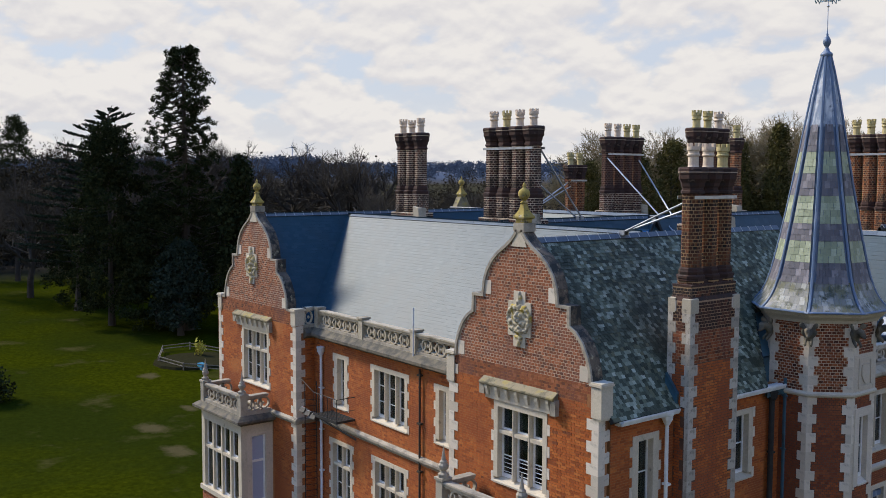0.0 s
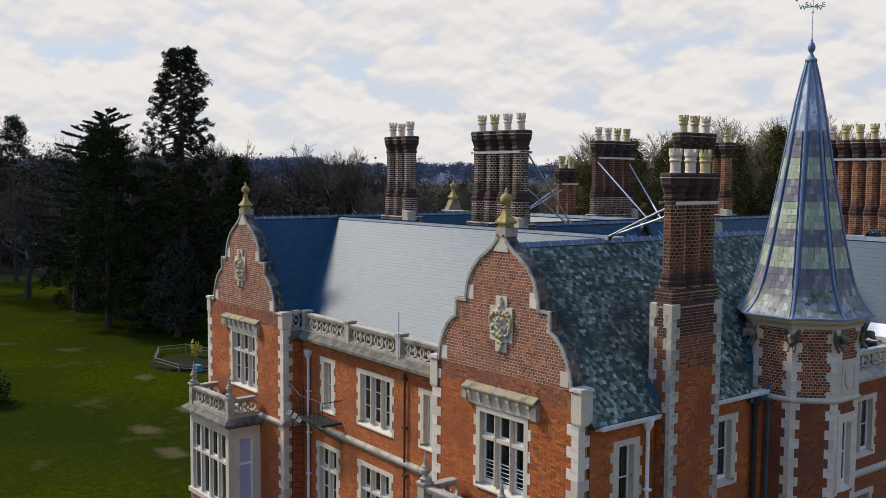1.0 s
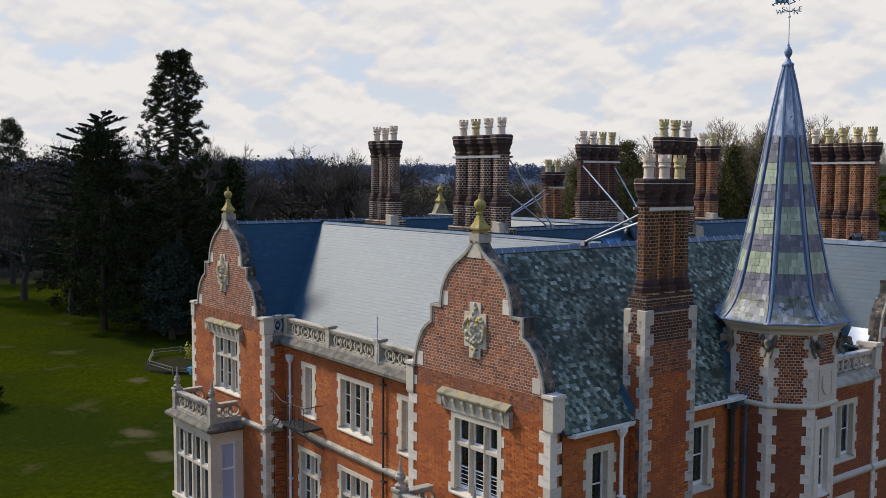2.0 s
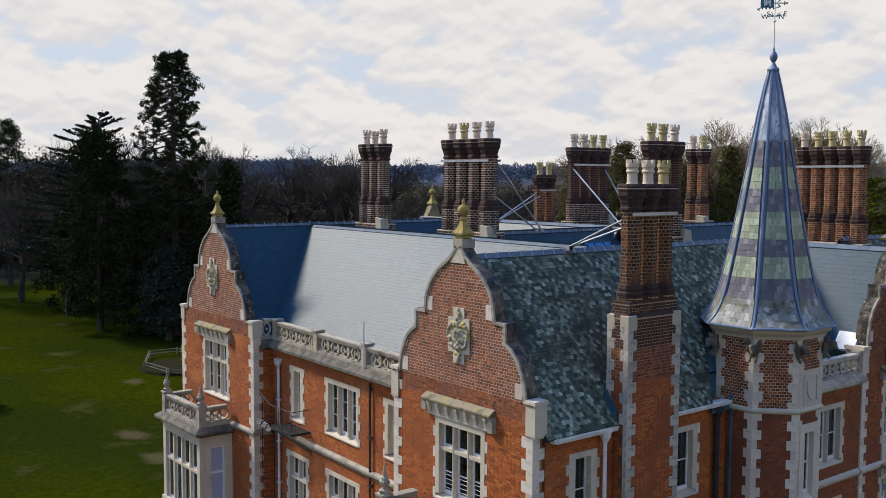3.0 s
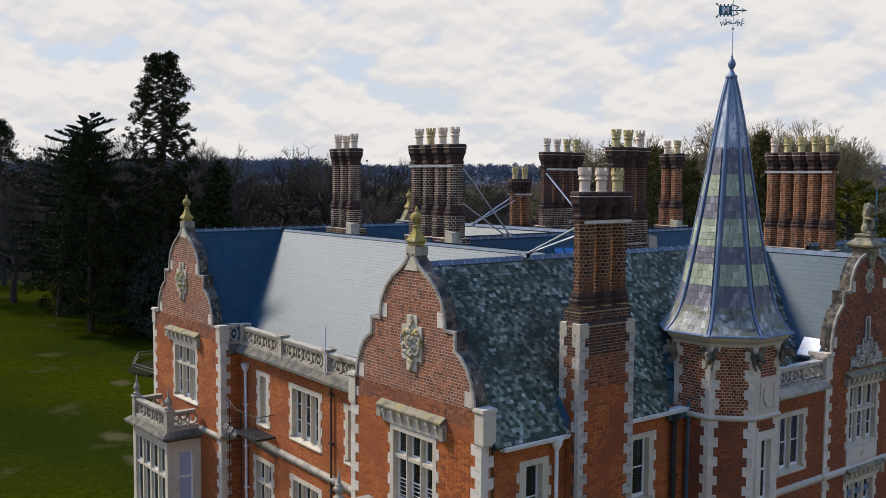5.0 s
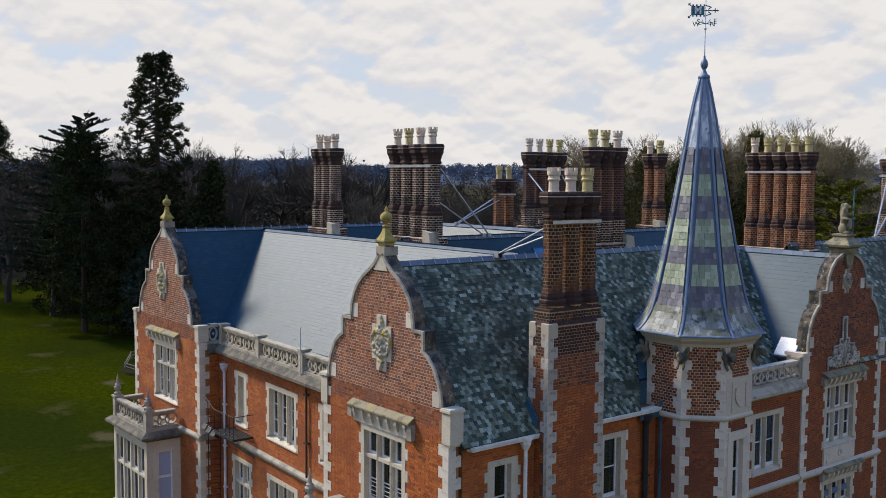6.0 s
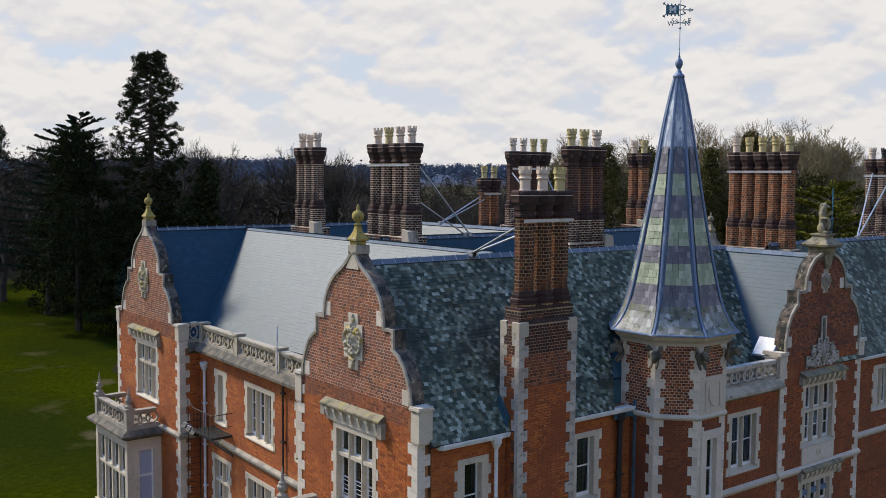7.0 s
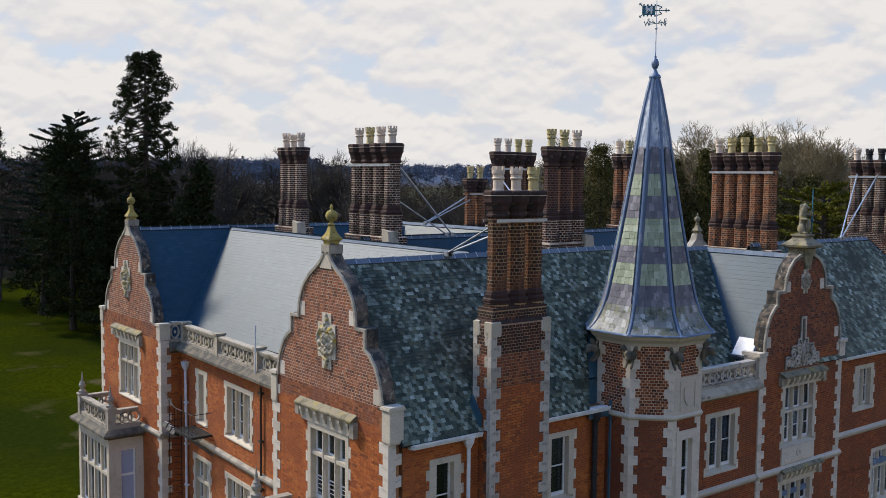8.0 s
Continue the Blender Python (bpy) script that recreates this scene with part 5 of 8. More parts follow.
s5 = slope("roof_5", (CL + 3.3, 1.0, 14.1), (CL + 3.3, 15.0, 14.1), (CL + 0.15, 15.0, RZ + 0.14), (CL + 0.15, 1.0, RZ + 0.14), slate_new, "dark blue slate slope behind a gable, in shade", 0.145, 0.27, 0.12, seed=15)
slope("roof_6", (CL - 3.1, 1.0, 14.1), (CL - 3.1, 15.0, 14.1), (CL + 0.15, 15.0, RZ + 0.14), (CL + 0.15, 1.0, RZ + 0.14), slate_new, "slate slope of the west range", 0.3, 0.4, 0.1, seed=16)
ridge(s5, (CL + 0.15, 1.2, RZ + 0.18), (CL + 0.15, 15.0, RZ + 0.18))
# inner ranges round the courts
s7 = slope("roof_7", (-7.6, 6.4, 13.4), (-7.6, 25.5, 13.4), (-11.0, 25.5, RZ + 0.05), (-11.0, 6.4, RZ + 0.05), slate_new, "blue slate slope of the middle range, in shade", 0.3, 0.4, 0.1, seed=17)
slope("roof_8", (-14.4, 6.4, 13.4), (-14.4, 25.5, 13.4), (-11.0, 25.5, RZ + 0.05), (-11.0, 6.4, RZ + 0.05), slate_new, "slate slope of the middle range", 0.35, 0.45, 0.1, seed=18)
ridge(s7, (-11.0, 6.5, RZ + 0.09), (-11.0, 25.4, RZ + 0.09))
s9 = slope("roof_9", (-25.0, 12.6, 15.0), (-10.5, 12.6, 15.0), (-10.5, 15.2, RZ + 0.1), (-25.0, 15.2, RZ + 0.1), slate_new, "pale grey slate slope of the cross range in sunshine", 0.3, 0.4, 0.1, seed=19)
slope("roof_10", (-25.0, 18.0, 14.5), (-10.5, 18.0, 14.5), (-10.5, 15.2, RZ + 0.1), (-25.0, 15.2, RZ + 0.1), slate_new, "slate back slope of the cross range", 0.4, 0.5, 0.1, seed=20)
ridge(s9, (-21.0, 15.2, RZ + 0.14), (-11.0, 15.2, RZ + 0.14), False, 0.55)
s11 = slope("roof_11", (-4.52, CB - 3.3, 13.4), (-0.1, CB - 3.3, 13.4), (-0.1, CB, 18.24), (-4.52, CB, 18.24), slate_new, "pale grey slate slope beside the rounded gable, in sunshine", 0.20, 0.40, 0.12, seed=21)
slope("roof_12", (-6.0, CB + HB, 14.0), (-0.1, CB + HB, 14.0), (-0.1, CB, 18.24), (-6.0, CB, 18.24), slate_old, "slate slope behind the rounded gable", 0.26, 0.36, 0.4, seed=22)
ridge(s11, (-4.5, CB, 18.28), (-0.3, CB, 18.28), False, 0.7)
s13 = slope("roof_13", (0.24, CB + 1.0, 14.04), (0.24, 33.4, 14.04), (-3.1, 29.9, 18.44), (-3.1, CB + 1.0, 18.44), slate_old, "old mottled slate roof of the far east range", 0.15, 0.19, 0.7, seed=23)
slope("roof_14", (0.24, 33.4, 14.04), (-6.4, 33.4, 14.04), (-3.05, 29.9, 18.44), (-3.1, 29.9, 18.44), slate_old, "hipped end of the old slate roof", 0.24, 0.34, 0.6, seed=24)
slope("roof_15", (-6.4, CB + 1.0, 14.04), (-6.4, 33.4, 14.04), (-3.1, 29.9, 18.44), (-3.1, CB + 1.0, 18.44), slate_new, "slate slope facing the court", 0.4, 0.5, 0.1, seed=25)
ridge(s13, (-3.1, CB + 1.2, 18.5), (-3.1, 29.9, 18.5))
ridge(s13, (-3.1, 29.9, 18.48), (0.2, 33.36, 14.10))
flat = part("roof_16", boxes(FLAT, (-23.6, 0.0, 8.0, 35.6, 9.0, 9.2)), lead, None)
tagged(flat, "flat lead roof of the courts between the ranges", "roof", kind="structure")


# ---- chimneys ----
def ring_bricks(r, z0, z1, course=0.082, depth=0.004, seed=1, gap=0.014):
    """Bricks of an eight-sided shaft: one long or two short ones to a face, course by course."""
    rng = np.random.default_rng(seed)
    v, f = [], []
    ap, hs = r * math.cos(math.pi / 8), r * math.sin(math.pi / 8)
    for k in range(int((z1 - z0) / course)):
        za, zb = z0 + k * course + gap * 0.6, z0 + (k + 1) * course - gap * 0.6
        for i in range(8):
            ang = 2 * math.pi * i / 8
            n, t = np.array((math.cos(ang), math.sin(ang), 0)), np.array((-math.sin(ang), math.cos(ang), 0))
            g2 = gap / 2
            cuts = [(-hs - 0.004, -hs * 0.5 - g2), (-hs * 0.5 + g2, hs * 0.5 - g2), (hs * 0.5 + g2, hs + 0.004)] if (k + i) % 2 else [(-hs - 0.004, -g2), (g2, hs + 0.004)]
            for a, b in cuts:
                d = ap + depth + rng.uniform(-0.002, 0.002)
                m = len(v)
                for u in (a, b):
                    for w, z in ((ap - 0.01, za), (ap - 0.01, zb), (d, za), (d, zb)):
                        p = n * w + t * u
                        v.append((p[0], p[1], z))
                f += [(m + 2, m + 6, m + 7, m + 3), (m, m + 4, m + 6, m + 2), (m + 1, m + 3, m + 7, m + 5), (m, m + 2, m + 3, m + 1), (m + 4, m + 5, m + 7, m + 6)]
    return v, f


TONES = {"pale": (brick_stack, mortar_stack), "orange": (brick_rust, mortar_tan), "ochre": (brick_orange, mortar_ochre), "maroon": (brick_maroon, mortar_dull)}


def shaft_meshes(r, h, pitch, tone, course):
    """Core, brick skin, splayed foot, corbelled cap, pale line, pedestal core and pedestal skin of one eight-sided shaft."""
    brick, joint = TONES[tone]
    cs = min(1.0, (pitch / 2 + 0.085) / (r * 1.53))
    sr = min(0.93, 0.425 * pitch / r)
    fr_ = min(1.3 * r, pitch * 0.53)
    pr = min(1.18 * r, pitch * 0.55)
    eight = math.pi / 8
    bm = bmesh.new()
    lathe(bm, [(r * sr, -0.3), (r * sr, h)], 8, turn=eight)
    core = mesh_of(bm, "shaft", joint)
    v, f = ring_bricks(r * sr, -0.3, h, course, gap=0.2 * course)
    skin = raw_mesh("brickwork", v, f, brick)
    bm = bmesh.new()
    lathe(bm, [(pr + 0.005, -0.48), (pr + 0.03, -0.46), (fr_ + 0.03, -0.42), (fr_ + 0.05, -0.40), (fr_ + 0.05, -0.33), (fr_ - 0.02, -0.30), (r * sr + 0.07, -0.22), (r * sr + 0.06, -0.19), (r * sr + 0.045, -0.185), (r * sr + 0.04, -0.13), (r * sr + 0.005, -0.10)], 8, turn=eight)
    foot = mesh_of(bm, "foot", brick_soot)
    bm = bmesh.new()
    n0 = r * sr
    lathe(bm, [(n0 + 0.005, h - 0.12), (n0 + 0.05, h - 0.09), (n0 + 0.05, h - 0.03), (n0 + 0.015, h - 0.01), (n0 + 0.015, h + 0.07), (n0 + 0.04, h + 0.10), (max(r * 1.20 * cs, n0 + 0.06), h + 0.20), (r * 1.42 * cs, h + 0.29), (r * 1.46 * cs, h + 0.31), (r * 1.46 * cs, h + 0.43), (r * 1.50 * cs, h + 0.44), (r * 1.50 * cs, h + 0.50), (r * 1.55 * cs, h + 0.51), (r * 1.55 * cs, h + 0.59), (r * 1.42 * cs, h + 0.64)], 8, turn=eight)
    cap = mesh_of(bm, "cap", brick_soot)
    bm = bmesh.new()
    lathe(bm, [(r * 1.50 * cs, h + 0.488), (r * 1.56 * cs, h + 0.492), (r * 1.56 * cs, h + 0.512), (r * 1.50 * cs, h + 0.516)], 8, turn=eight)
    line = mesh_of(bm, "mortar_line", mortar_pale)
    bm = bmesh.new()
    lathe(bm, [(pr, 0), (pr, 0.86)], 8, turn=eight)
    ped_core = mesh_of(bm, "pedestal", mortar_stack if tone == "maroon" else joint)
    v, f = ring_bricks(pr, 0, 0.86, course, seed=2, gap=0.2 * course)
    return core, skin, foot, cap, line, ped_core, raw_mesh("brickwork", v, f, brick)


def pot_mesh(mat, h=0.72, r=0.145):
    bm = bmesh.new()
    lathe(bm, [(r * 1.15, 0.0), (r * 1.02, 0.06), (r, 0.30 * h), (r * 0.98, 0.44 * h), (r * 1.22, 0.48 * h), (r * 1.26, 0.53 * h), (r * 1.08, 0.57 * h), (r * 1.10, 0.66 * h), (r * 1.28, 0.70 * h), (r * 1.30, 0.86 * h), (r * 1.02, 0.86 * h), (r * 0.9, 0.5 * h)], 16)
    rim = [f for f in bm.faces if all(abs(v.co.z - 0.86 * h) < 1e-4 for v in f.verts)]
    rim.sort(key=lambda f: math.atan2(f.calc_center_median().y, f.calc_center_median().x))
    for g in bmesh.ops.extrude_discrete_faces(bm, faces=rim[::2])["faces"]:
        for v in g.verts:
            v.co.z = h
    return mesh_of(bm, "pot", mat)


POTS = {k: pot_mesh(m) for k, m in (("c", clay_cream), ("y", clay_yellow))}
POTS["d"] = pot_mesh(black_iron, 0.62, 0.15)
SHAFTS = {}


def chimney(place, along, n, pitch, pots, label, r=0.37, h=1.95, plinth=1.2, strap=True, tall=0.92, saddle=True, tone="pale", course=0.09):
    """A stack of round brick shafts in a row. place: middle of the row at the shafts' foot."""
    st = thing("chimney_stack", (place[0], place[1], place[2] - 0.46 - plinth), label, "chimney", "clustered chimney stacks", turn=0 if along == "x" else 90)
    z = 0.46 + plinth
    key = (r, h, pitch, tone, course)
    if key not in SHAFTS:
        SHAFTS[key] = shaft_meshes(r, h, pitch, tone, course)
    core, skin, foot, cap, line, ped_core, ped_skin = SHAFTS[key]
    ln = (n - 1) * pitch / 2
    low = plinth - 0.85
    bm = boxes(FLAT, (-ln - r * 1.12, ln + r * 1.12, -r * 1.12, r * 1.12, 0, low)) if low > 0.1 else boxes(FLAT, (-ln - r * 0.6, ln + r * 0.6, -r * 0.7, r * 0.7, 0, plinth))
    base = local_part("plinth", mesh_of(bm, "plinth", mortar_stack if low > 0.1 else brick_soot), st)
    for f, a, w in ((lambda u, ww, zz: Vector((u, -r * 1.12 - ww, zz)), ln + r * 1.12, 0), (lambda u, ww, zz: Vector((ln + r * 1.12 + ww, u, zz)), r * 1.12, 0), (lambda u, ww, zz: Vector((-u, r * 1.12 + ww, zz)), ln + r * 1.12, 0),
                    (lambda u, ww, zz: Vector((-ln - r * 1.12 - ww, -u, zz)), r * 1.12, 0)):
        if low < 0.2:
            continue
        rows = brick_rows(0.0, low - 0.02, lambda zz: [(-a, a)], [])
        local_part("brickwork", brick_mesh("brickwork", f, rows, brick_stack, seed=n), base, kind="stuff")
    bm = bmesh.new()
    prism(bm, lambda u, w, zz: Vector((u, w, zz)), [(ln + r * 0.1, plinth - 1.63), (ln + r * 0.1, plinth - 0.55), (ln + r * 1.12 + 0.02, plinth - 0.63), (ln + r * 1.14 + 0.16, plinth - 1.63)], -r * 1.30, -r * 0.1)
    if saddle:
        local_part("weathering", mesh_of(bm, "weathering", stone_worn), st, label="sloping pale stone weathering")
    else:
        bm.free()
    for i in range(n):
        m = Matrix.Translation((-ln + i * pitch, 0, z))
        sh = local_part("shaft", core, st, m)
        local_part("brickwork", skin, sh, kind="stuff")
        local_part("foot", foot, sh)
        pl = local_part("pedestal", ped_core, st, Matrix.Translation((-ln + i * pitch, 0, z - 0.46 - 0.85)))
        local_part("brickwork", ped_skin, pl, kind="stuff")
        cp = local_part("cap", cap, st, m, "sooty corbelled brick cap")
        local_part("mortar_line", line, cp)
        k = pots[i] if i < len(pots) else None
        if k:
            local_part("pot", POTS[k.lower()], st, Matrix.Translation((-ln + i * pitch, 0, z + h + 0.63)) @ pose(0, 0, 0, 0, 0, 37 * i) @ Matrix.Diagonal((1, 1, 0.82 if k.isupper() else tall, 1)),
                       {"c": "cream clay crown pot", "y": "yellow lichened clay crown pot", "d": "black clay crown pot"}[k.lower()])
    if strap:
        sw = 0.425 * pitch * 0.93 + 0.012
        bm = boxes(FLAT, (-ln - r * 0.75, ln + r * 0.75, -sw - 0.03, -sw, z + h - 0.25, z + h - 0.16), (-ln - r * 0.75, ln + r * 0.75, sw, sw + 0.03, z + h - 0.25, z + h - 0.16))
        local_part("strap", mesh_of(bm, "strap", galvanised), st, label="galvanised steel strap")
    return st


CZ, CH = 20.14, 1.64
chimney((-18.52, 7.7, CZ), "x", 3, 0.66, "cCc", "clustered brick chimney of three eight-sided shafts with clay pots", r=0.36, h=CH, plinth=2.48, strap=False)
chimney((-11.2, 7.2, CZ), "x", 4, 0.76, "cycc", "clustered brick chimney of four eight-sided shafts, strapped and braced", r=0.38, h=CH, plinth=2.48)
chimney((-15.1, 18.1, CZ), "y", 4, 0.69, "ccyy", "clustered brick chimney of four eight-sided shafts, strapped and braced", r=0.36, h=CH, plinth=2.28, tone="maroon")
chimney((-5.6, 12.0, CZ - 0.1), "y", 3, 0.68, "yyc", "dark brick chimney of three eight-sided shafts with clay pots", r=0.40, h=CH, plinth=2.88, strap=False, tone="maroon")
chimney((-4.15, 21.45, CZ - 0.58), "x", 5, 0.645, "cyyyy", "long orange brick chimney of five eight-sided shafts with clay pots", r=0.36, h=CH + 0.48, plinth=2.2, saddle=False, tone="orange")
chimney((-19.4, 19.3, 18.75), "y", 2, 0.70, "yy", "small brick chimney of two shafts with yellow pots", r=0.33, h=1.72, plinth=2.0, tone="orange")
chimney((-12.3, 23.1, CZ), "x", 2, 0.64, "cy", "brick chimney of two eight-sided shafts with clay pots", r=0.38, h=CH, plinth=2.48, strap=False, tone="orange")
chimney((-3.95, 32.1, CZ - 0.2), "x", 4, 0.63, "Cddd", "brick chimney of four eight-sided shafts with dark pots, strapped", r=0.36, h=CH, plinth=3.28)

# the great stack on the east side, with a quoined breast
chimney((0.06, 4.34, 18.06), "y", 3, 0.68, "ccy", "tall brick chimney of three eight-sided shafts on the side wall", r=0.375, h=2.07, plinth=0.71, tall=0.95, saddle=False, tone="ochre", course=0.10)
breast = thing("chimney_breast", (0.0, 4.2, -1.6), "quoined red brick chimney breast rising through the slate eaves", "chimney")
X0, X1, Y0, Y1, ZT = -0.24, 0.50, 3.10, 5.36, 17.05
part("core", boxes(FLAT, (X0, X1, Y0, Y1, -1.6, ZT)), mortar, breast)
fS = side(X1, 0)
fN = lambda u, w, z: Vector((u, Y0 - w, z))
for f, a, b, far, near in ((fS, Y0, Y1, 0.36, 0.2), (fN, X0, X1, 0.26, 0.15)):
    rects = quoin_rects(a, 1, 6.0, ZT, far, near, 0.30) + quoin_rects(b, -1, 6.0, ZT, far, near, 0.30, start=1 if f is fN else 0)
    part("brickwork", brick_mesh("brickwork", f, brick_rows(15.3, 16.2, lambda z: [(a, b)], rects, 0.09, True), brick_turret, seed=32), brick_turret, breast, "weathered bricks with pale joints", kind="stuff")
    part("brickwork", brick_mesh("brickwork", f, brick_rows(16.2, ZT, lambda z: [(a, b)], rects, 0.09, True), brick_maroon, seed=33), brick_maroon, breast, "sooty bricks with pale joints", kind="stuff")
    part("pointing", boxes(f, (a, b, -0.03, 0.002, 6.0, 15.3)), mortar_dark, breast)
    part("brickwork", brick_mesh("brickwork", f, brick_rows(6.0, 15.3, lambda z: [(a, b)], rects, 0.078), brick_wall, seed=34), brick_wall, breast, "red-brown bricks with dark joints", kind="stuff")
quoins(breast, fS, Y0, 1, 6.0, ZT, 0.36, 0.2, depth=0.12, mat=stone_grey)
quoins(breast, fS, Y1, -1, 6.0, ZT, 0.36, 0.2, depth=0.3, mat=stone_grey)
for r in quoin_rects(X0, 1, 6.0, ZT, 0.26, 0.15) + quoin_rects(X1 - 0.005, -1, 6.0, ZT, 0.26, 0.15, start=1):
    if r[2] > 13.9:
        block("quoin", fN, r[0], r[1], -0.1, 0.015, r[2] + 0.004, r[3] - 0.004, stone_grey, breast)
for ya, yb, xa, xb in ((Y0 - 0.02, Y0 + 0.34, X1 - 0.28, X1 + 0.02), (Y1 - 0.30, Y1 + 0.02, X1 - 0.36, X1 + 0.02), (Y0 - 0.02, Y0 + 0.2, X0 - 0.02, X0 + 0.22)):
    bm = bmesh.new()
    box(bm, FLAT, xa, xb, ya, yb, ZT - 0.34, ZT + 0.06)
    w = [bm.verts.new(p) for p in ((xa, ya, ZT + 0.06), (xb, ya, ZT + 0.06), (xb, yb, ZT + 0.06), (xa, yb, ZT + 0.06))]
    cx, cy = (xa if xa > 0 else xb), (yb if ya < 4 else ya)
    a = bm.verts.new((cx, cy, ZT + 0.15))
    for i in range(4):
        bm.faces.new((w[i], w[(i + 1) % 4], a))
    part("shoulder", bm, stone_worn, breast, "pointed weathered stone shoulder")
# sloping brick set-off from which the three pedestals rise
bm = bmesh.new()
box(bm, FLAT, X0, X1, Y0, Y1, ZT, ZT + 0.12, 0.06)
part("set_off", bm, brick_soot, breast, "sooty sloping brick set-off below the shafts")
part("upper_core", boxes(FLAT, (X0 + 0.04, X1 - 0.06, Y0 + 0.10, Y1 - 0.10, ZT + 0.06, 17.44)), mortar_tan, breast)
part("upper_ledge", boxes(FLAT, (X0 + 0.03, X1 - 0.05, Y0 + 0.09, Y1 - 0.09, 17.44, 17.50)), brick_soot, breast)
for f, a, b in ((side(X1 - 0.06, 0), Y0 + 0.10, Y1 - 0.10), (lambda u, w, z: Vector((u, Y0 + 0.10 - w, z)), X0 + 0.04, X1 - 0.06)):
    part("brickwork", brick_mesh("brickwork", f, brick_rows(ZT + 0.1, 17.44, lambda z: [(a, b)], [], 0.085, True), brick_stack, seed=35), brick_stack, breast, "sooty bricks below the shafts", kind="stuff")
bm = bmesh.new()
prism(bm, lambda u, w, z: Vector((u, w, z)), [(0.16, 14.15), (-0.22, 14.68), (-0.22, 14.98), (0.2, 14.45)], Y0 - 0.12, Y0 - 0.02)
part("lead_flashing", bm, lead_teal, breast, "blue-green lead flashing at the roof")


# ---- braces between roofs and stacks ----
def brace(p, q, label="galvanised steel brace between chimney and roof", r=0.035):
    b = thing("chimney_brace", q, label, "brace", "steel chimney braces")
    bm = bmesh.new()
    tube(bm, p, q, r, 8)
    part("rod", bm, galvanised, b)
    part("foot_plate", boxes(lambda u, w, z: Vector(q) + Vector((u, w, z)), (-0.09, 0.09, -0.09, 0.09, -0.1, 0.05)), galvanised, b)


brace((-0.3, 3.90, 19.80), (-3.0, 4.32, 18.78))
brace((-0.3, 4.66, 19.72), (-3.0, 4.38, 18.78))
brace((-9.9, 7.45, 21.5), (-11.0, 10.9, 18.8))
brace((-9.9, 7.05, 20.4), (-11.0, 10.6, 18.8), r=0.03)
brace((-15.1, 16.9, 21.5), (-9.7, 16.2, 17.5))
brace((-15.1, 19.2, 21.5), (-9.7, 16.6, 17.4))
brace((-19.4, 18.9, 20.22), (-18.4, 15.2, 18.85))
brace((-19.4, 19.6, 20.22), (-18.4, 15.3, 18.85), r=0.03)
brace((-4.65, 31.72, 21.5), (-3.1, 27.6, 18.55))
brace((-3.60, 31.72, 21.5), (-3.1, 27.7, 18.55))

# ---- the turret ----
TX, TY, TR = 0.30, 10.0, 1.74
AP = TR * math.cos(math.pi / 8)
SD = TR * math.sin(math.pi / 8)
tur = thing("turret", (TX, TY, -1.6), "octagonal brick stair turret with stone quoins and a slated spire", "turret")
bm = bmesh.new()
lathe(bm, [(TR, -1.6), (TR, 10.9)], 8, (TX, TY), math.pi / 8)
lathe(bm, [(TR, 13.36), (TR, 16.1)], 8, (TX, TY), math.pi / 8)
ends = [(TX + TR * math.cos(radians(22.5 + 45 * k)), TY + TR * math.sin(radians(22.5 + 45 * k))) for k in range(8)]
prism(bm, lambda a, w, b: Vector((a, b, w)), ends + [(TX + AP, TY - 0.265), (TX + AP - 0.24, TY - 0.265), (TX + AP - 0.24, TY + 0.265), (TX + AP, TY + 0.265)], 10.9, 13.36)
part("core", bm, mortar_pale, tur)
HQ = 0.3
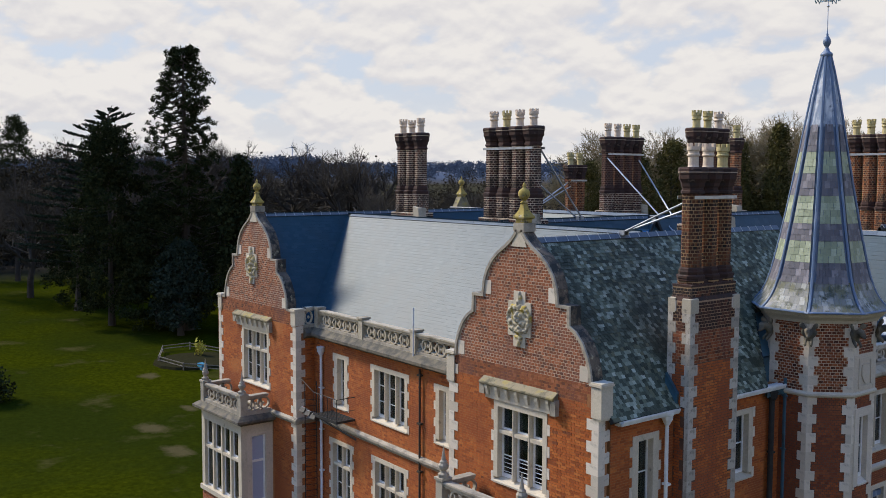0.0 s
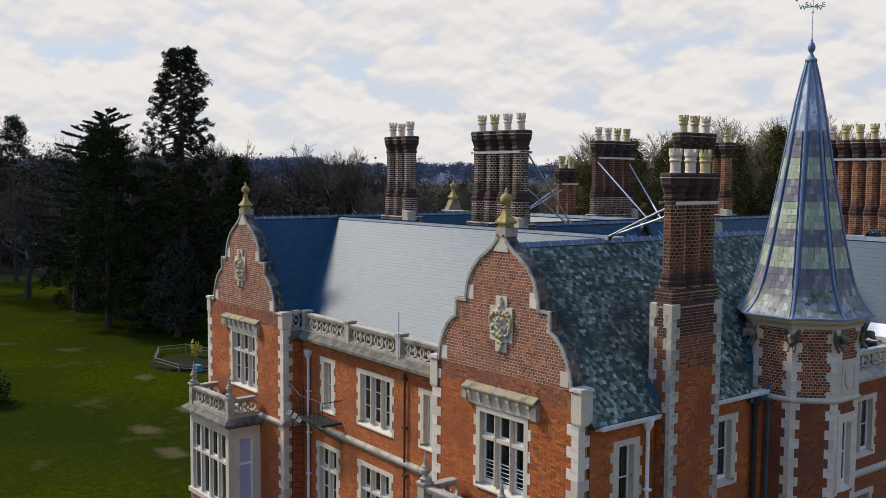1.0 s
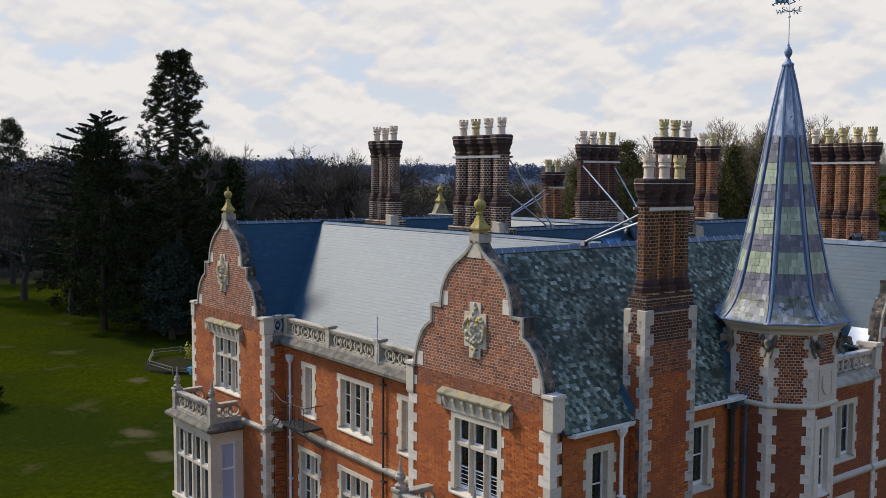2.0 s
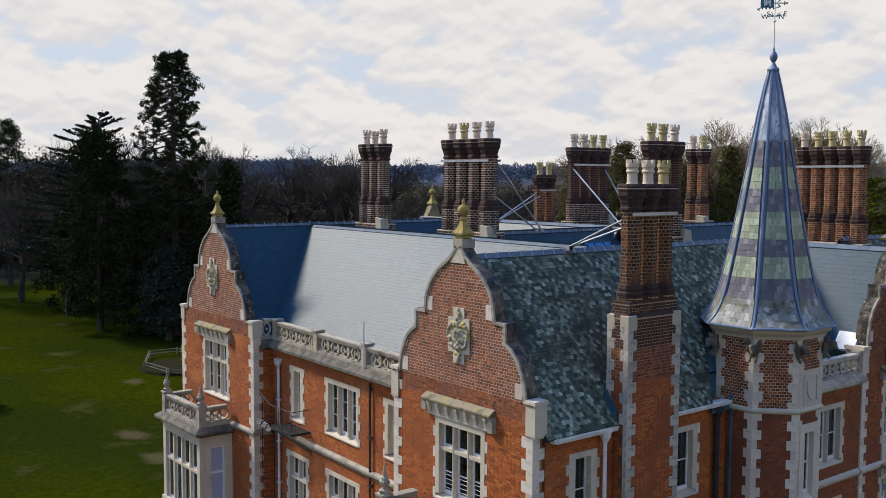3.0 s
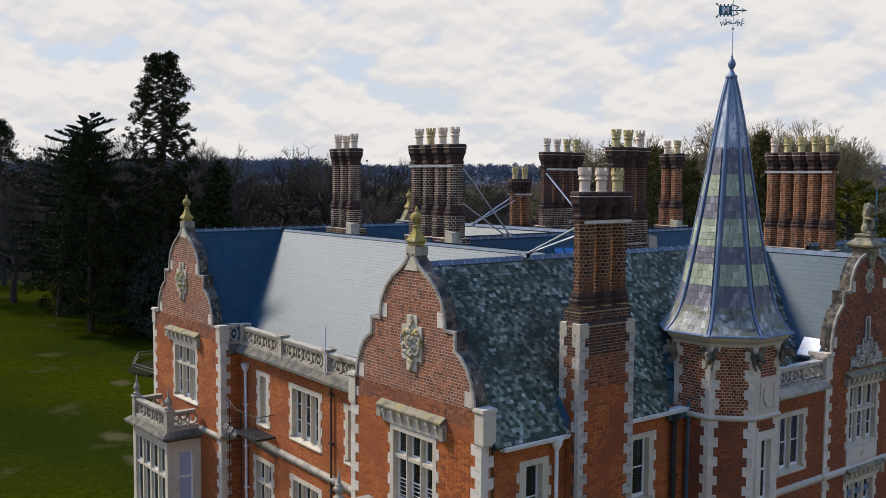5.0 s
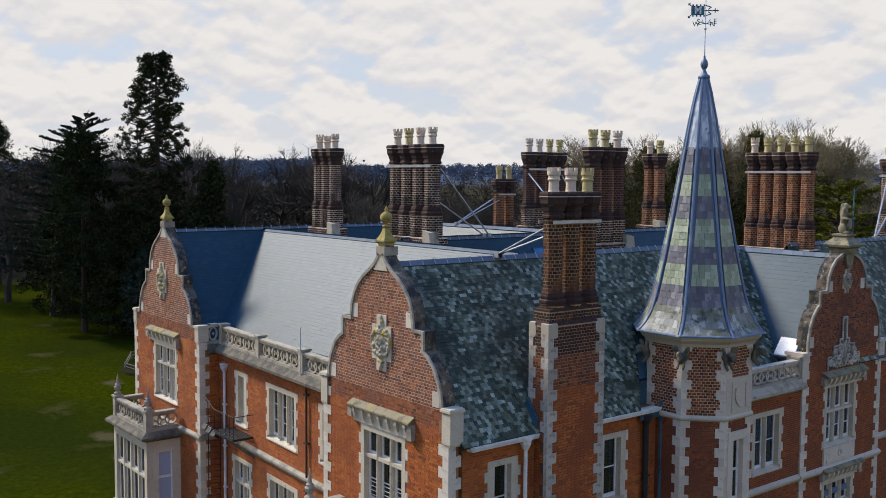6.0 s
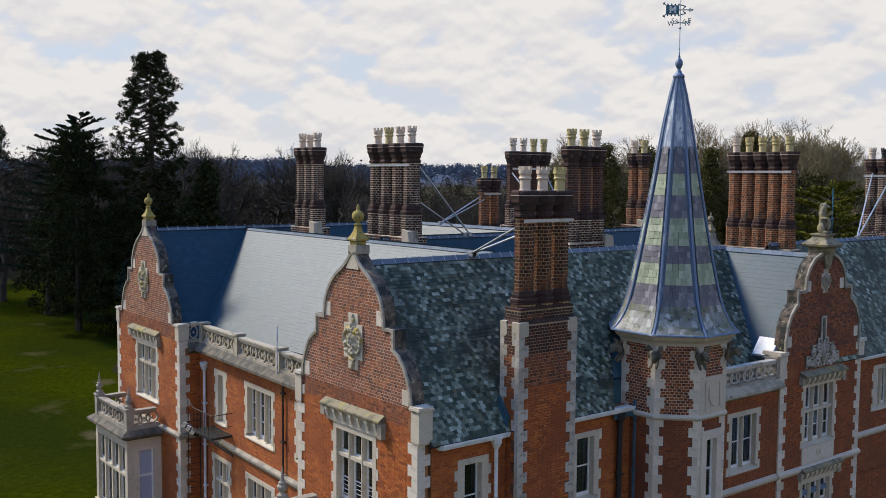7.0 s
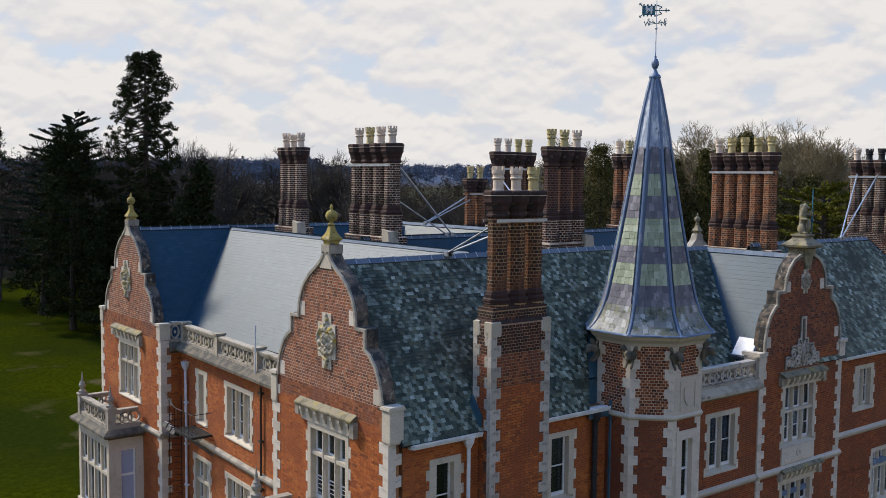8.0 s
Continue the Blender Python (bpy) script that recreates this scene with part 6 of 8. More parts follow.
for k in range(8):
    ang = -90 + 45 * k
    f = facet(TX, TY, ang, AP)
    seen_face = ang in (-135, -90, -45, 0, 45)
    rects = []
    nq = int(round((16.05 - 6.0) / HQ))
    for i in range(nq):
        e = 0.36 if (i + k) % 2 == 0 else 0.2
        g = 0.36 if (i + k + 1) % 2 == 0 else 0.2
        za, zb = 6.0 + i * HQ, 6.0 + (i + 1) * HQ
        rects += [(-SD, -SD + e * 0.8, za, zb), (SD - g * 0.8, SD, za, zb)]
    if ang == 0:
        rects += [(-0.7, 0.7, 13.85, 15.05)]
        rects += [(-0.52, 0.52, 10.9, 13.36)]
    if seen_face:
        part("brickwork", brick_mesh("brickwork", f, brick_rows(13.8, 16.05, lambda z: [(-SD, SD)], rects, 0.09, True), brick_turret, seed=40 + k), brick_turret, tur, "dark red bricks with pale joints", kind="stuff")
        skin = [(-SD, SD, -0.03, 0.002, 6.0, 13.75)] if ang else [(-SD, SD, -0.03, 0.002, 6.0, 10.9), (-SD, SD, -0.03, 0.002, 13.36, 13.75), (-SD, -0.5, -0.03, 0.002, 10.9, 13.36), (0.5, SD, -0.03, 0.002, 10.9, 13.36)]
        part("pointing", boxes(f, *skin), mortar_dark, tur)
        part("brickwork", brick_mesh("brickwork", f, brick_rows(6.0, 13.75, lambda z: [(-SD, SD)], rects, 0.078, True), brick_shaded, seed=60 + k), brick_shaded, tur, "red bricks with dark joints", kind="stuff")
        # corner stones on the left and right of each face
        for i in range(nq):
            e = 0.36 if (i + k) % 2 == 0 else 0.2
            g = 0.36 if (i + k + 1) % 2 == 0 else 0.2
            za, zb = 6.0 + i * HQ, 6.0 + (i + 1) * HQ
            block("quoin", f, -SD - 0.006, -SD + e * 0.8, -0.12, 0.016, za + 0.0015, zb - 0.0015, stone_block, tur, 0.014)
            block("quoin", f, SD - g * 0.8, SD + 0.006, -0.12, 0.016, za + 0.0015, zb - 0.0015, stone_block, tur, 0.014)
f0 = facet(TX, TY, 0, AP)
bm = boxes(f0, (-0.66, 0.66, 0.0, 0.03, 13.86, 15.04), (-0.40, 0.40, 0.03, 0.06, 13.98, 14.08), (-0.40, 0.40, 0.03, 0.06, 14.84, 14.94), (-0.40, -0.31, 0.03, 0.06, 14.08, 14.84), (0.31, 0.40, 0.03, 0.06, 14.08, 14.84))
prism(bm, f0, [(-0.22, 14.72), (0.22, 14.72), (0.24, 14.4), (0.12, 14.2), (0, 14.12), (-0.12, 14.2), (-0.24, 14.4)], 0.028, 0.075)
part("stone_tablet", bm, stone_block, tur, "stone tablet carved with a blank shield")
# stair window on the turret's outer face, its sash set back
bm = boxes(f0, (-0.52, -0.26, -0.22, 0.05, 10.9, 13.36), (0.26, 0.52, -0.22, 0.05, 10.9, 13.36), (-0.26, 0.26, -0.22, 0.05, 13.08, 13.36))
part("window_surround", bm, stone_block, tur)
bm = bmesh.new()
prism(bm, lambda a, w, b: f0(w, a, b), [(-0.22, 10.9), (0.08, 10.9), (0.08, 10.96), (-0.14, 11.10), (-0.22, 11.10)], -0.26, 0.26)
part("window_sill", bm, stone_block, tur)
wn_ = part("sash", boxes(f0, (-0.26, -0.18, -0.18, -0.12, 11.10, 13.08), (0.18, 0.26, -0.18, -0.12, 11.10, 13.08), (-0.18, 0.18, -0.18, -0.12, 13.0, 13.08), (-0.18, 0.18, -0.18, -0.12, 11.10, 11.22), (-0.18, 0.18, -0.175, -0.125, 12.06, 12.13)), white_paint, tur)
part("pane", boxes(f0, (-0.18, 0.18, -0.155, -0.149, 11.22, 13.0)), glass, wn_)
# dark sheet added behind the glass in place of an unlit stair
part("dark_blind", boxes(f0, (-0.25, 0.25, -0.21, -0.20, 11.11, 13.07)), deck, wn_)


def band(bm, prof):
    lathe(bm, prof, 8, (TX, TY), math.pi / 8)


bm = bmesh.new()
band(bm, [(TR - 0.02, 13.72), (TR + 0.03, 13.72), (TR + 0.09, 13.78), (TR + 0.09, 13.84), (TR + 0.02, 13.90), (TR - 0.02, 13.90)])
part("string_course", bm, stone, tur)
bm = bmesh.new()
band(bm, [(TR - 0.02, 9.95), (TR + 0.03, 9.95), (TR + 0.12, 10.05), (TR + 0.12, 10.11), (TR + 0.02, 10.2), (TR - 0.02, 10.2)])
part("string_course", bm, stone_old, tur)
bm = bmesh.new()
band(bm, [(TR - 0.02, 16.02), (TR + 0.05, 16.02), (TR + 0.10, 16.12), (TR + 0.24, 16.24), (TR + 0.30, 16.36), (TR + 0.26, 16.40), (TR - 0.02, 16.40)])
part("eaves_moulding", bm, stone, tur)
for k in range(8):
    a = radians(-67.5 + 45 * k)
    c, s = math.cos(a), math.sin(a)
    bm = bmesh.new()
    at_ = lambda out, off, z: (TX + (TR + out) * c - off * s, TY + (TR + out) * s + off * c, z)
    # a crouching winged beast under the eaves: arched back, lowered head, folded wings, clawed feet
    for n in range(8):
        q = n / 7
        blob(bm, at_(0.02 + 0.34 * q, 0.03 * math.sin(q * 6), 15.62 + 0.46 * q - 0.26 * q * q), 0.12 - 0.04 * q, 0.12 - 0.04 * q, 0.15 - 0.06 * q, 7, 5)
    blob(bm, at_(0.34, 0.02, 15.74), 0.11, 0.10, 0.10, 7, 5)
    blob(bm, at_(0.42, 0.02, 15.67), 0.065, 0.06, 0.055, 6, 4)
    for t in (-1, 1):
        for n in range(6):
            q = n / 5
            blob(bm, at_(0.05 + 0.10 * q, t * (0.07 + 0.17 * q), 15.72 + 0.26 * math.sin(q * 1.7)), 0.05, 0.05, 0.15 - 0.06 * q, 6, 4)
            blob(bm, at_(0.05 + 0.04 * q, t * (0.08 + 0.12 * q), 15.60 + 0.16 * q), 0.045, 0.045, 0.09, 5, 4)
        blob(bm, at_(0.31, t * 0.08, 15.85), 0.035, 0.035, 0.06, 5, 4)
        for n in range(4):
            q = n / 3
            blob(bm, at_(0.06 + 0.14 * q, t * 0.09, 15.52 - 0.045 * n), 0.05, 0.05, 0.07, 6, 4)
    fused(part("grotesque", bm, stone_dark, tur, "weathered carved stone waterspout figure", True), 0.03)

# spire: bell-cast profile, slates in coloured bands, lead on the hips
SPIRE = [(2.12, 16.38), (1.98, 16.50), (1.80, 16.72), (1.63, 17.05), (1.50, 17.45), (1.38, 17.95), (1.24, 18.6), (1.10, 19.3), (0.94, 20.15), (0.76, 21.15), (0.58, 22.2), (0.44, 23.0), (0.26, 23.85), (0.13, 24.36)]


def spire_r(z):
    for (ra, za), (rb, zb) in zip(SPIRE, SPIRE[1:]):
        if za <= z <= zb:
            return ra + (rb - ra) * (z - za) / (zb - za)
    return 0.12


bm = bmesh.new()
band(bm, [(r - 0.05, z) for r, z in SPIRE])
spire = part("spire", bm, lead, tur, "slated octagonal spire with lead hips")
bm = bmesh.new()
band(bm, [(r - 0.012, z) for r, z in SPIRE if z > 22.9])
part("lead_cap", bm, lead_pale, spire, "streaked pale lead-covered spire top")
BANDS = [(16.38, 17.22, slate_grey), (17.22, 17.86, slate_purple), (17.86, 18.52, slate_green), (18.52, 19.06, slate_purple), (19.06, 19.92, slate_green), (19.92, 20.62, slate_purple), (20.62, 21.30, slate_green), (21.30, 22.1, slate_purple)]
bm = bmesh.new()
band(bm, [(spire_r(z) - 0.018, z) for z in (22.08, 22.4, 22.7, 23.0)])
part("lead_apron", bm, lead_pale, spire, "dressed sheet lead with white streaks")
rng = np.random.default_rng(8)
for k in range(8):
    ang = radians(-90 + 45 * k)
    nrm, tan = Vector((math.cos(ang), math.sin(ang), 0)), Vector((-math.sin(ang), math.cos(ang), 0))
    C = Vector((TX, TY, 0))
    for z0, z1, mat in BANDS:
        vs, fs = [], []
        g = 0.175
        nrow = int((z1 - z0) / g)
        for j in range(nrow):
            za, zb = z0 + (z1 - z0) * j / nrow, z0 + (z1 - z0) * (j + 1.25) / nrow
            ra, rb = spire_r(za), spire_r(min(zb, 23.1))
            ha, hb = (max(r * math.sin(math.pi / 8) - (0.07 if z0 < 17.0 else 0.11), r * 0.17) for r in (ra, rb))
            m = max(2, int(round(2 * ha / 0.18)))
            off = 0.5 if j % 2 else 0.0
            for i in range(-1, m + 1):
                a, b = (i + off) / m, (i + 1 + off) / m
                a, b = max(a, 0.0), min(b, 1.0)
                if b - a < 0.12 / m:
                    continue
                a, b = a + 0.025 / m, b - 0.025 / m
                n0 = len(vs)
                lift = 0.012 + rng.uniform(0, 0.008)
                for r, h, z, dd in ((ra, ha, za, lift), (rb, hb, zb, 0.004)):
                    for t in (a, b):
                        p = C + nrm * (r * math.cos(math.pi / 8) + dd) + tan * (h * (2 * t - 1))
                        vs.append((p.x, p.y, z))
                for r, h, z, dd in ((ra, ha, za, lift - 0.03),):
                    for t in (a, b):
                        p = C + nrm * (r * math.cos(math.pi / 8) + dd) + tan * (h * (2 * t - 1))
                        vs.append((p.x, p.y, z))
                fs += [(n0, n0 + 1, n0 + 3, n0 + 2), (n0 + 4, n0 + 5, n0 + 1, n0)]
        part("slate_band", raw_mesh("slate_band", vs, fs, mat), mat, spire, kind="stuff")
    a = radians(-67.5 + 45 * k)
    bm = bmesh.new()
    rod(bm, [(TX + (r - 0.01) * math.cos(a), TY + (r - 0.01) * math.sin(a), z) for r, z in SPIRE], 0.045)
    part("hip_roll", bm, lead, spire, "rounded lead hip roll")
bm = bmesh.new()
band(bm, [(2.14, 16.36), (2.16, 16.37), (2.15, 16.41), (2.1, 16.42)])
part("eaves_drip", bm, lead, spire)

fin = thing("spire_finial", (TX, TY, 24.23), "lead spire finial with a turned ball", "finial")
bm = bmesh.new()
lathe(bm, [(0.15, 0.0), (0.17, 0.04), (0.26, 0.08), (0.285, 0.13), (0.25, 0.18), (0.17, 0.22), (0.13, 0.28), (0.09, 0.33), (0.075, 0.37), (0.12, 0.41), (0.17, 0.48), (0.18, 0.54), (0.165, 0.60), (0.11, 0.67), (0.055, 0.71), (0.06, 0.76), (0.03, 0.80), (0.02, 0.95)], 14)
local_part("ball", mesh_of(bm, "ball", lead, True), fin, Matrix.Diagonal((0.68, 0.68, 1, 1)))
vane = thing("weather_vane", (TX, TY, 25.25), "blue banner weather vane with a letter and compass points", "weather vane")
vane.matrix_basis = vane.matrix_basis @ Matrix.Diagonal((0.78, 0.78, 0.80, 1))
bm = bmesh.new()
tube(bm, (0, 0, -0.2), (0, 0, 2.3), 0.022, 8, 0.014)
blob(bm, (0, 0, 0.78), 0.06, 0.06, 0.05)
local_part("rod", mesh_of(bm, "rod", grey_pipe), vane)
# the banner is turned to face the camera's view
VT = Matrix.Rotation(radians(50), 4, "Z")
bm = bmesh.new()
box(bm, FLAT, -0.58, -0.05, -0.012, 0.012, 1.30, 1.66)
for zz in (1.27, 1.69):
    for i in range(4):
        box(bm, FLAT, -0.54 + i * 0.15, -0.48 + i * 0.15, -0.01, 0.01, zz - 0.03, zz + 0.03)
for s in (-1, 1):
    tube(bm, (-0.58, 0, 1.48 + s * 0.18), (-0.70, 0, 1.48 + s * 0.27), 0.022, 6)
    tube(bm, (-0.70, 0, 1.48 + s * 0.21), (-0.62, 0, 1.48 + s * 0.29), 0.02, 6)
    tube(bm, (0.0, 0, 1.48 + s * 0.2), (0.22, 0, 1.48 + s * 0.13), 0.02, 6)
    tube(bm, (0.22, 0, 1.48 + s * 0.13), (0.10, 0, 1.48 + s * 0.05), 0.02, 6)
tube(bm, (-0.05, 0, 1.48), (0.46, 0, 1.48), 0.022, 6)
tube(bm, (0.38, 0, 1.40), (0.38, 0, 1.56), 0.022, 6)
prism(bm, lambda u, w, z: Vector((u, w, z)), [(0.42, 1.48), (0.46, 1.52), (0.54, 1.48), (0.46, 1.44)], -0.01, 0.01)
local_part("banner", mesh_of(bm, "banner", vane_blue), vane, VT)


def letter(text, size, m, parent, mat, name="letter", bold=0.0):
    cu = bpy.data.curves.new(name, "FONT")
    cu.body, cu.size, cu.extrude, cu.align_x, cu.align_y = text, size, 0.012, "CENTER", "CENTER"
    cu.offset = bold
    cu.materials.append(mat)
    ob = new(name, cu)
    ob.parent = parent
    ob.matrix_basis = m
    return ob


letter("M", 0.38, VT @ pose(-0.31, -0.02, 1.475, 90, 0, 0), vane, white_paint, bold=0.014)
for t, a in (("N", 90), ("E", 0), ("S", 270), ("W", 180)):
    bm = bmesh.new()
    c, s = math.cos(radians(a)), math.sin(radians(a))
    tube(bm, (0, 0, 0.98), (0.36 * c, 0.36 * s, 0.98), 0.014, 6)
    tube(bm, (0.1 * c, 0.1 * s, 0.98), (0.24 * c, 0.24 * s, 1.10), 0.012, 6)
    arm = local_part("compass_arm", mesh_of(bm, "compass_arm", vane_blue), vane)
    letter(t, 0.28, pose(0.46 * c, 0.46 * s, 1.0, 90, 0, 50), arm, vane_blue)

# lead valley between the old slates and the turret
plan = lambda a, w, b: Vector((a, b, w))
bm = bmesh.new()
prism(bm, plan, [(0.2, 7.42), (0.2, 8.6), (-0.3, 8.6), (-1.3, 9.6), (-1.3, 8.84)], 13.7, 13.9)
box(bm, FLAT, -0.44, -0.372, 7.95, 8.44, 13.9, 14.84)
lead_z = lambda x: 14.0 + (0.22 - x) * 1.3916
tops = [bm.verts.new((x, y, lead_z(x))) for x, y in ((-0.372, 7.97), (-1.3, 8.87), (-1.3, 9.4), (-0.372, 8.44))]
feet = [bm.verts.new((v.co.x, v.co.y, v.co.z - 0.05)) for v in tops]
bm.faces.new(tops), bm.faces.new(feet[::-1])
for i in range(4):
    bm.faces.new((tops[i], feet[i], feet[(i + 1) % 4], tops[(i + 1) % 4]))
prism(bm, lambda a, w, b: Vector((0.2 - a + w * 0.7, 7.42 + a * 0.972 + w * 0.7, b)), [(0.0, 13.9), (1.44, 13.9), (1.44, 15.92), (0.0, 13.92)], -0.06, 0.0)
part("lead_valley", bm, lead_teal, tur, "blue-grey lead-lined cut beside the turret")

# ---- bays with pierced parapets ----
def pinnacle(p):
    f = thing("pinnacle", p, "small dark stone pinnacle on a bay parapet", "finial", "bay pinnacles")
    bm = bmesh.new()
    lathe(bm, [(0.17, 0), (0.17, 0.10), (0.10, 0.14), (0.08, 0.2), (0.15, 0.27), (0.16, 0.36), (0.11, 0.43), (0.12, 0.47), (0.07, 0.52), (0.035, 0.75), (0.01, 0.95)], 8)
    local_part("stem", mesh_of(bm, "stem", stone_old), f)


def bay(mid, y0, depth, zt, half, label, ext=0.30):
    b = thing("bay_window", (mid, y0, -1.6), label, "bay window", "two-storey bays")
    f = front(mid, y0 - depth)
    fs = side(mid + half, y0 - depth)
    # frame posts and rails of the stone bay
    zb, zh = zt - 3.2, zt - 0.35
    part("base", boxes(f, (-half, half, -depth, 0, -1.6, zb - 0.35)), brick_plain, b, "plain red brick base")
    part("sill", boxes(f, (-half - 0.06, half + 0.06, -depth, 0.08, zb - 0.35, zb - 0.15)), stone, b)
    part("head", boxes(f, (-half, half, -depth, 0, zh, zt)), stone, b)
    part("corner_post", boxes(f, (-half, -half + 0.28, -0.28, 0.0, zb - 0.15, zh), (half - 0.28, half, -0.28, 0.0, zb - 0.15, zh)), stone, b)
    lw = (2 * half - 0.56 - 3 * 0.13) / 4
    for i in range(4):
        a = -half + 0.28 + i * (lw + 0.13)
        if i:
            part("mullion", boxes(f, (a - 0.13, a, -0.24, -0.03, zb - 0.15, zh)), stone, b)
        part("transom", boxes(f, (a, a + lw, -0.22, -0.04, zh - 1.25, zh - 1.13)), stone, b)
        for za, zz in ((zb - 0.15, zh - 1.25), (zh - 1.13, zh)):
            sash = part("sash", boxes(f, (a, a + 0.05, -0.2, -0.14, za, zz), (a + lw - 0.05, a + lw, -0.2, -0.14, za, zz), (a + 0.05, a + lw - 0.05, -0.2, -0.14, za, za + 0.08), (a + 0.05, a + lw - 0.05, -0.2, -0.14, zz - 0.05, zz)), white_paint, b)
            part("pane", boxes(f, (a + 0.05, a + lw - 0.05, -0.175, -0.169, za + 0.08, zz - 0.05)), glass, sash)
    # side light, the sky's reflection painted on its pane as lilac
    sa, sb, zs = 0.50, depth - 0.33, zh - 0.12
    part("side_wall", boxes(fs, (0.28, sa, -0.28, 0.0, zb - 0.15, zh), (sb, depth, -0.28, 0.0, zb - 0.15, zh), (sa, sb, -0.28, 0.0, zh - 0.12, zh)), stone_block, b)
    sash = part("sash", boxes(fs, (sa, sa + 0.06, -0.16, -0.10, zb - 0.15, zs), (sb - 0.06, sb, -0.16, -0.10, zb - 0.15, zs), (sa + 0.06, sb - 0.06, -0.16, -0.10, zh - 1.28, zh - 1.18), (sa + 0.06, sb - 0.06, -0.16, -0.10, zs - 0.06, zs), (sa + 0.06, sb - 0.06, -0.16, -0.10, zb - 0.15, zb - 0.05)), white_paint, b)
    part("pane", boxes(fs, (sa + 0.06, sb - 0.06, -0.135, -0.127, zb - 0.05, zs - 0.06)), sky_tint_pane, sash, "pale lilac pane, the sky's reflection painted in")
    part("far_side", boxes(lambda u, ww, z: Vector((mid - half - ww, y0 - depth + u, z)), (0.28, depth, -0.28, 0.0, zb - 0.15, zh)), stone, b)
    # cornice round the top
    bm = bmesh.new()
    lay = [(0.0, zt), (0.10, zt + 0.06), (ext, zt + 0.16), (ext, zt + 0.26), (0.06, zt + 0.42)]
    rings = [[bm.verts.new((mid + sx * (half + e), y0 + (0.0 if sy else -depth - e), z)) for sx, sy in ((-1, 1), (-1, 0), (1, 0), (1, 1))] for e, z in lay]
    for p, q in zip(rings, rings[1:]):
        for i in range(3):
            bm.faces.new((p[i], p[i + 1], q[i + 1], q[i]))
    bm.faces.new(rings[0]), bm.faces.new(rings[-1])
    for p, q in zip(rings, rings[1:]):
        bm.faces.new((p[0], q[0], q[3], p[3]))
    part("bay_cornice", bm, stone_dark, b, "projecting weathered stone cornice")
    z = zt + 0.42
    parapet(f, -half + 0.12, half - 0.12, (), z, "pierced stone parapet on top of a bay", w=-0.14, high=0.82, mat=stone_old)
    parapet(fs, 0.14, depth - 0.05, (), z, "short shaded pierced parapet at the side of a bay", w=-0.14, high=0.82, mat=stone_old, end_posts=False)
    parapet(lambda u, w, zz: Vector((mid - half - w, y0 - depth + u, zz)), 0.14, depth - 0.05, (), z, "short pierced parapet at the side of a bay", w=-0.14, high=0.82, mat=stone_old, end_posts=False)
    for s in (-1, 1):
        pinnacle((mid + s * (half - 0.14), y0 - depth + 0.14, z + 0.92))


bay(CL - 0.42, 0.72, 1.47, 10.1, 1.90, "stone bay of two rows of lights with a pierced parapet")
bay(CA - 0.1, 0.0, 1.45, 10.3, 1.82, "stone bay below the gable window with a pierced parapet")

# ---- rainwater goods, landing, lamps ----
def downpipe(p, z0, z1, label, mat, r=0.05, hopper=True, brackets=True):
    d = thing("downpipe", (p[0], p[1], z0), label, "pipe", "downpipes")
    bm = bmesh.new()
    tube(bm, (p[0], p[1], z0), (p[0], p[1], z1), r, 10)
    part("pipe", bm, mat, d)
    if hopper:
        bm = bmesh.new()
        lathe(bm, [(0.06, z1 - 0.05), (0.09, z1), (0.16, z1 + 0.13), (0.17, z1 + 0.24), (0.19, z1 + 0.26), (0.19, z1 + 0.31)], 8, p, math.pi / 8)
        part("hopper", bm, mat, d)
    if brackets:
        z = z0 + 0.8
        while z < z1 - 0.2:
            part("bracket", boxes(lambda u, w, zz: Vector((p[0] + u, p[1] + w, zz)), (-0.10, 0.10, -0.06, 0.10, z, z + 0.06)), mat, d)
            z += 1.7
    return d


downpipe(fW(-16.28, 0.10, 0).xy[:], 6.0, 13.3, "pale grey painted downpipe with a hopper head", grey_pipe, 0.055)
downpipe(fW(-9.29, 0.08, 0).xy[:], 6.0, 13.85, "rusty dark downpipe on the recessed wall", bark, 0.04, hopper=False)
downpipe((0.16, 2.62), 6.0, 13.65, "white painted downpipe with a hopper head", white_paint, 0.055)
downpipe((0.16, 7.75), 6.0, 13.55, "black cast-iron downpipe beside the turret", black_iron, 0.09)
downpipe((0.20, 8.42), 6.0, 14.2, "dark blue-green lead pipe in the corner of the turret", lead_teal, 0.07, hopper=False)
pole = thing("lightning_rod", fW(-9.62, 0.1, 14.3), "slim grey rod fixed to the parapet", "rod")
bm = bmesh.new()
tube(bm, fW(-9.62, 0.12, 14.2), fW(-9.62, 0.12, 15.95), 0.03, 8, 0.022)
part("rod", bm, grey_pipe, pole)


def gutter(u0, u1, z, x, label):
    g = thing("gutter", (x, u0, z), label, "gutter", "white gutters")
    bm = bmesh.new()
    prism(bm, lambda a, w, b: Vector((x + a, w, b)), [(0.0, z - 0.02), (0.05, z - 0.12), (0.13, z - 0.12), (0.17, z - 0.02), (0.17, z + 0.02), (0.14, z + 0.02), (0.12, z - 0.08), (0.06, z - 0.08), (0.03, z + 0.02), (0.0, z + 0.02)], u0, u1)
    part("trough", bm, white_paint, g)
    part("fascia", boxes(FLAT, (x - 0.2, x, u0, u1, z - 0.14, z + 0.0)), white_paint, g)


gutter(0.62, 3.02, 14.02, 0.14, "white painted eaves gutter on the side wall")
gutter(5.48, 8.3, 14.02, 0.14, "white painted eaves gutter on the side wall")
gutter(CB + 2.95, 33.3, 14.02, 0.14, "white painted eaves gutter on the far range")

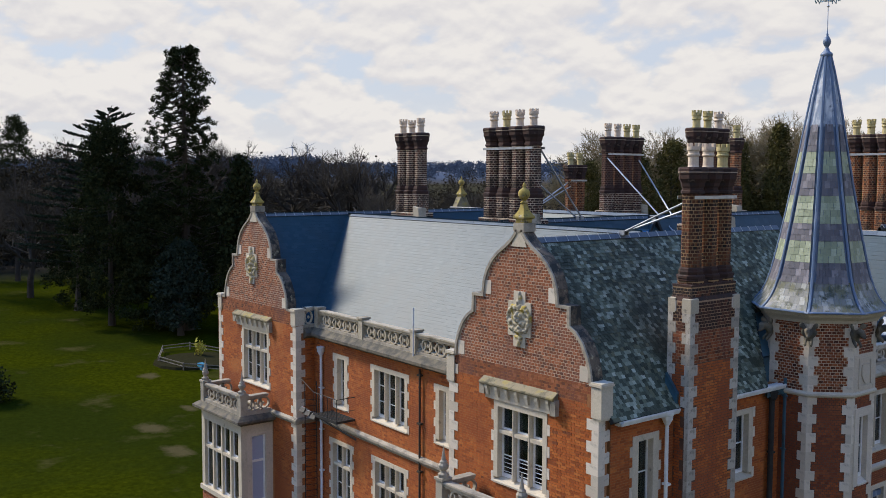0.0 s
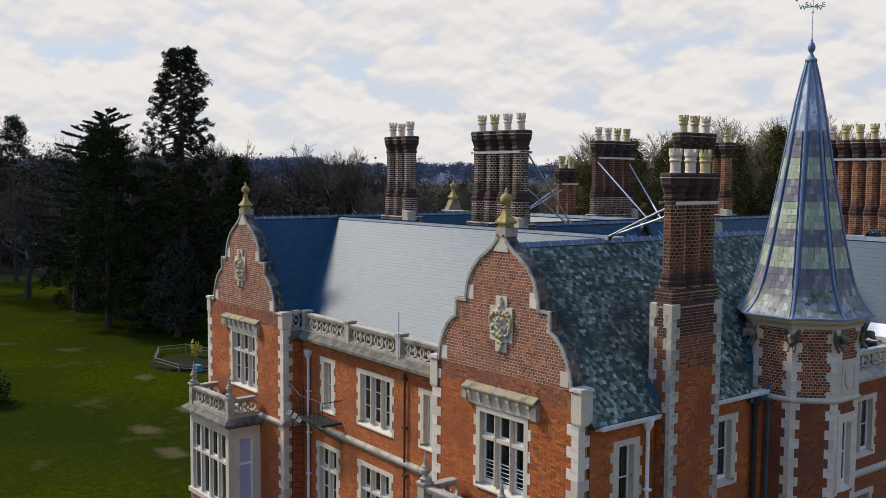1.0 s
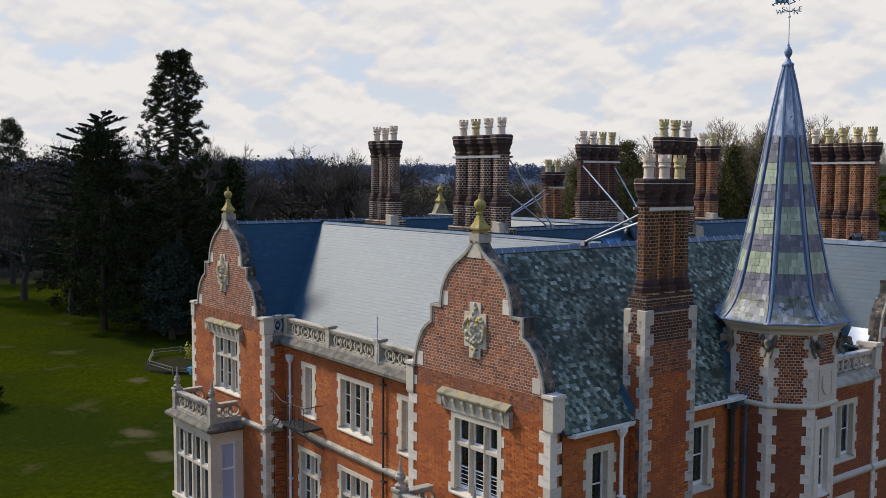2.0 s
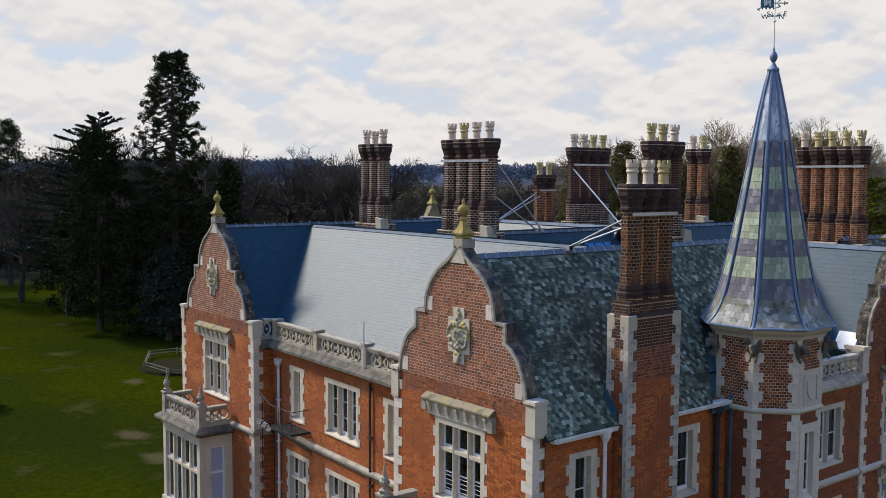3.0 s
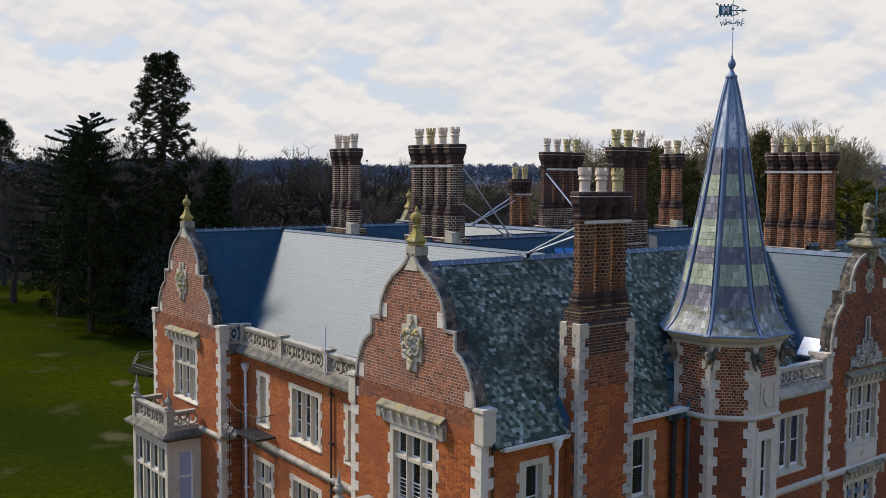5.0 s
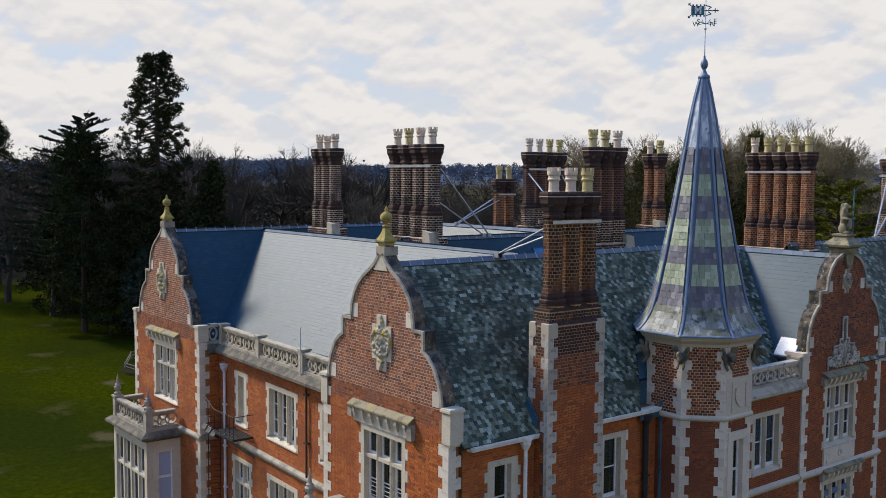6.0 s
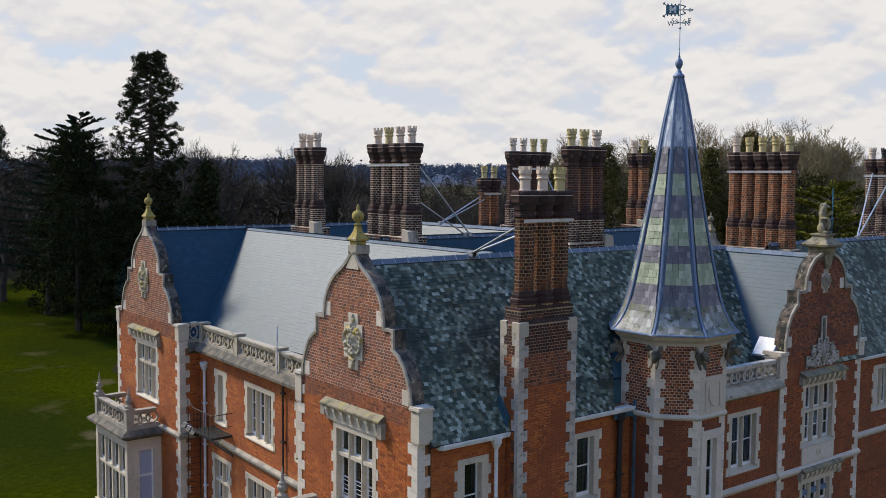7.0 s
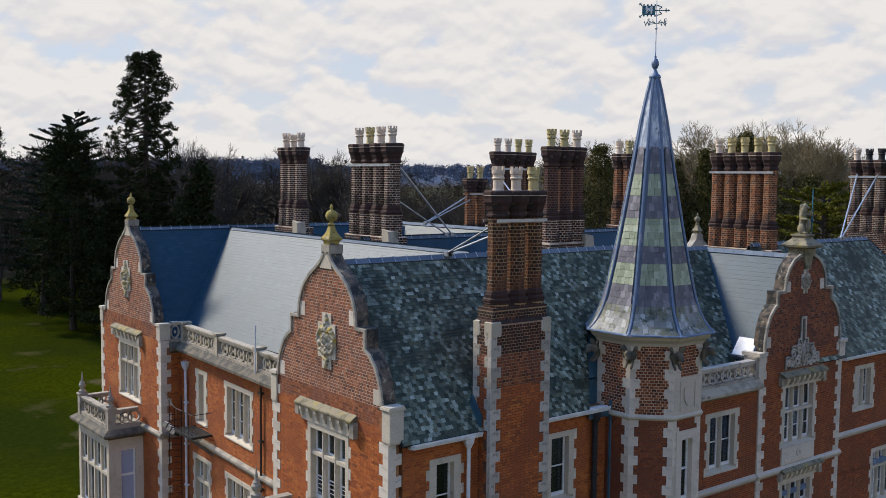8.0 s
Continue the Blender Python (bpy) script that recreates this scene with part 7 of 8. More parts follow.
LX, LY = 0.42, 0.12
LAND = lambda u, w, z: Vector((u + LX, w + LY, z))
land = thing("fire_escape", (-15.2 + LX, 1.0 + LY, 11.2), "black iron landing with a thin railing under a window", "landing")
for row in ((-15.9, -15.86, 0.5, 1.4, 11.06, 11.15), (-14.24, -14.2, 0.5, 1.4, 11.06, 11.15), (-15.9, -14.2, 0.46, 0.5, 11.06, 11.16)):
    part("platform_frame", boxes(LAND, row), black_iron, land)
for i in range(9):
    part("grating_bar", boxes(LAND, (-15.86, -14.24, 0.5 + 0.1 * i, 0.54 + 0.1 * i, 11.12, 11.147)), black_iron, land)
for i in range(6):
    x = -15.88 + 0.33 * i
    bm = bmesh.new()
    tube(bm, LAND(x, 0.5, 11.1), LAND(x, 0.5, 12.0), 0.012, 6)
    part("baluster", bm, black_iron, land)
bm = bmesh.new()
tube(bm, LAND(-17.1, 0.62, 12.35), LAND(-15.9, 0.5, 12.0), 0.015, 6)
tube(bm, LAND(-15.9, 0.5, 12.0), LAND(-14.2, 0.5, 12.0), 0.015, 6)
tube(bm, LAND(-14.2, 0.5, 12.0), LAND(-14.2, 1.4, 12.0), 0.015, 6)
tube(bm, LAND(-14.2, 0.5, 11.5), LAND(-14.2, 1.4, 11.5), 0.01, 6)
part("handrail", bm, black_iron, land)
bm = bmesh.new()
tube(bm, LAND(-16.3, 0.6, 11.1), LAND(-14.1, 1.3, 10.35), 0.04, 6)
part("brace", bm, black_iron, land)
for x, y in ((-17.0, 0.75), (-16.85, 1.2)):
    bm = bmesh.new()
    tube(bm, LAND(x, y, 12.2), LAND(x, y, 6.0), 0.02, 6)
    part("ladder_rail", bm, black_iron, land)
for i in range(22):
    z = 6.2 + i * 0.25
    bm = bmesh.new()
    tube(bm, LAND(-17.0, 0.75, z), LAND(-16.85, 1.2, z), 0.012, 5)
    part("rung", bm, black_iron, land)
for i in range(3):
    l = thing("floodlight", (-16.25 + 0.4 * i, 0.62, 11.02 - 0.06 * i), "small grey floodlight clamped to the iron landing", "floodlight", "floodlights")
    bm = bmesh.new()
    box(bm, FLAT, -0.20, 0.20, -0.16, 0.10, 0.0, 0.2, 0.03)
    local_part("housing", mesh_of(bm, "housing", black_iron), l, pose(0, 0, 0, -30, 0, 0))
    bm = bmesh.new()
    box(bm, FLAT, -0.17, 0.17, -0.14, 0.08, 0.201, 0.21)
    local_part("lens", mesh_of(bm, "lens", grey_pipe), l, pose(0, 0, 0, -30, 0, 0))

# rooflight on the slope beside the rounded gable, sun glare painted as white
sky = thing("rooflight", (-0.6, 16.9, 14.3), "rooflight with its panel painted white for the sun's glare", "rooflight")
m = Matrix.Translation((-0.62, 16.92, 14.75)) @ pose(0, 0, 0, 52, 0, 0)
for nm, mt, row in (("panel", white_paint, (-0.40, 0.40, -0.38, 0.38, 0.26, 0.30)), ("frame", lead, (-0.44, 0.44, -0.42, 0.42, 0.0, 0.255))):
    me = mesh_of(boxes(FLAT, row), nm, mt)
    me.transform(m)
    part(nm, me, mt, sky)

# three glazed panels in the slope of the middle range, reflected sky painted blue
sky = thing("rooflight", (-10.54, 13.95, 17.98), "row of three blue glazed panels in a slate slope", "rooflight")
slo = Vector((3.4, 0, -5.31)).normalized()
out = Vector((5.31, 0, 3.4)).normalized()
FR = lambda u, w, z: Vector((-10.62, 13.1 + u, 18.12)) + slo * w + out * z
part("frame", boxes(FR, (-0.05, 0.0, -0.05, 0.42, 0.0, 0.07), (1.75, 1.80, -0.05, 0.42, 0.0, 0.07), (0.0, 1.75, -0.05, 0.0, 0.0, 0.07), (0.0, 1.75, 0.37, 0.42, 0.0, 0.07), (0.56, 0.61, 0.0, 0.37, 0.0, 0.07), (1.15, 1.20, 0.0, 0.37, 0.0, 0.07)), lead_teal, sky)
for a, b in ((0.0, 0.56), (0.61, 1.15), (1.20, 1.75)):
    part("pane", boxes(FR, (a, b, 0.0, 0.37, 0.03, 0.045)), sky_blue_glass, sky, "glass coloured blue for the sky it reflects")

# pedestal and beast on the rounded gable
ped = thing("gable_pedestal", fG(CB, -0.2, 18.3), "weathered moulded stone pedestal on the rounded gable", "pedestal")
bm = bmesh.new()
lathe(bm, [(0.50, 0.0), (0.50, 0.25), (0.75, 0.32), (0.78, 0.40), (0.62, 0.50), (0.42, 0.62), (0.38, 0.70), (0.45, 0.74), (0.45, 0.80)], 4, turn=math.pi / 4)
local_part("moulding", mesh_of(bm, "moulding", stone_moss), ped)
px, py, pz = fG(CB, -0.2, 19.1)
bm = bmesh.new()
for dx, dy, dz, rx, ry, rz in ((-0.04, 0, 0.34, 0.12, 0.15, 0.36), (-0.02, 0, 0.66, 0.13, 0.15, 0.30), (0.02, 0, 0.92, 0.12, 0.13, 0.17), (0.06, 0.02, 1.05, 0.11, 0.10, 0.11), (0.17, 0.03, 1.02, 0.09, 0.06, 0.055), (-0.08, 0.02, 1.00, 0.08, 0.13, 0.18), (-0.12, 0, 0.80, 0.07, 0.10, 0.16),
                               (0.0, 0.13, 0.20, 0.17, 0.08, 0.20), (0.0, -0.13, 0.20, 0.17, 0.08, 0.20), (0.18, 0.13, 0.05, 0.13, 0.07, 0.06), (0.18, -0.13, 0.05, 0.13, 0.07, 0.06), (0.14, 0.14, 0.74, 0.18, 0.05, 0.06), (0.14, -0.13, 0.58, 0.16, 0.05, 0.06), (0.26, 0.12, 0.80, 0.06, 0.05, 0.09),
                               (0.24, 0.0, 0.38, 0.05, 0.15, 0.24), (0.0, 0.10, 1.14, 0.05, 0.05, 0.06)):
    blob(bm, (px + dx, py + dy, pz + dz), rx, ry, rz)
beast = fused(part("statue", bm, stone_moss, None, "", True), 0.028)
tagged(beast, "weathered seated stone beast on a gable pedestal", "statue")
flag = thing("staff", (px + 0.28, py + 0.22, pz), "thin green metal staff with a small pennant", "staff")
bm = bmesh.new()
tube(bm, (px + 0.25, py + 0.2, pz - 0.02), (px + 0.25, py + 0.2, pz + 1.75), 0.022, 6)
blob(bm, (px + 0.25, py + 0.2, pz + 0.55), 0.06, 0.06, 0.08)
part("pole", bm, vane_blue, flag)

# far shaped gable with a finial beyond the west range
fg = thing("scrolled_gable", (-25.3, 16.3, 14.0), "scrolled stone gable top with a yellow finial, far behind the ridge", "gable")
ff = side(-25.15, 16.3)
bm = bmesh.new()
prism(bm, ff, [(-1.9, 17.8), (-1.2, 18.05), (-0.7, 18.4), (-0.4, 18.9), (-0.2, 19.3), (0.2, 19.3), (0.4, 18.9), (0.7, 18.4), (1.2, 18.05), (1.9, 17.8), (2.0, 14.0), (-2.0, 14.0)], -0.4, 0.0)
part("scroll", bm, stone_moss, fg)
ng = thing("north_gable", (-13.8, 31.2, 12.0), "far brick gable top with a stone coping behind the roofs", "gable")
bm = bmesh.new()
prism(bm, side(-13.6, 31.2), [(-1.6, 16.6), (-0.9, 17.3), (-0.35, 17.75), (-0.2, 18.1), (0.2, 18.1), (0.35, 17.75), (0.9, 17.3), (1.6, 16.6), (1.6, 12.0), (-1.6, 12.0)], -0.4, 0.0)
part("stonework", bm, stone_old, ng)
finial((-13.8, 31.2, 18.08), "grey mossy stone finial on a far gable", 1.0, stone_moss)
finial((-25.35, 16.3, 19.28), "yellow lichened stone ball finial on a far gable", 1.0)


# ---- trees ----
def leaf_cards(centres, radii, per, size, seed, flat=0.0, droop=0.0):
    """Small bent triangles scattered in clumps: (verts, faces)."""
    rng = np.random.default_rng(seed)
    c = np.repeat(np.asarray(centres, float), per, 0)
    r = np.repeat(np.asarray(radii, float).reshape(len(centres), -1) * np.ones((1, 3)), per, 0)
    n = len(c)
    d = rng.normal(size=(n, 3))
    d /= np.linalg.norm(d, axis=1)[:, None]
    p = c + d * r * (rng.random(n) ** 0.45)[:, None]
    a = rng.normal(size=(n, 3))
    a[:, 2] = a[:, 2] * (1 - flat) - droop
    a /= np.linalg.norm(a, axis=1)[:, None]
    b = np.cross(a, rng.normal(size=(n, 3)))
    if flat:
        b[:, 2] *= 1 - flat
    b /= np.linalg.norm(b, axis=1)[:, None]
    s = size * rng.uniform(0.6, 1.5, n)[:, None]
    v = np.stack([p - b * s * 0.45, p + b * s * 0.45, p + a * s], 1)
    return v.reshape(-1, 3), np.arange(3 * n).reshape(-1, 3)


def limbs(bm, segs):
    for p, q, r0, r1 in segs:
        tube(bm, p, q, r0, 6 if r0 > 0.08 else 4, r1)


def evergreen(name, place, label, mat, clumps, limb_segs, trunk, per, size, seed, flat=0.0, droop=0.0, kind_label="crown of dark foliage"):
    t = thing(name, place, label, "tree")
    bm = bmesh.new()
    h, r = trunk
    for i in range(6):
        tube(bm, (0, 0, h * i / 6 - (0.5 if i == 0 else 0)), (0, 0, h * (i + 1) / 6), r * (1 - i / 6.6) * (1.25 if i == 0 else 1), 8, r * (1 - (i + 1) / 6.6))
    limbs(bm, limb_segs)
    local_part("trunk", mesh_of(bm, "trunk", bark), t)
    v, f = leaf_cards([c[:3] for c in clumps], [c[3:6] for c in clumps], per, size, seed, flat, droop)
    local_part("crown", raw_mesh("crown", v, f, mat), t, label=kind_label)
    return t


def wellingtonia(place, h, seed=1):
    rnd = random.Random(seed)
    cl, sg = [], []
    n = 190
    for i in range(n):
        z = h * (0.08 + 0.91 * (i / n))
        k = z / h
        lim = (3.0 + 2.6 * min(1.0, (1.0 - k) / 0.45)) * math.sqrt(min(1.0, max(0.10, (1.0 - k) / 0.10)))
        rad = lim * rnd.uniform(0.5, 1.06)
        a = i * 2.4 + rnd.uniform(-0.5, 0.5)
        e = Vector((rad * math.cos(a), rad * math.sin(a), z - 0.10 * rad + 0.5))
        mid = Vector((e.x * 0.55, e.y * 0.55, z - 0.14 * rad))
        sg += [((0, 0, z + 0.1), mid, 0.13, 0.09), (mid, e, 0.09, 0.04)]
        for j in range(7 if k > 0.6 else 8):
            s = rnd.uniform(0.25, 0.62)
            q = rnd.uniform(0.5 if k > 0.6 else 0.2, 1.05)
            cl.append((e.x * q + rnd.uniform(-0.6, 0.6), e.y * q + rnd.uniform(-0.6, 0.6), mid.z + (e.z - mid.z) * q + rnd.uniform(-0.5, 0.5), s, s, s * 0.75))
    for i in range(16):
        cl.append((rnd.uniform(-1.6, 1.6), rnd.uniform(-1.6, 1.6), h - rnd.uniform(0, 1.9), 0.6, 0.6, 0.5))
    return evergreen("wellingtonia", place, "tall dark giant redwood with a ragged columnar crown", needle_dark, cl, sg, (h, 0.85), 58, 0.19, seed, droop=0.35, kind_label="ragged dark evergreen crown")


def cedar(place, h, seed=2, bow=2.6, spread=8.0, label="spreading cedar with upswept layered branches", mat=None, per=20, size=0.17, n=78, one_sided=0.0):
    """A bowed leader and long upswept branches, each a flat spray that thins to its tip."""
    rnd = random.Random(seed)
    cl, sg = [], []
    axis = [Vector((0.1 * bow * k * k, bow * k ** 2.2, h * k)) for k in (0.0, 0.2, 0.4, 0.6, 0.8, 0.92, 1.0)]
    for i in range(1, 6):
        sg.append((axis[i], axis[i + 1], 0.5 * (1 - i / 6.4), 0.5 * (1 - (i + 1) / 6.4)))
    for i in range(n):
        k = 0.22 + 0.76 * i / n
        o = Vector((0.1 * bow * k * k, bow * k ** 2.2, h * k))
        a = i * 2.4 + rnd.uniform(-0.4, 0.4)
        ln = (spread * (1 - k) ** 0.7 + 2.2 * min(1.0, (1.05 - k) * 6)) * rnd.uniform(0.6, 1.2)
        rise = (0.03 + 0.30 * k * k) * rnd.uniform(0.6, 1.3)
        d = Vector((math.cos(a), math.sin(a), 0))
        w = Vector((-d.y, d.x, 0))
        ln *= 1 - 0.62 * max(0.0, d.x * 0.62 + d.y * 0.78) * (one_sided if k < 0.68 else 0.0)
        tips = [(o, o + d * ln + Vector((0, 0, ln * rise)), 0.14)]
        for j in range(14):
            q = rnd.uniform(0.2, 0.97)
            p = o.lerp(tips[0][1], q)
            tips.append((p, p + d * ln * 0.24 + w * ln * rnd.uniform(-0.26, 0.26) + Vector((0, 0, ln * 0.24 * (rise * 1.5 + 0.1))), 0.05))
        for j, (p, e, r) in enumerate(tips):
            sg.append((p, e, r, 0.02))
            m = 15 if j == 0 else 7
            for u in range(m):
                q = (0.25 if j == 0 else 0.1) + (1.0 if j else 0.76) * u / m
                s = (0.17 if j == 0 else 0.16) * (1.05 - q) + 0.03
                c = p.lerp(e, q)
                cl.append((c.x, c.y, c.z + 0.03 - 0.25 * s, s, s, 0.10 + 0.3 * s))
    return evergreen("cedar", place, label, mat or needle_blue, cl, sg, (h * 0.2, 0.6), per, size, seed, flat=0.6, kind_label="flat layered blue-green foliage")


def yew(place, h, rad, label, mat=None, seed=3, name="evergreen_tree", base=0.08, per=70, size=0.28, n=240, top=0.75):
    rnd = random.Random(seed)
    cl = []
    for i in range(n):
        k = rnd.random() ** 0.8
        z = h * (base + (1 - base) * k)
        prof = rad * (1 - k ** 2.4 * top) * (0.72 + 0.28 * min(1, k * 6))
        q = rnd.random() ** 0.35
        a = rnd.uniform(0, 2 * math.pi)
        lump = 1 + 0.22 * math.sin(a * 3 + z * 0.7 + seed)
        s = rnd.uniform(0.7, 1.4)
        cl.append((prof * lump * q * math.cos(a), prof * lump * q * math.sin(a), z, s, s, s * 0.8))
    sg = [((0, 0, h * 0.12 * i), (rad * 0.6 * math.cos(i * 2.1), rad * 0.6 * math.sin(i * 2.1), h * (0.12 * i + 0.15)), 0.12, 0.04) for i in range(1, 7)]
    return evergreen(name, place, label, mat or needle_dark, cl, sg, (h * 0.9, 0.45), per, size, seed, kind_label="dense dark foliage")


def bare_tree_mesh(h, seed, spread=0.55, fine=7):
    """A leafless tree: forking tapered limbs down to twigs, as (trunk mesh, twig mesh)."""
    rnd = random.Random(seed)
    bm = bmesh.new()
    vs, fs = [], []

    def grow(p, d, ln, r, level):
        bend = Vector((rnd.uniform(-1, 1), rnd.uniform(-1, 1), rnd.uniform(-0.2, 0.6))) * 0.18
        m = p + d * ln * 0.5
        e = m + (d + bend).normalized() * ln * 0.5
        if level <= 3:
            tube(bm, p, m, r, 6 if level < 2 else 4, r * 0.85)
            tube(bm, m, e, r * 0.85, 6 if level < 2 else 4, r * 0.68)
        else:
            w = max(r, 0.017)
            for a, b, ra, rb in ((p, m, w, w * 0.8), (m, e, w * 0.8, w * 0.5)):
                dd = (b - a).normalized()
                s = dd.orthogonal().normalized()
                t = dd.cross(s)
                i = len(vs)
                vs.extend([tuple(a + s * ra), tuple(a - s * 0.5 * ra + t * 0.87 * ra), tuple(a - s * 0.5 * ra - t * 0.87 * ra), tuple(b)])
                fs.extend([(i, i + 1, i + 3), (i + 1, i + 2, i + 3), (i + 2, i, i + 3)])
        if level >= fine:
            return
        n = (3 if level < 2 else rnd.choice((2, 3, 3))) + (1 if level == 0 else 0)
        for k in range(n):
            ax = d.orthogonal().normalized()
            ax.rotate(Matrix.Rotation(rnd.uniform(0, 2 * math.pi) + k * 2.1, 3, d))
            nd = d.copy()
            nd.rotate(Matrix.Rotation(rnd.uniform(0.25, 0.5 + spread), 3, ax))
            nd = (nd + Vector((0, 0, 0.08))).normalized()
            grow(p.lerp(e, rnd.uniform(0.55, 1.0)) if level else e.lerp(p, rnd.uniform(0, 0.25)), nd, ln * rnd.uniform(0.56, 0.78), r * 0.58, level + 1)
        if level:
            grow(e, (d + Vector((rnd.uniform(-0.3, 0.3), rnd.uniform(-0.3, 0.3), 0.1))).normalized(), ln * 0.66, r * 0.66, level + 1)

    grow(Vector((0, 0, -0.4)), Vector((rnd.uniform(-0.05, 0.05), rnd.uniform(-0.05, 0.05), 1)), h * 0.27, h * 0.022, 0)
    return mesh_of(bm, "trunk", bark), raw_mesh("twigs", vs, fs, twig)


BARE = [bare_tree_mesh(16, 5, 0.55, 7), bare_tree_mesh(18, 9, 0.45, 7), bare_tree_mesh(15, 14, 0.65, 7), bare_tree_mesh(17, 21, 0.5, 7)]
THIN = [bare_tree_mesh(16, 5, 0.6, 6), bare_tree_mesh(18, 9, 0.5, 6), bare_tree_mesh(15, 14, 0.65, 6), bare_tree_mesh(17, 21, 0.55, 6)]
TALL = [max(v.co.z for v in b[1].vertices) for b in BARE]
LOW = [max(v.co.z for v in b[1].vertices) for b in THIN]


# thin crowns again, in the twig colour that carries their shade
DARK = [b[1].copy() for b in THIN]
for me in DARK:
    me.materials[0] = twig_shaded


def bare_tree(place, h, k, label, turn=0.0, group="bare woodland trees", dark=False, far=False):
    t = thing("bare_tree", place, label, "tree", group, turn=turn)
    tr, tw = (THIN if dark or far else BARE)[k % 4]
    tw = DARK[k % 4] if dark else tw
    s = h / (LOW if dark or far else TALL)[k % 4]
    m = Matrix.Diagonal((s, s, s, 1))
    trunk = local_part("trunk", tr, t, m)
    local_part("crown", tw, t, m, kind="stuff")
    return t


def at(x, y):
    return (x, y, height(x, y) - 0.1)


wellingtonia(at(-103.1, 33.8), 36.9)
cedar(at(-124.6, 26.6), 29.8, bow=5.4, one_sided=1.0, per=16, size=0.15)
yew(at(-111, 26.6), 26.4, 5.2, "large dark evergreen with a bare trunk foot", seed=4, base=0.10, n=380, top=0.62)
yew(at(-99.9, 31.5), 12.0, 3.5, "rounded grey-green holly tree on the lawn", needle_blue, 7, "holly_tree", 0.12, 34, 0.30, 260)
yew(at(-97, 38.6), 22.8, 2.8, "slim dark conifer beside the house", needle_dark, 8, "conifer", 0.05, 30, 0.4, 200, 0.95)
yew(at(-106, 31.0), 17.0, 4.6, "dark evergreen below the giant redwood", needle_dark, 10, base=0.03, n=300)
yew(at(-112, 36.5), 19.0, 5.0, "dark evergreen behind the lawn", needle_dark, 12, base=0.03, n=300)
yew(at(-92, 41.5), 9.5, 3.6, "grey-green evergreen shrub beside the wall", leaf_olive, 15, "holly_tree", 0.05, 30, 0.3, 200)
yew(at(-130, 30.0), 15.5, 6.0, "dark evergreen at the edge of the trees", needle_dark, 17, base=0.03, n=280)
yew(at(-118, 46.0), 17.0, 4.5, "dark evergreen in the wood", needle_dark, 18, base=0.05, n=240)
yew(at(-167, 29.6), 29.5, 3.2, "far pine with a high open crown", needle_dark, 19, "pine_tree", 0.72, 60, 0.24, 110, 0.75)
yew(at(-79.0, 3.2), 3.0, 2.2, "dark shrub at the edge of the lawn", needle_dark, 23, "evergreen_shrub", 0.05, 26, 0.25, 90)
bare_tree(at(-141, 24.5), 19.5, 0, "spreading leafless tree on the lawn", 40, dark=True)
bare_tree(at(-150, 17.0), 18.0, 2, "spreading leafless tree on the lawn", 110, dark=True)
rnd = random.Random(77)
# bare woodland behind the lawn and the house
for i in range(120):
    a = radians(rnd.uniform(96, 182))
    d = rnd.uniform(130, 290)
    x, y = -10 + d * math.cos(a), 5 + d * math.sin(a)
    if x < -110 and y < 30 and d < 165:
        continue
    bare_tree(at(x, y), (rnd.uniform(16, 23) if a > radians(155) else rnd.uniform(10, 17) if a > radians(140) else rnd.uniform(11, 18)) * (0.9 if d < 170 else 1.05), rnd.randrange(4), "leafless woodland tree beyond the house", rnd.uniform(0, 360), dark=a > radians(114), far=True)
# tall crowns with rooks' nests that stand up against the sky
nest_bm = bmesh.new()
blob(nest_bm, (0, 0, 0), 0.34, 0.34, 0.26, 7, 5)
NEST = mesh_of(nest_bm, "nest", twig_shaded)
for i, (a, d, h, k) in enumerate(((154.4, 235, 28.5, 0), (152.6, 240, 28.5, 1), (150.3, 268, 26.5, 3), (149.2, 270, 26.5, 1), (147.7, 245, 28, 2), (147.1, 262, 27, 0), (145.7, 250, 27.5, 3), (145.0, 262, 26, 2), (155.8, 225, 29, 3), (158.3, 240, 29, 2), (160.2, 240, 30, 1), (162.6, 250, 29, 0))):
    x, y = 17 + d * math.cos(radians(a)), -18.5 + d * math.sin(radians(a))
    t = bare_tree(at(x, y), h, k, "tall leafless tree with dark nests in its crown", 67 * i, "nest trees", dark=True)
    for j in range(4):
        local_part("nest", NEST, t, Matrix.Translation((rnd.uniform(-2.4, 2.4), rnd.uniform(-2.4, 2.4), h * rnd.uniform(0.74, 0.88))))
# taller trees beyond the east range, some clad in ivy
for x, y, h, k in ((-73.5, 115, 25, 1), (-69.5, 118, 29, 3), (-65.5, 120.5, 30, 2), (-61.5, 122.5, 30, 0), (-57.5, 124.5, 27, 1), (-67.5, 122.5, 30, 0), (-63.5, 119, 28.5, 1), (-71.5, 113, 25, 2), (-59.5, 120, 26, 3), (-85, 107, 28, 2), (-79.5, 110.5, 28, 1), (-92, 102, 26, 3)):
    bare_tree(at(x, y), h, k, "tall leafless tree with a wide twiggy crown", 50 * k + x)
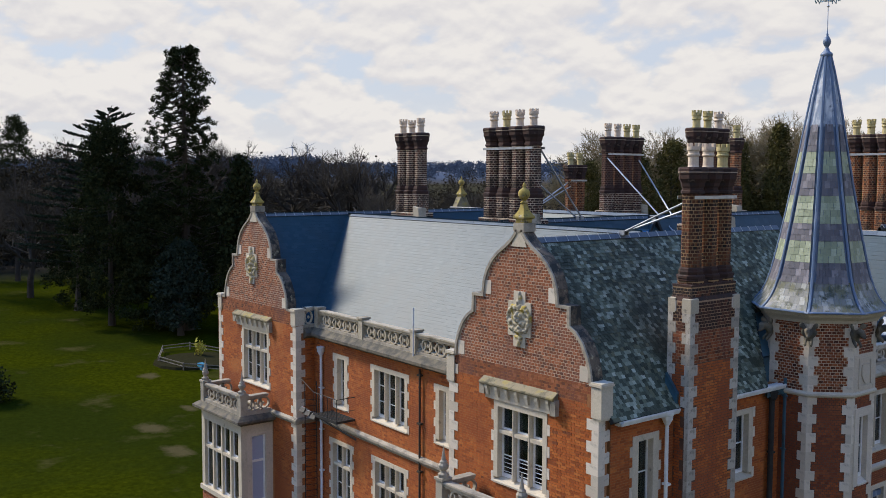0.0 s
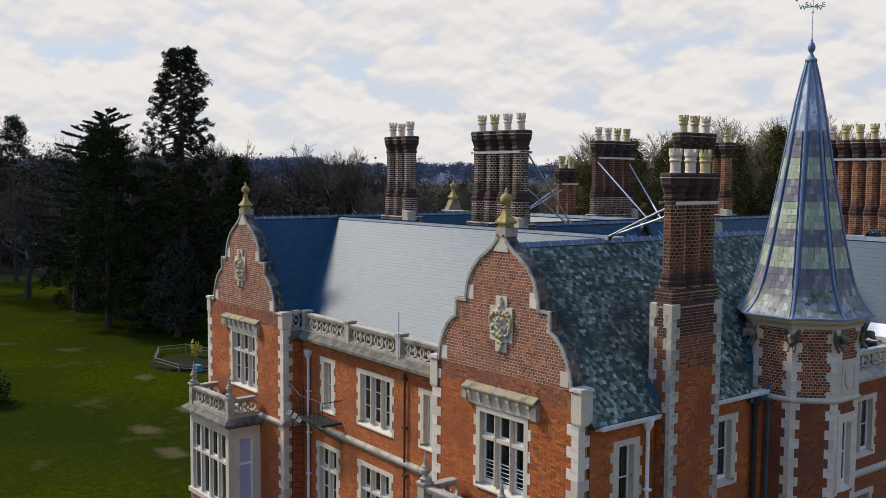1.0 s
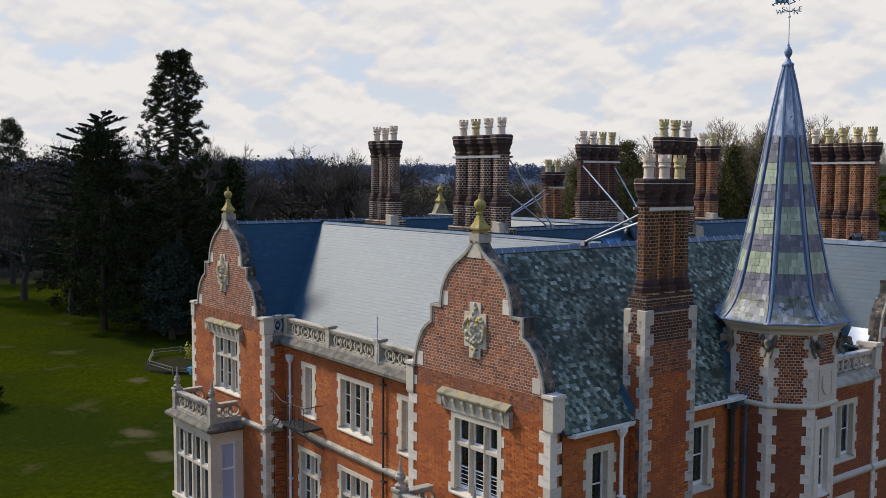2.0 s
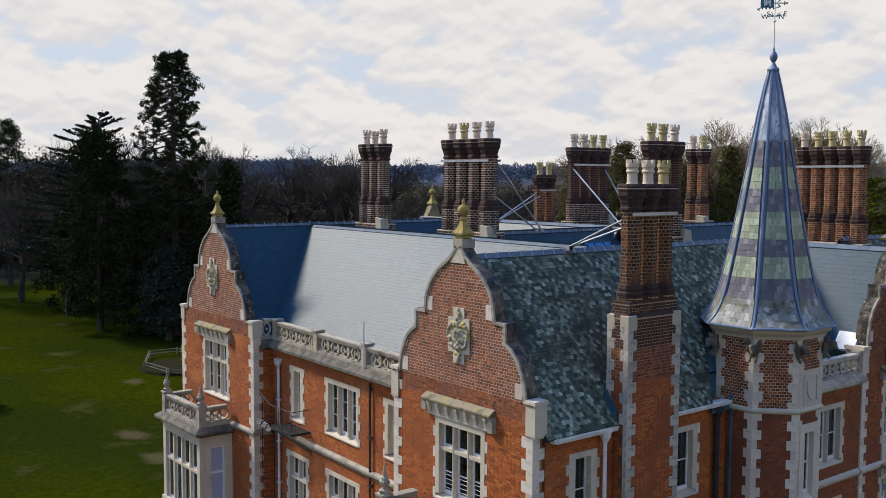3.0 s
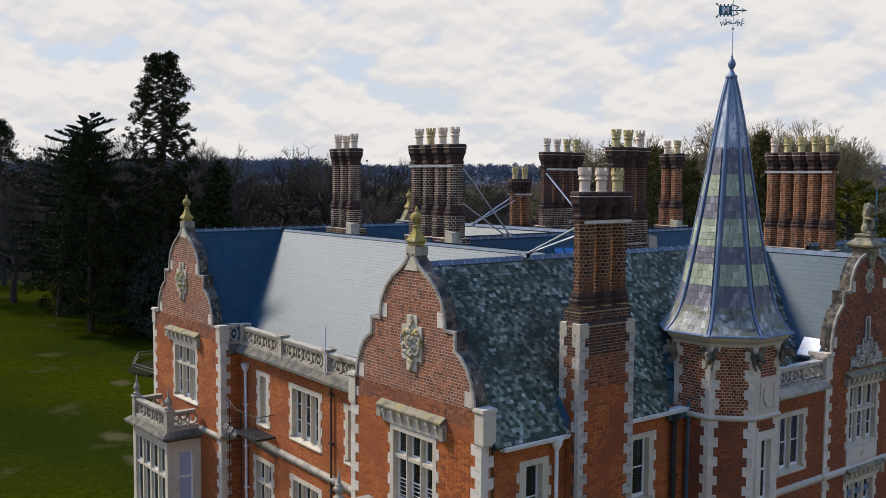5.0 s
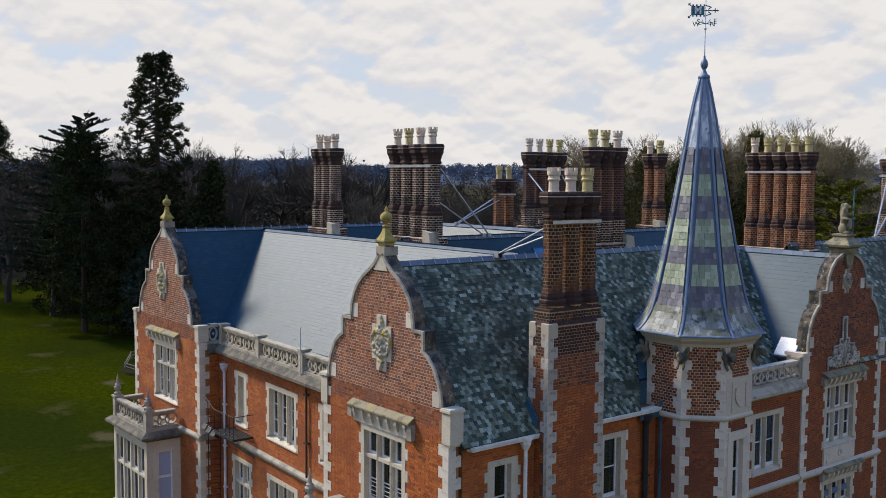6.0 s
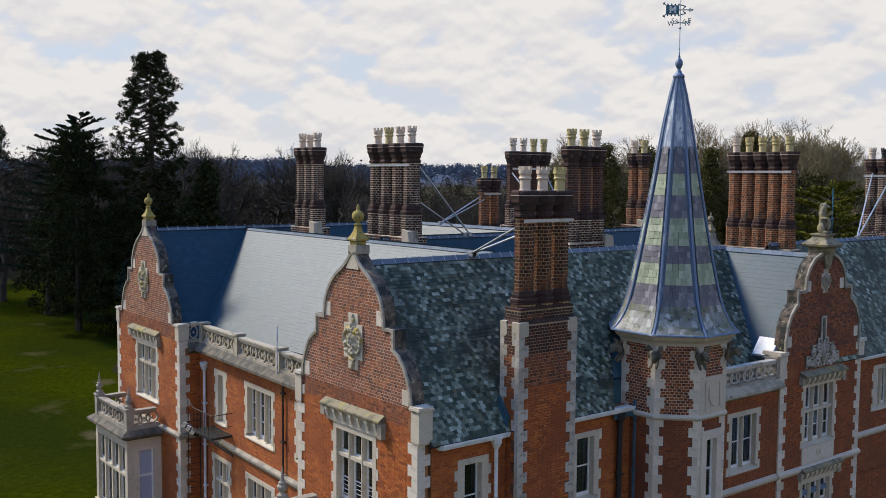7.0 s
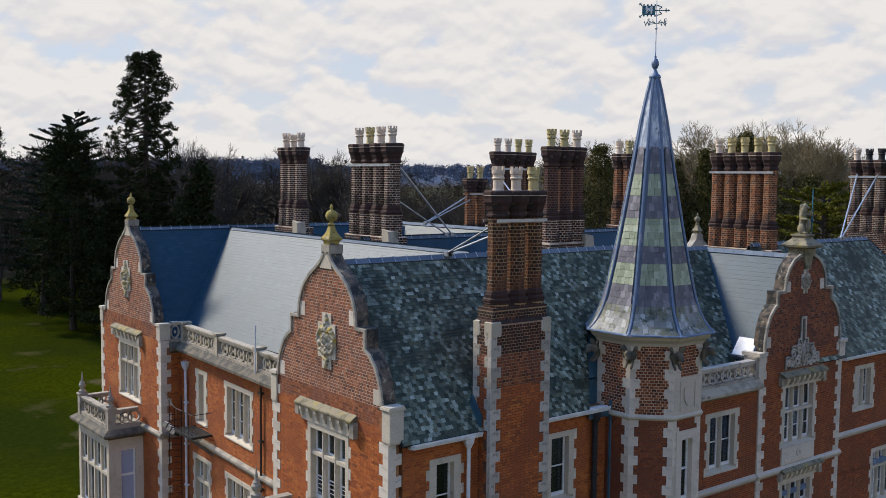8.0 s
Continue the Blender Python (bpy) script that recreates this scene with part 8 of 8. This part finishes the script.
for x, y, h, r in ((-67.2, 104, 25, 1.8), (-62.7, 107, 27, 2.1), (-68, 105.8, 21.5, 4.2), (-64, 108.5, 21.5, 4.2), (-60, 111, 21.5, 4.2), (-56, 113.5, 21.2, 4.2), (-52, 115.5, 19.5, 4.2), (-47.5, 117.5, 16.5, 4.2), (-80.4, 96.1, 25.5, 4.2), (-76, 99.5, 25, 4.2), (-72.3, 102.4, 23.5, 3.8), (-86, 92, 22, 4.2), (-90, 100, 16, 5.0), (-100, 106, 16, 5.0)):
    yew(at(x, y), h, r, "ivy-clad evergreen below the bare trees", leaf_olive, int(h * 7 - x), "ivy_clad_tree", 0.05, 60, 0.24, 220)
cedar(at(-31.5, 75), 22.0, 31, 0.0, 6.5, "yellow-green layered conifer beyond the east range", leaf_gold, 34, 0.15, 70)


def far_wood(name, label, rings, mat, n, size, seed, hmin, hmax, per, arc=(60, 215)):
    """A belt of far trees as one mass of twiggy tufts."""
    rng = np.random.default_rng(seed)
    a = np.radians(rng.uniform(arc[0], arc[1], n))
    d = rng.uniform(rings[0], rings[1], n)
    cs, rs = [], []
    for i in range(n):
        x, y = -10 + d[i] * math.cos(a[i]), 5 + d[i] * math.sin(a[i])
        g, hh = height(x, y), rng.uniform(hmin, hmax)
        for k in (0.25, 0.55, 0.8):
            w = hh * 0.30 * (1.15 - 0.5 * abs(k - 0.5))
            cs.append((x + rng.normal() * w * 0.3, y + rng.normal() * w * 0.3, g + hh * k))
            rs.append((w, w, hh * 0.24))
    v, f = leaf_cards(cs, rs, per, size, seed)
    tagged(new(name, raw_mesh(name, v, f, mat)), label, "woodland", kind="stuff")


far_wood("woodland", "brown leafless woodland beyond the park", (170, 330), wood_far, 1500, 0.54, 3, 6, 11, 48)
far_wood("woodland", "tall brown woodland behind the evergreens", (205, 300), wood_far, 420, 0.5, 4, 18, 23, 110, (157, 182))
far_wood("woodland", "tall dark wood beyond the far pine", (175, 245), wood_far, 150, 0.5, 13, 22, 26, 110, (167, 182))
far_wood("woodland", "brown woodland rising behind the park", (320, 520), wood_far, 420, 0.6, 9, 16, 20, 70, (147, 172))
far_wood("woodland", "brown leafless woodland in the middle distance", (330, 800), wood_far, 2100, 0.8, 5, 9, 16, 46)
far_wood("hill_woodland", "blue-grey wooded hills on the horizon", (900, 1900), wood_hill_haze, 3200, 1.7, 6, 12, 16.5, 36, (80, 190))
far_wood("hill_woodland", "dark blue wooded rise on the horizon", (1000, 1500), wood_hill_haze, 700, 1.8, 16, 20, 26, 40, (149, 172))


def wind_turbine(place, turn, label):
    w = thing("wind_turbine", place, label, "wind turbine", "far wind turbines", turn=turn)
    bm = bmesh.new()
    tube(bm, (0, 0, 0), (0, 0, 60), 1.2, 8, 0.7)
    local_part("tower", mesh_of(bm, "tower", grey_pipe), w)
    bm = bmesh.new()
    box(bm, FLAT, -0.9, 0.9, -2.2, 1.6, 59.4, 61.2)
    local_part("nacelle", mesh_of(bm, "nacelle", grey_pipe), w)
    for i in range(3):
        bm = bmesh.new()
        prism(bm, lambda u, ww, z: Vector((u, -2.4 + ww, 60.3 + z)), [(-0.25, 0.4), (0.75, 3.0), (0.25, 13.0), (-0.1, 13.0)], -0.12, 0.12)
        bmesh.ops.rotate(bm, verts=bm.verts, cent=(0, 0, 60.3), matrix=Matrix.Rotation(radians(120 * i + turn), 3, "Y"))
        local_part("blade", mesh_of(bm, "blade", white_paint), w)


wind_turbine((-1284.6, 725, 2.0), 20, "white wind turbine far off on the horizon")
wind_turbine((-1273.0, 745, 4.0), 65, "white wind turbine far off on the horizon")


# fenced planting bed on the lawn
def fence():
    pts = [(-85.6, 22.7), (-80.5, 23.4), (-77.0, 26.0), (-78.2, 29.5), (-85.0, 30.5), (-91.0, 28.8), (-91.2, 25.5)]
    fe = thing("fence", at(-84, 26), "low octagonal post and rail timber fence on the lawn", "fence")
    for (xa, ya), (xb, yb) in zip(pts, pts[1:] + pts[:1]):
        za, zb = height(xa, ya), height(xb, yb)
        part("post", boxes(FLAT, (xa - 0.06, xa + 0.06, ya - 0.06, ya + 0.06, za - 0.2, za + 0.85)), fence_wood, fe)
        for h in (0.4, 0.75):
            bm = bmesh.new()
            tube(bm, (xa, ya, za + h), (xb, yb, zb + h), 0.06, 4)
            part("rail", bm, fence_wood, fe)
    bed = bmesh.new()
    lathe(bed, [(4.9, height(-84, 26) - 0.4), (4.6, height(-84, 26) + 0.22), (2.4, height(-84, 26) + 0.36), (0.1, height(-84, 26) + 0.40)], 14, (-84, 26.4))
    tagged(part("planting_bed", bed, soil, None), "bare soil bed inside a fence", "soil", kind="structure")
    sh = thing("shrub", at(-85.5, 27.5), "small yellow flowering shrub in the fenced bed", "shrub")
    v, f = leaf_cards([(0, 0, 0.8), (0.4, 0.2, 1.4), (-0.3, 0.1, 1.3), (0.1, -0.2, 1.9)], [(0.5, 0.5, 0.5)] * 4, 60, 0.2, 2)
    local_part("flowers", raw_mesh("flowers", v, f, shrub_yellow), sh)
    bm = bmesh.new()
    tube(bm, (0, 0, -0.2), (0, 0, 1.2), 0.06, 6, 0.03)
    local_part("stem", mesh_of(bm, "stem", bark), sh)
    tp = thing("crate", at(-79.8, 25.2), "small bright blue crate by the fence", "crate")
    bm = bmesh.new()
    box(bm, FLAT, -0.6, 0.6, -0.35, 0.35, 0.1, 0.75, 0.05)
    local_part("box", mesh_of(bm, "box", tarpaulin), tp)


fence()
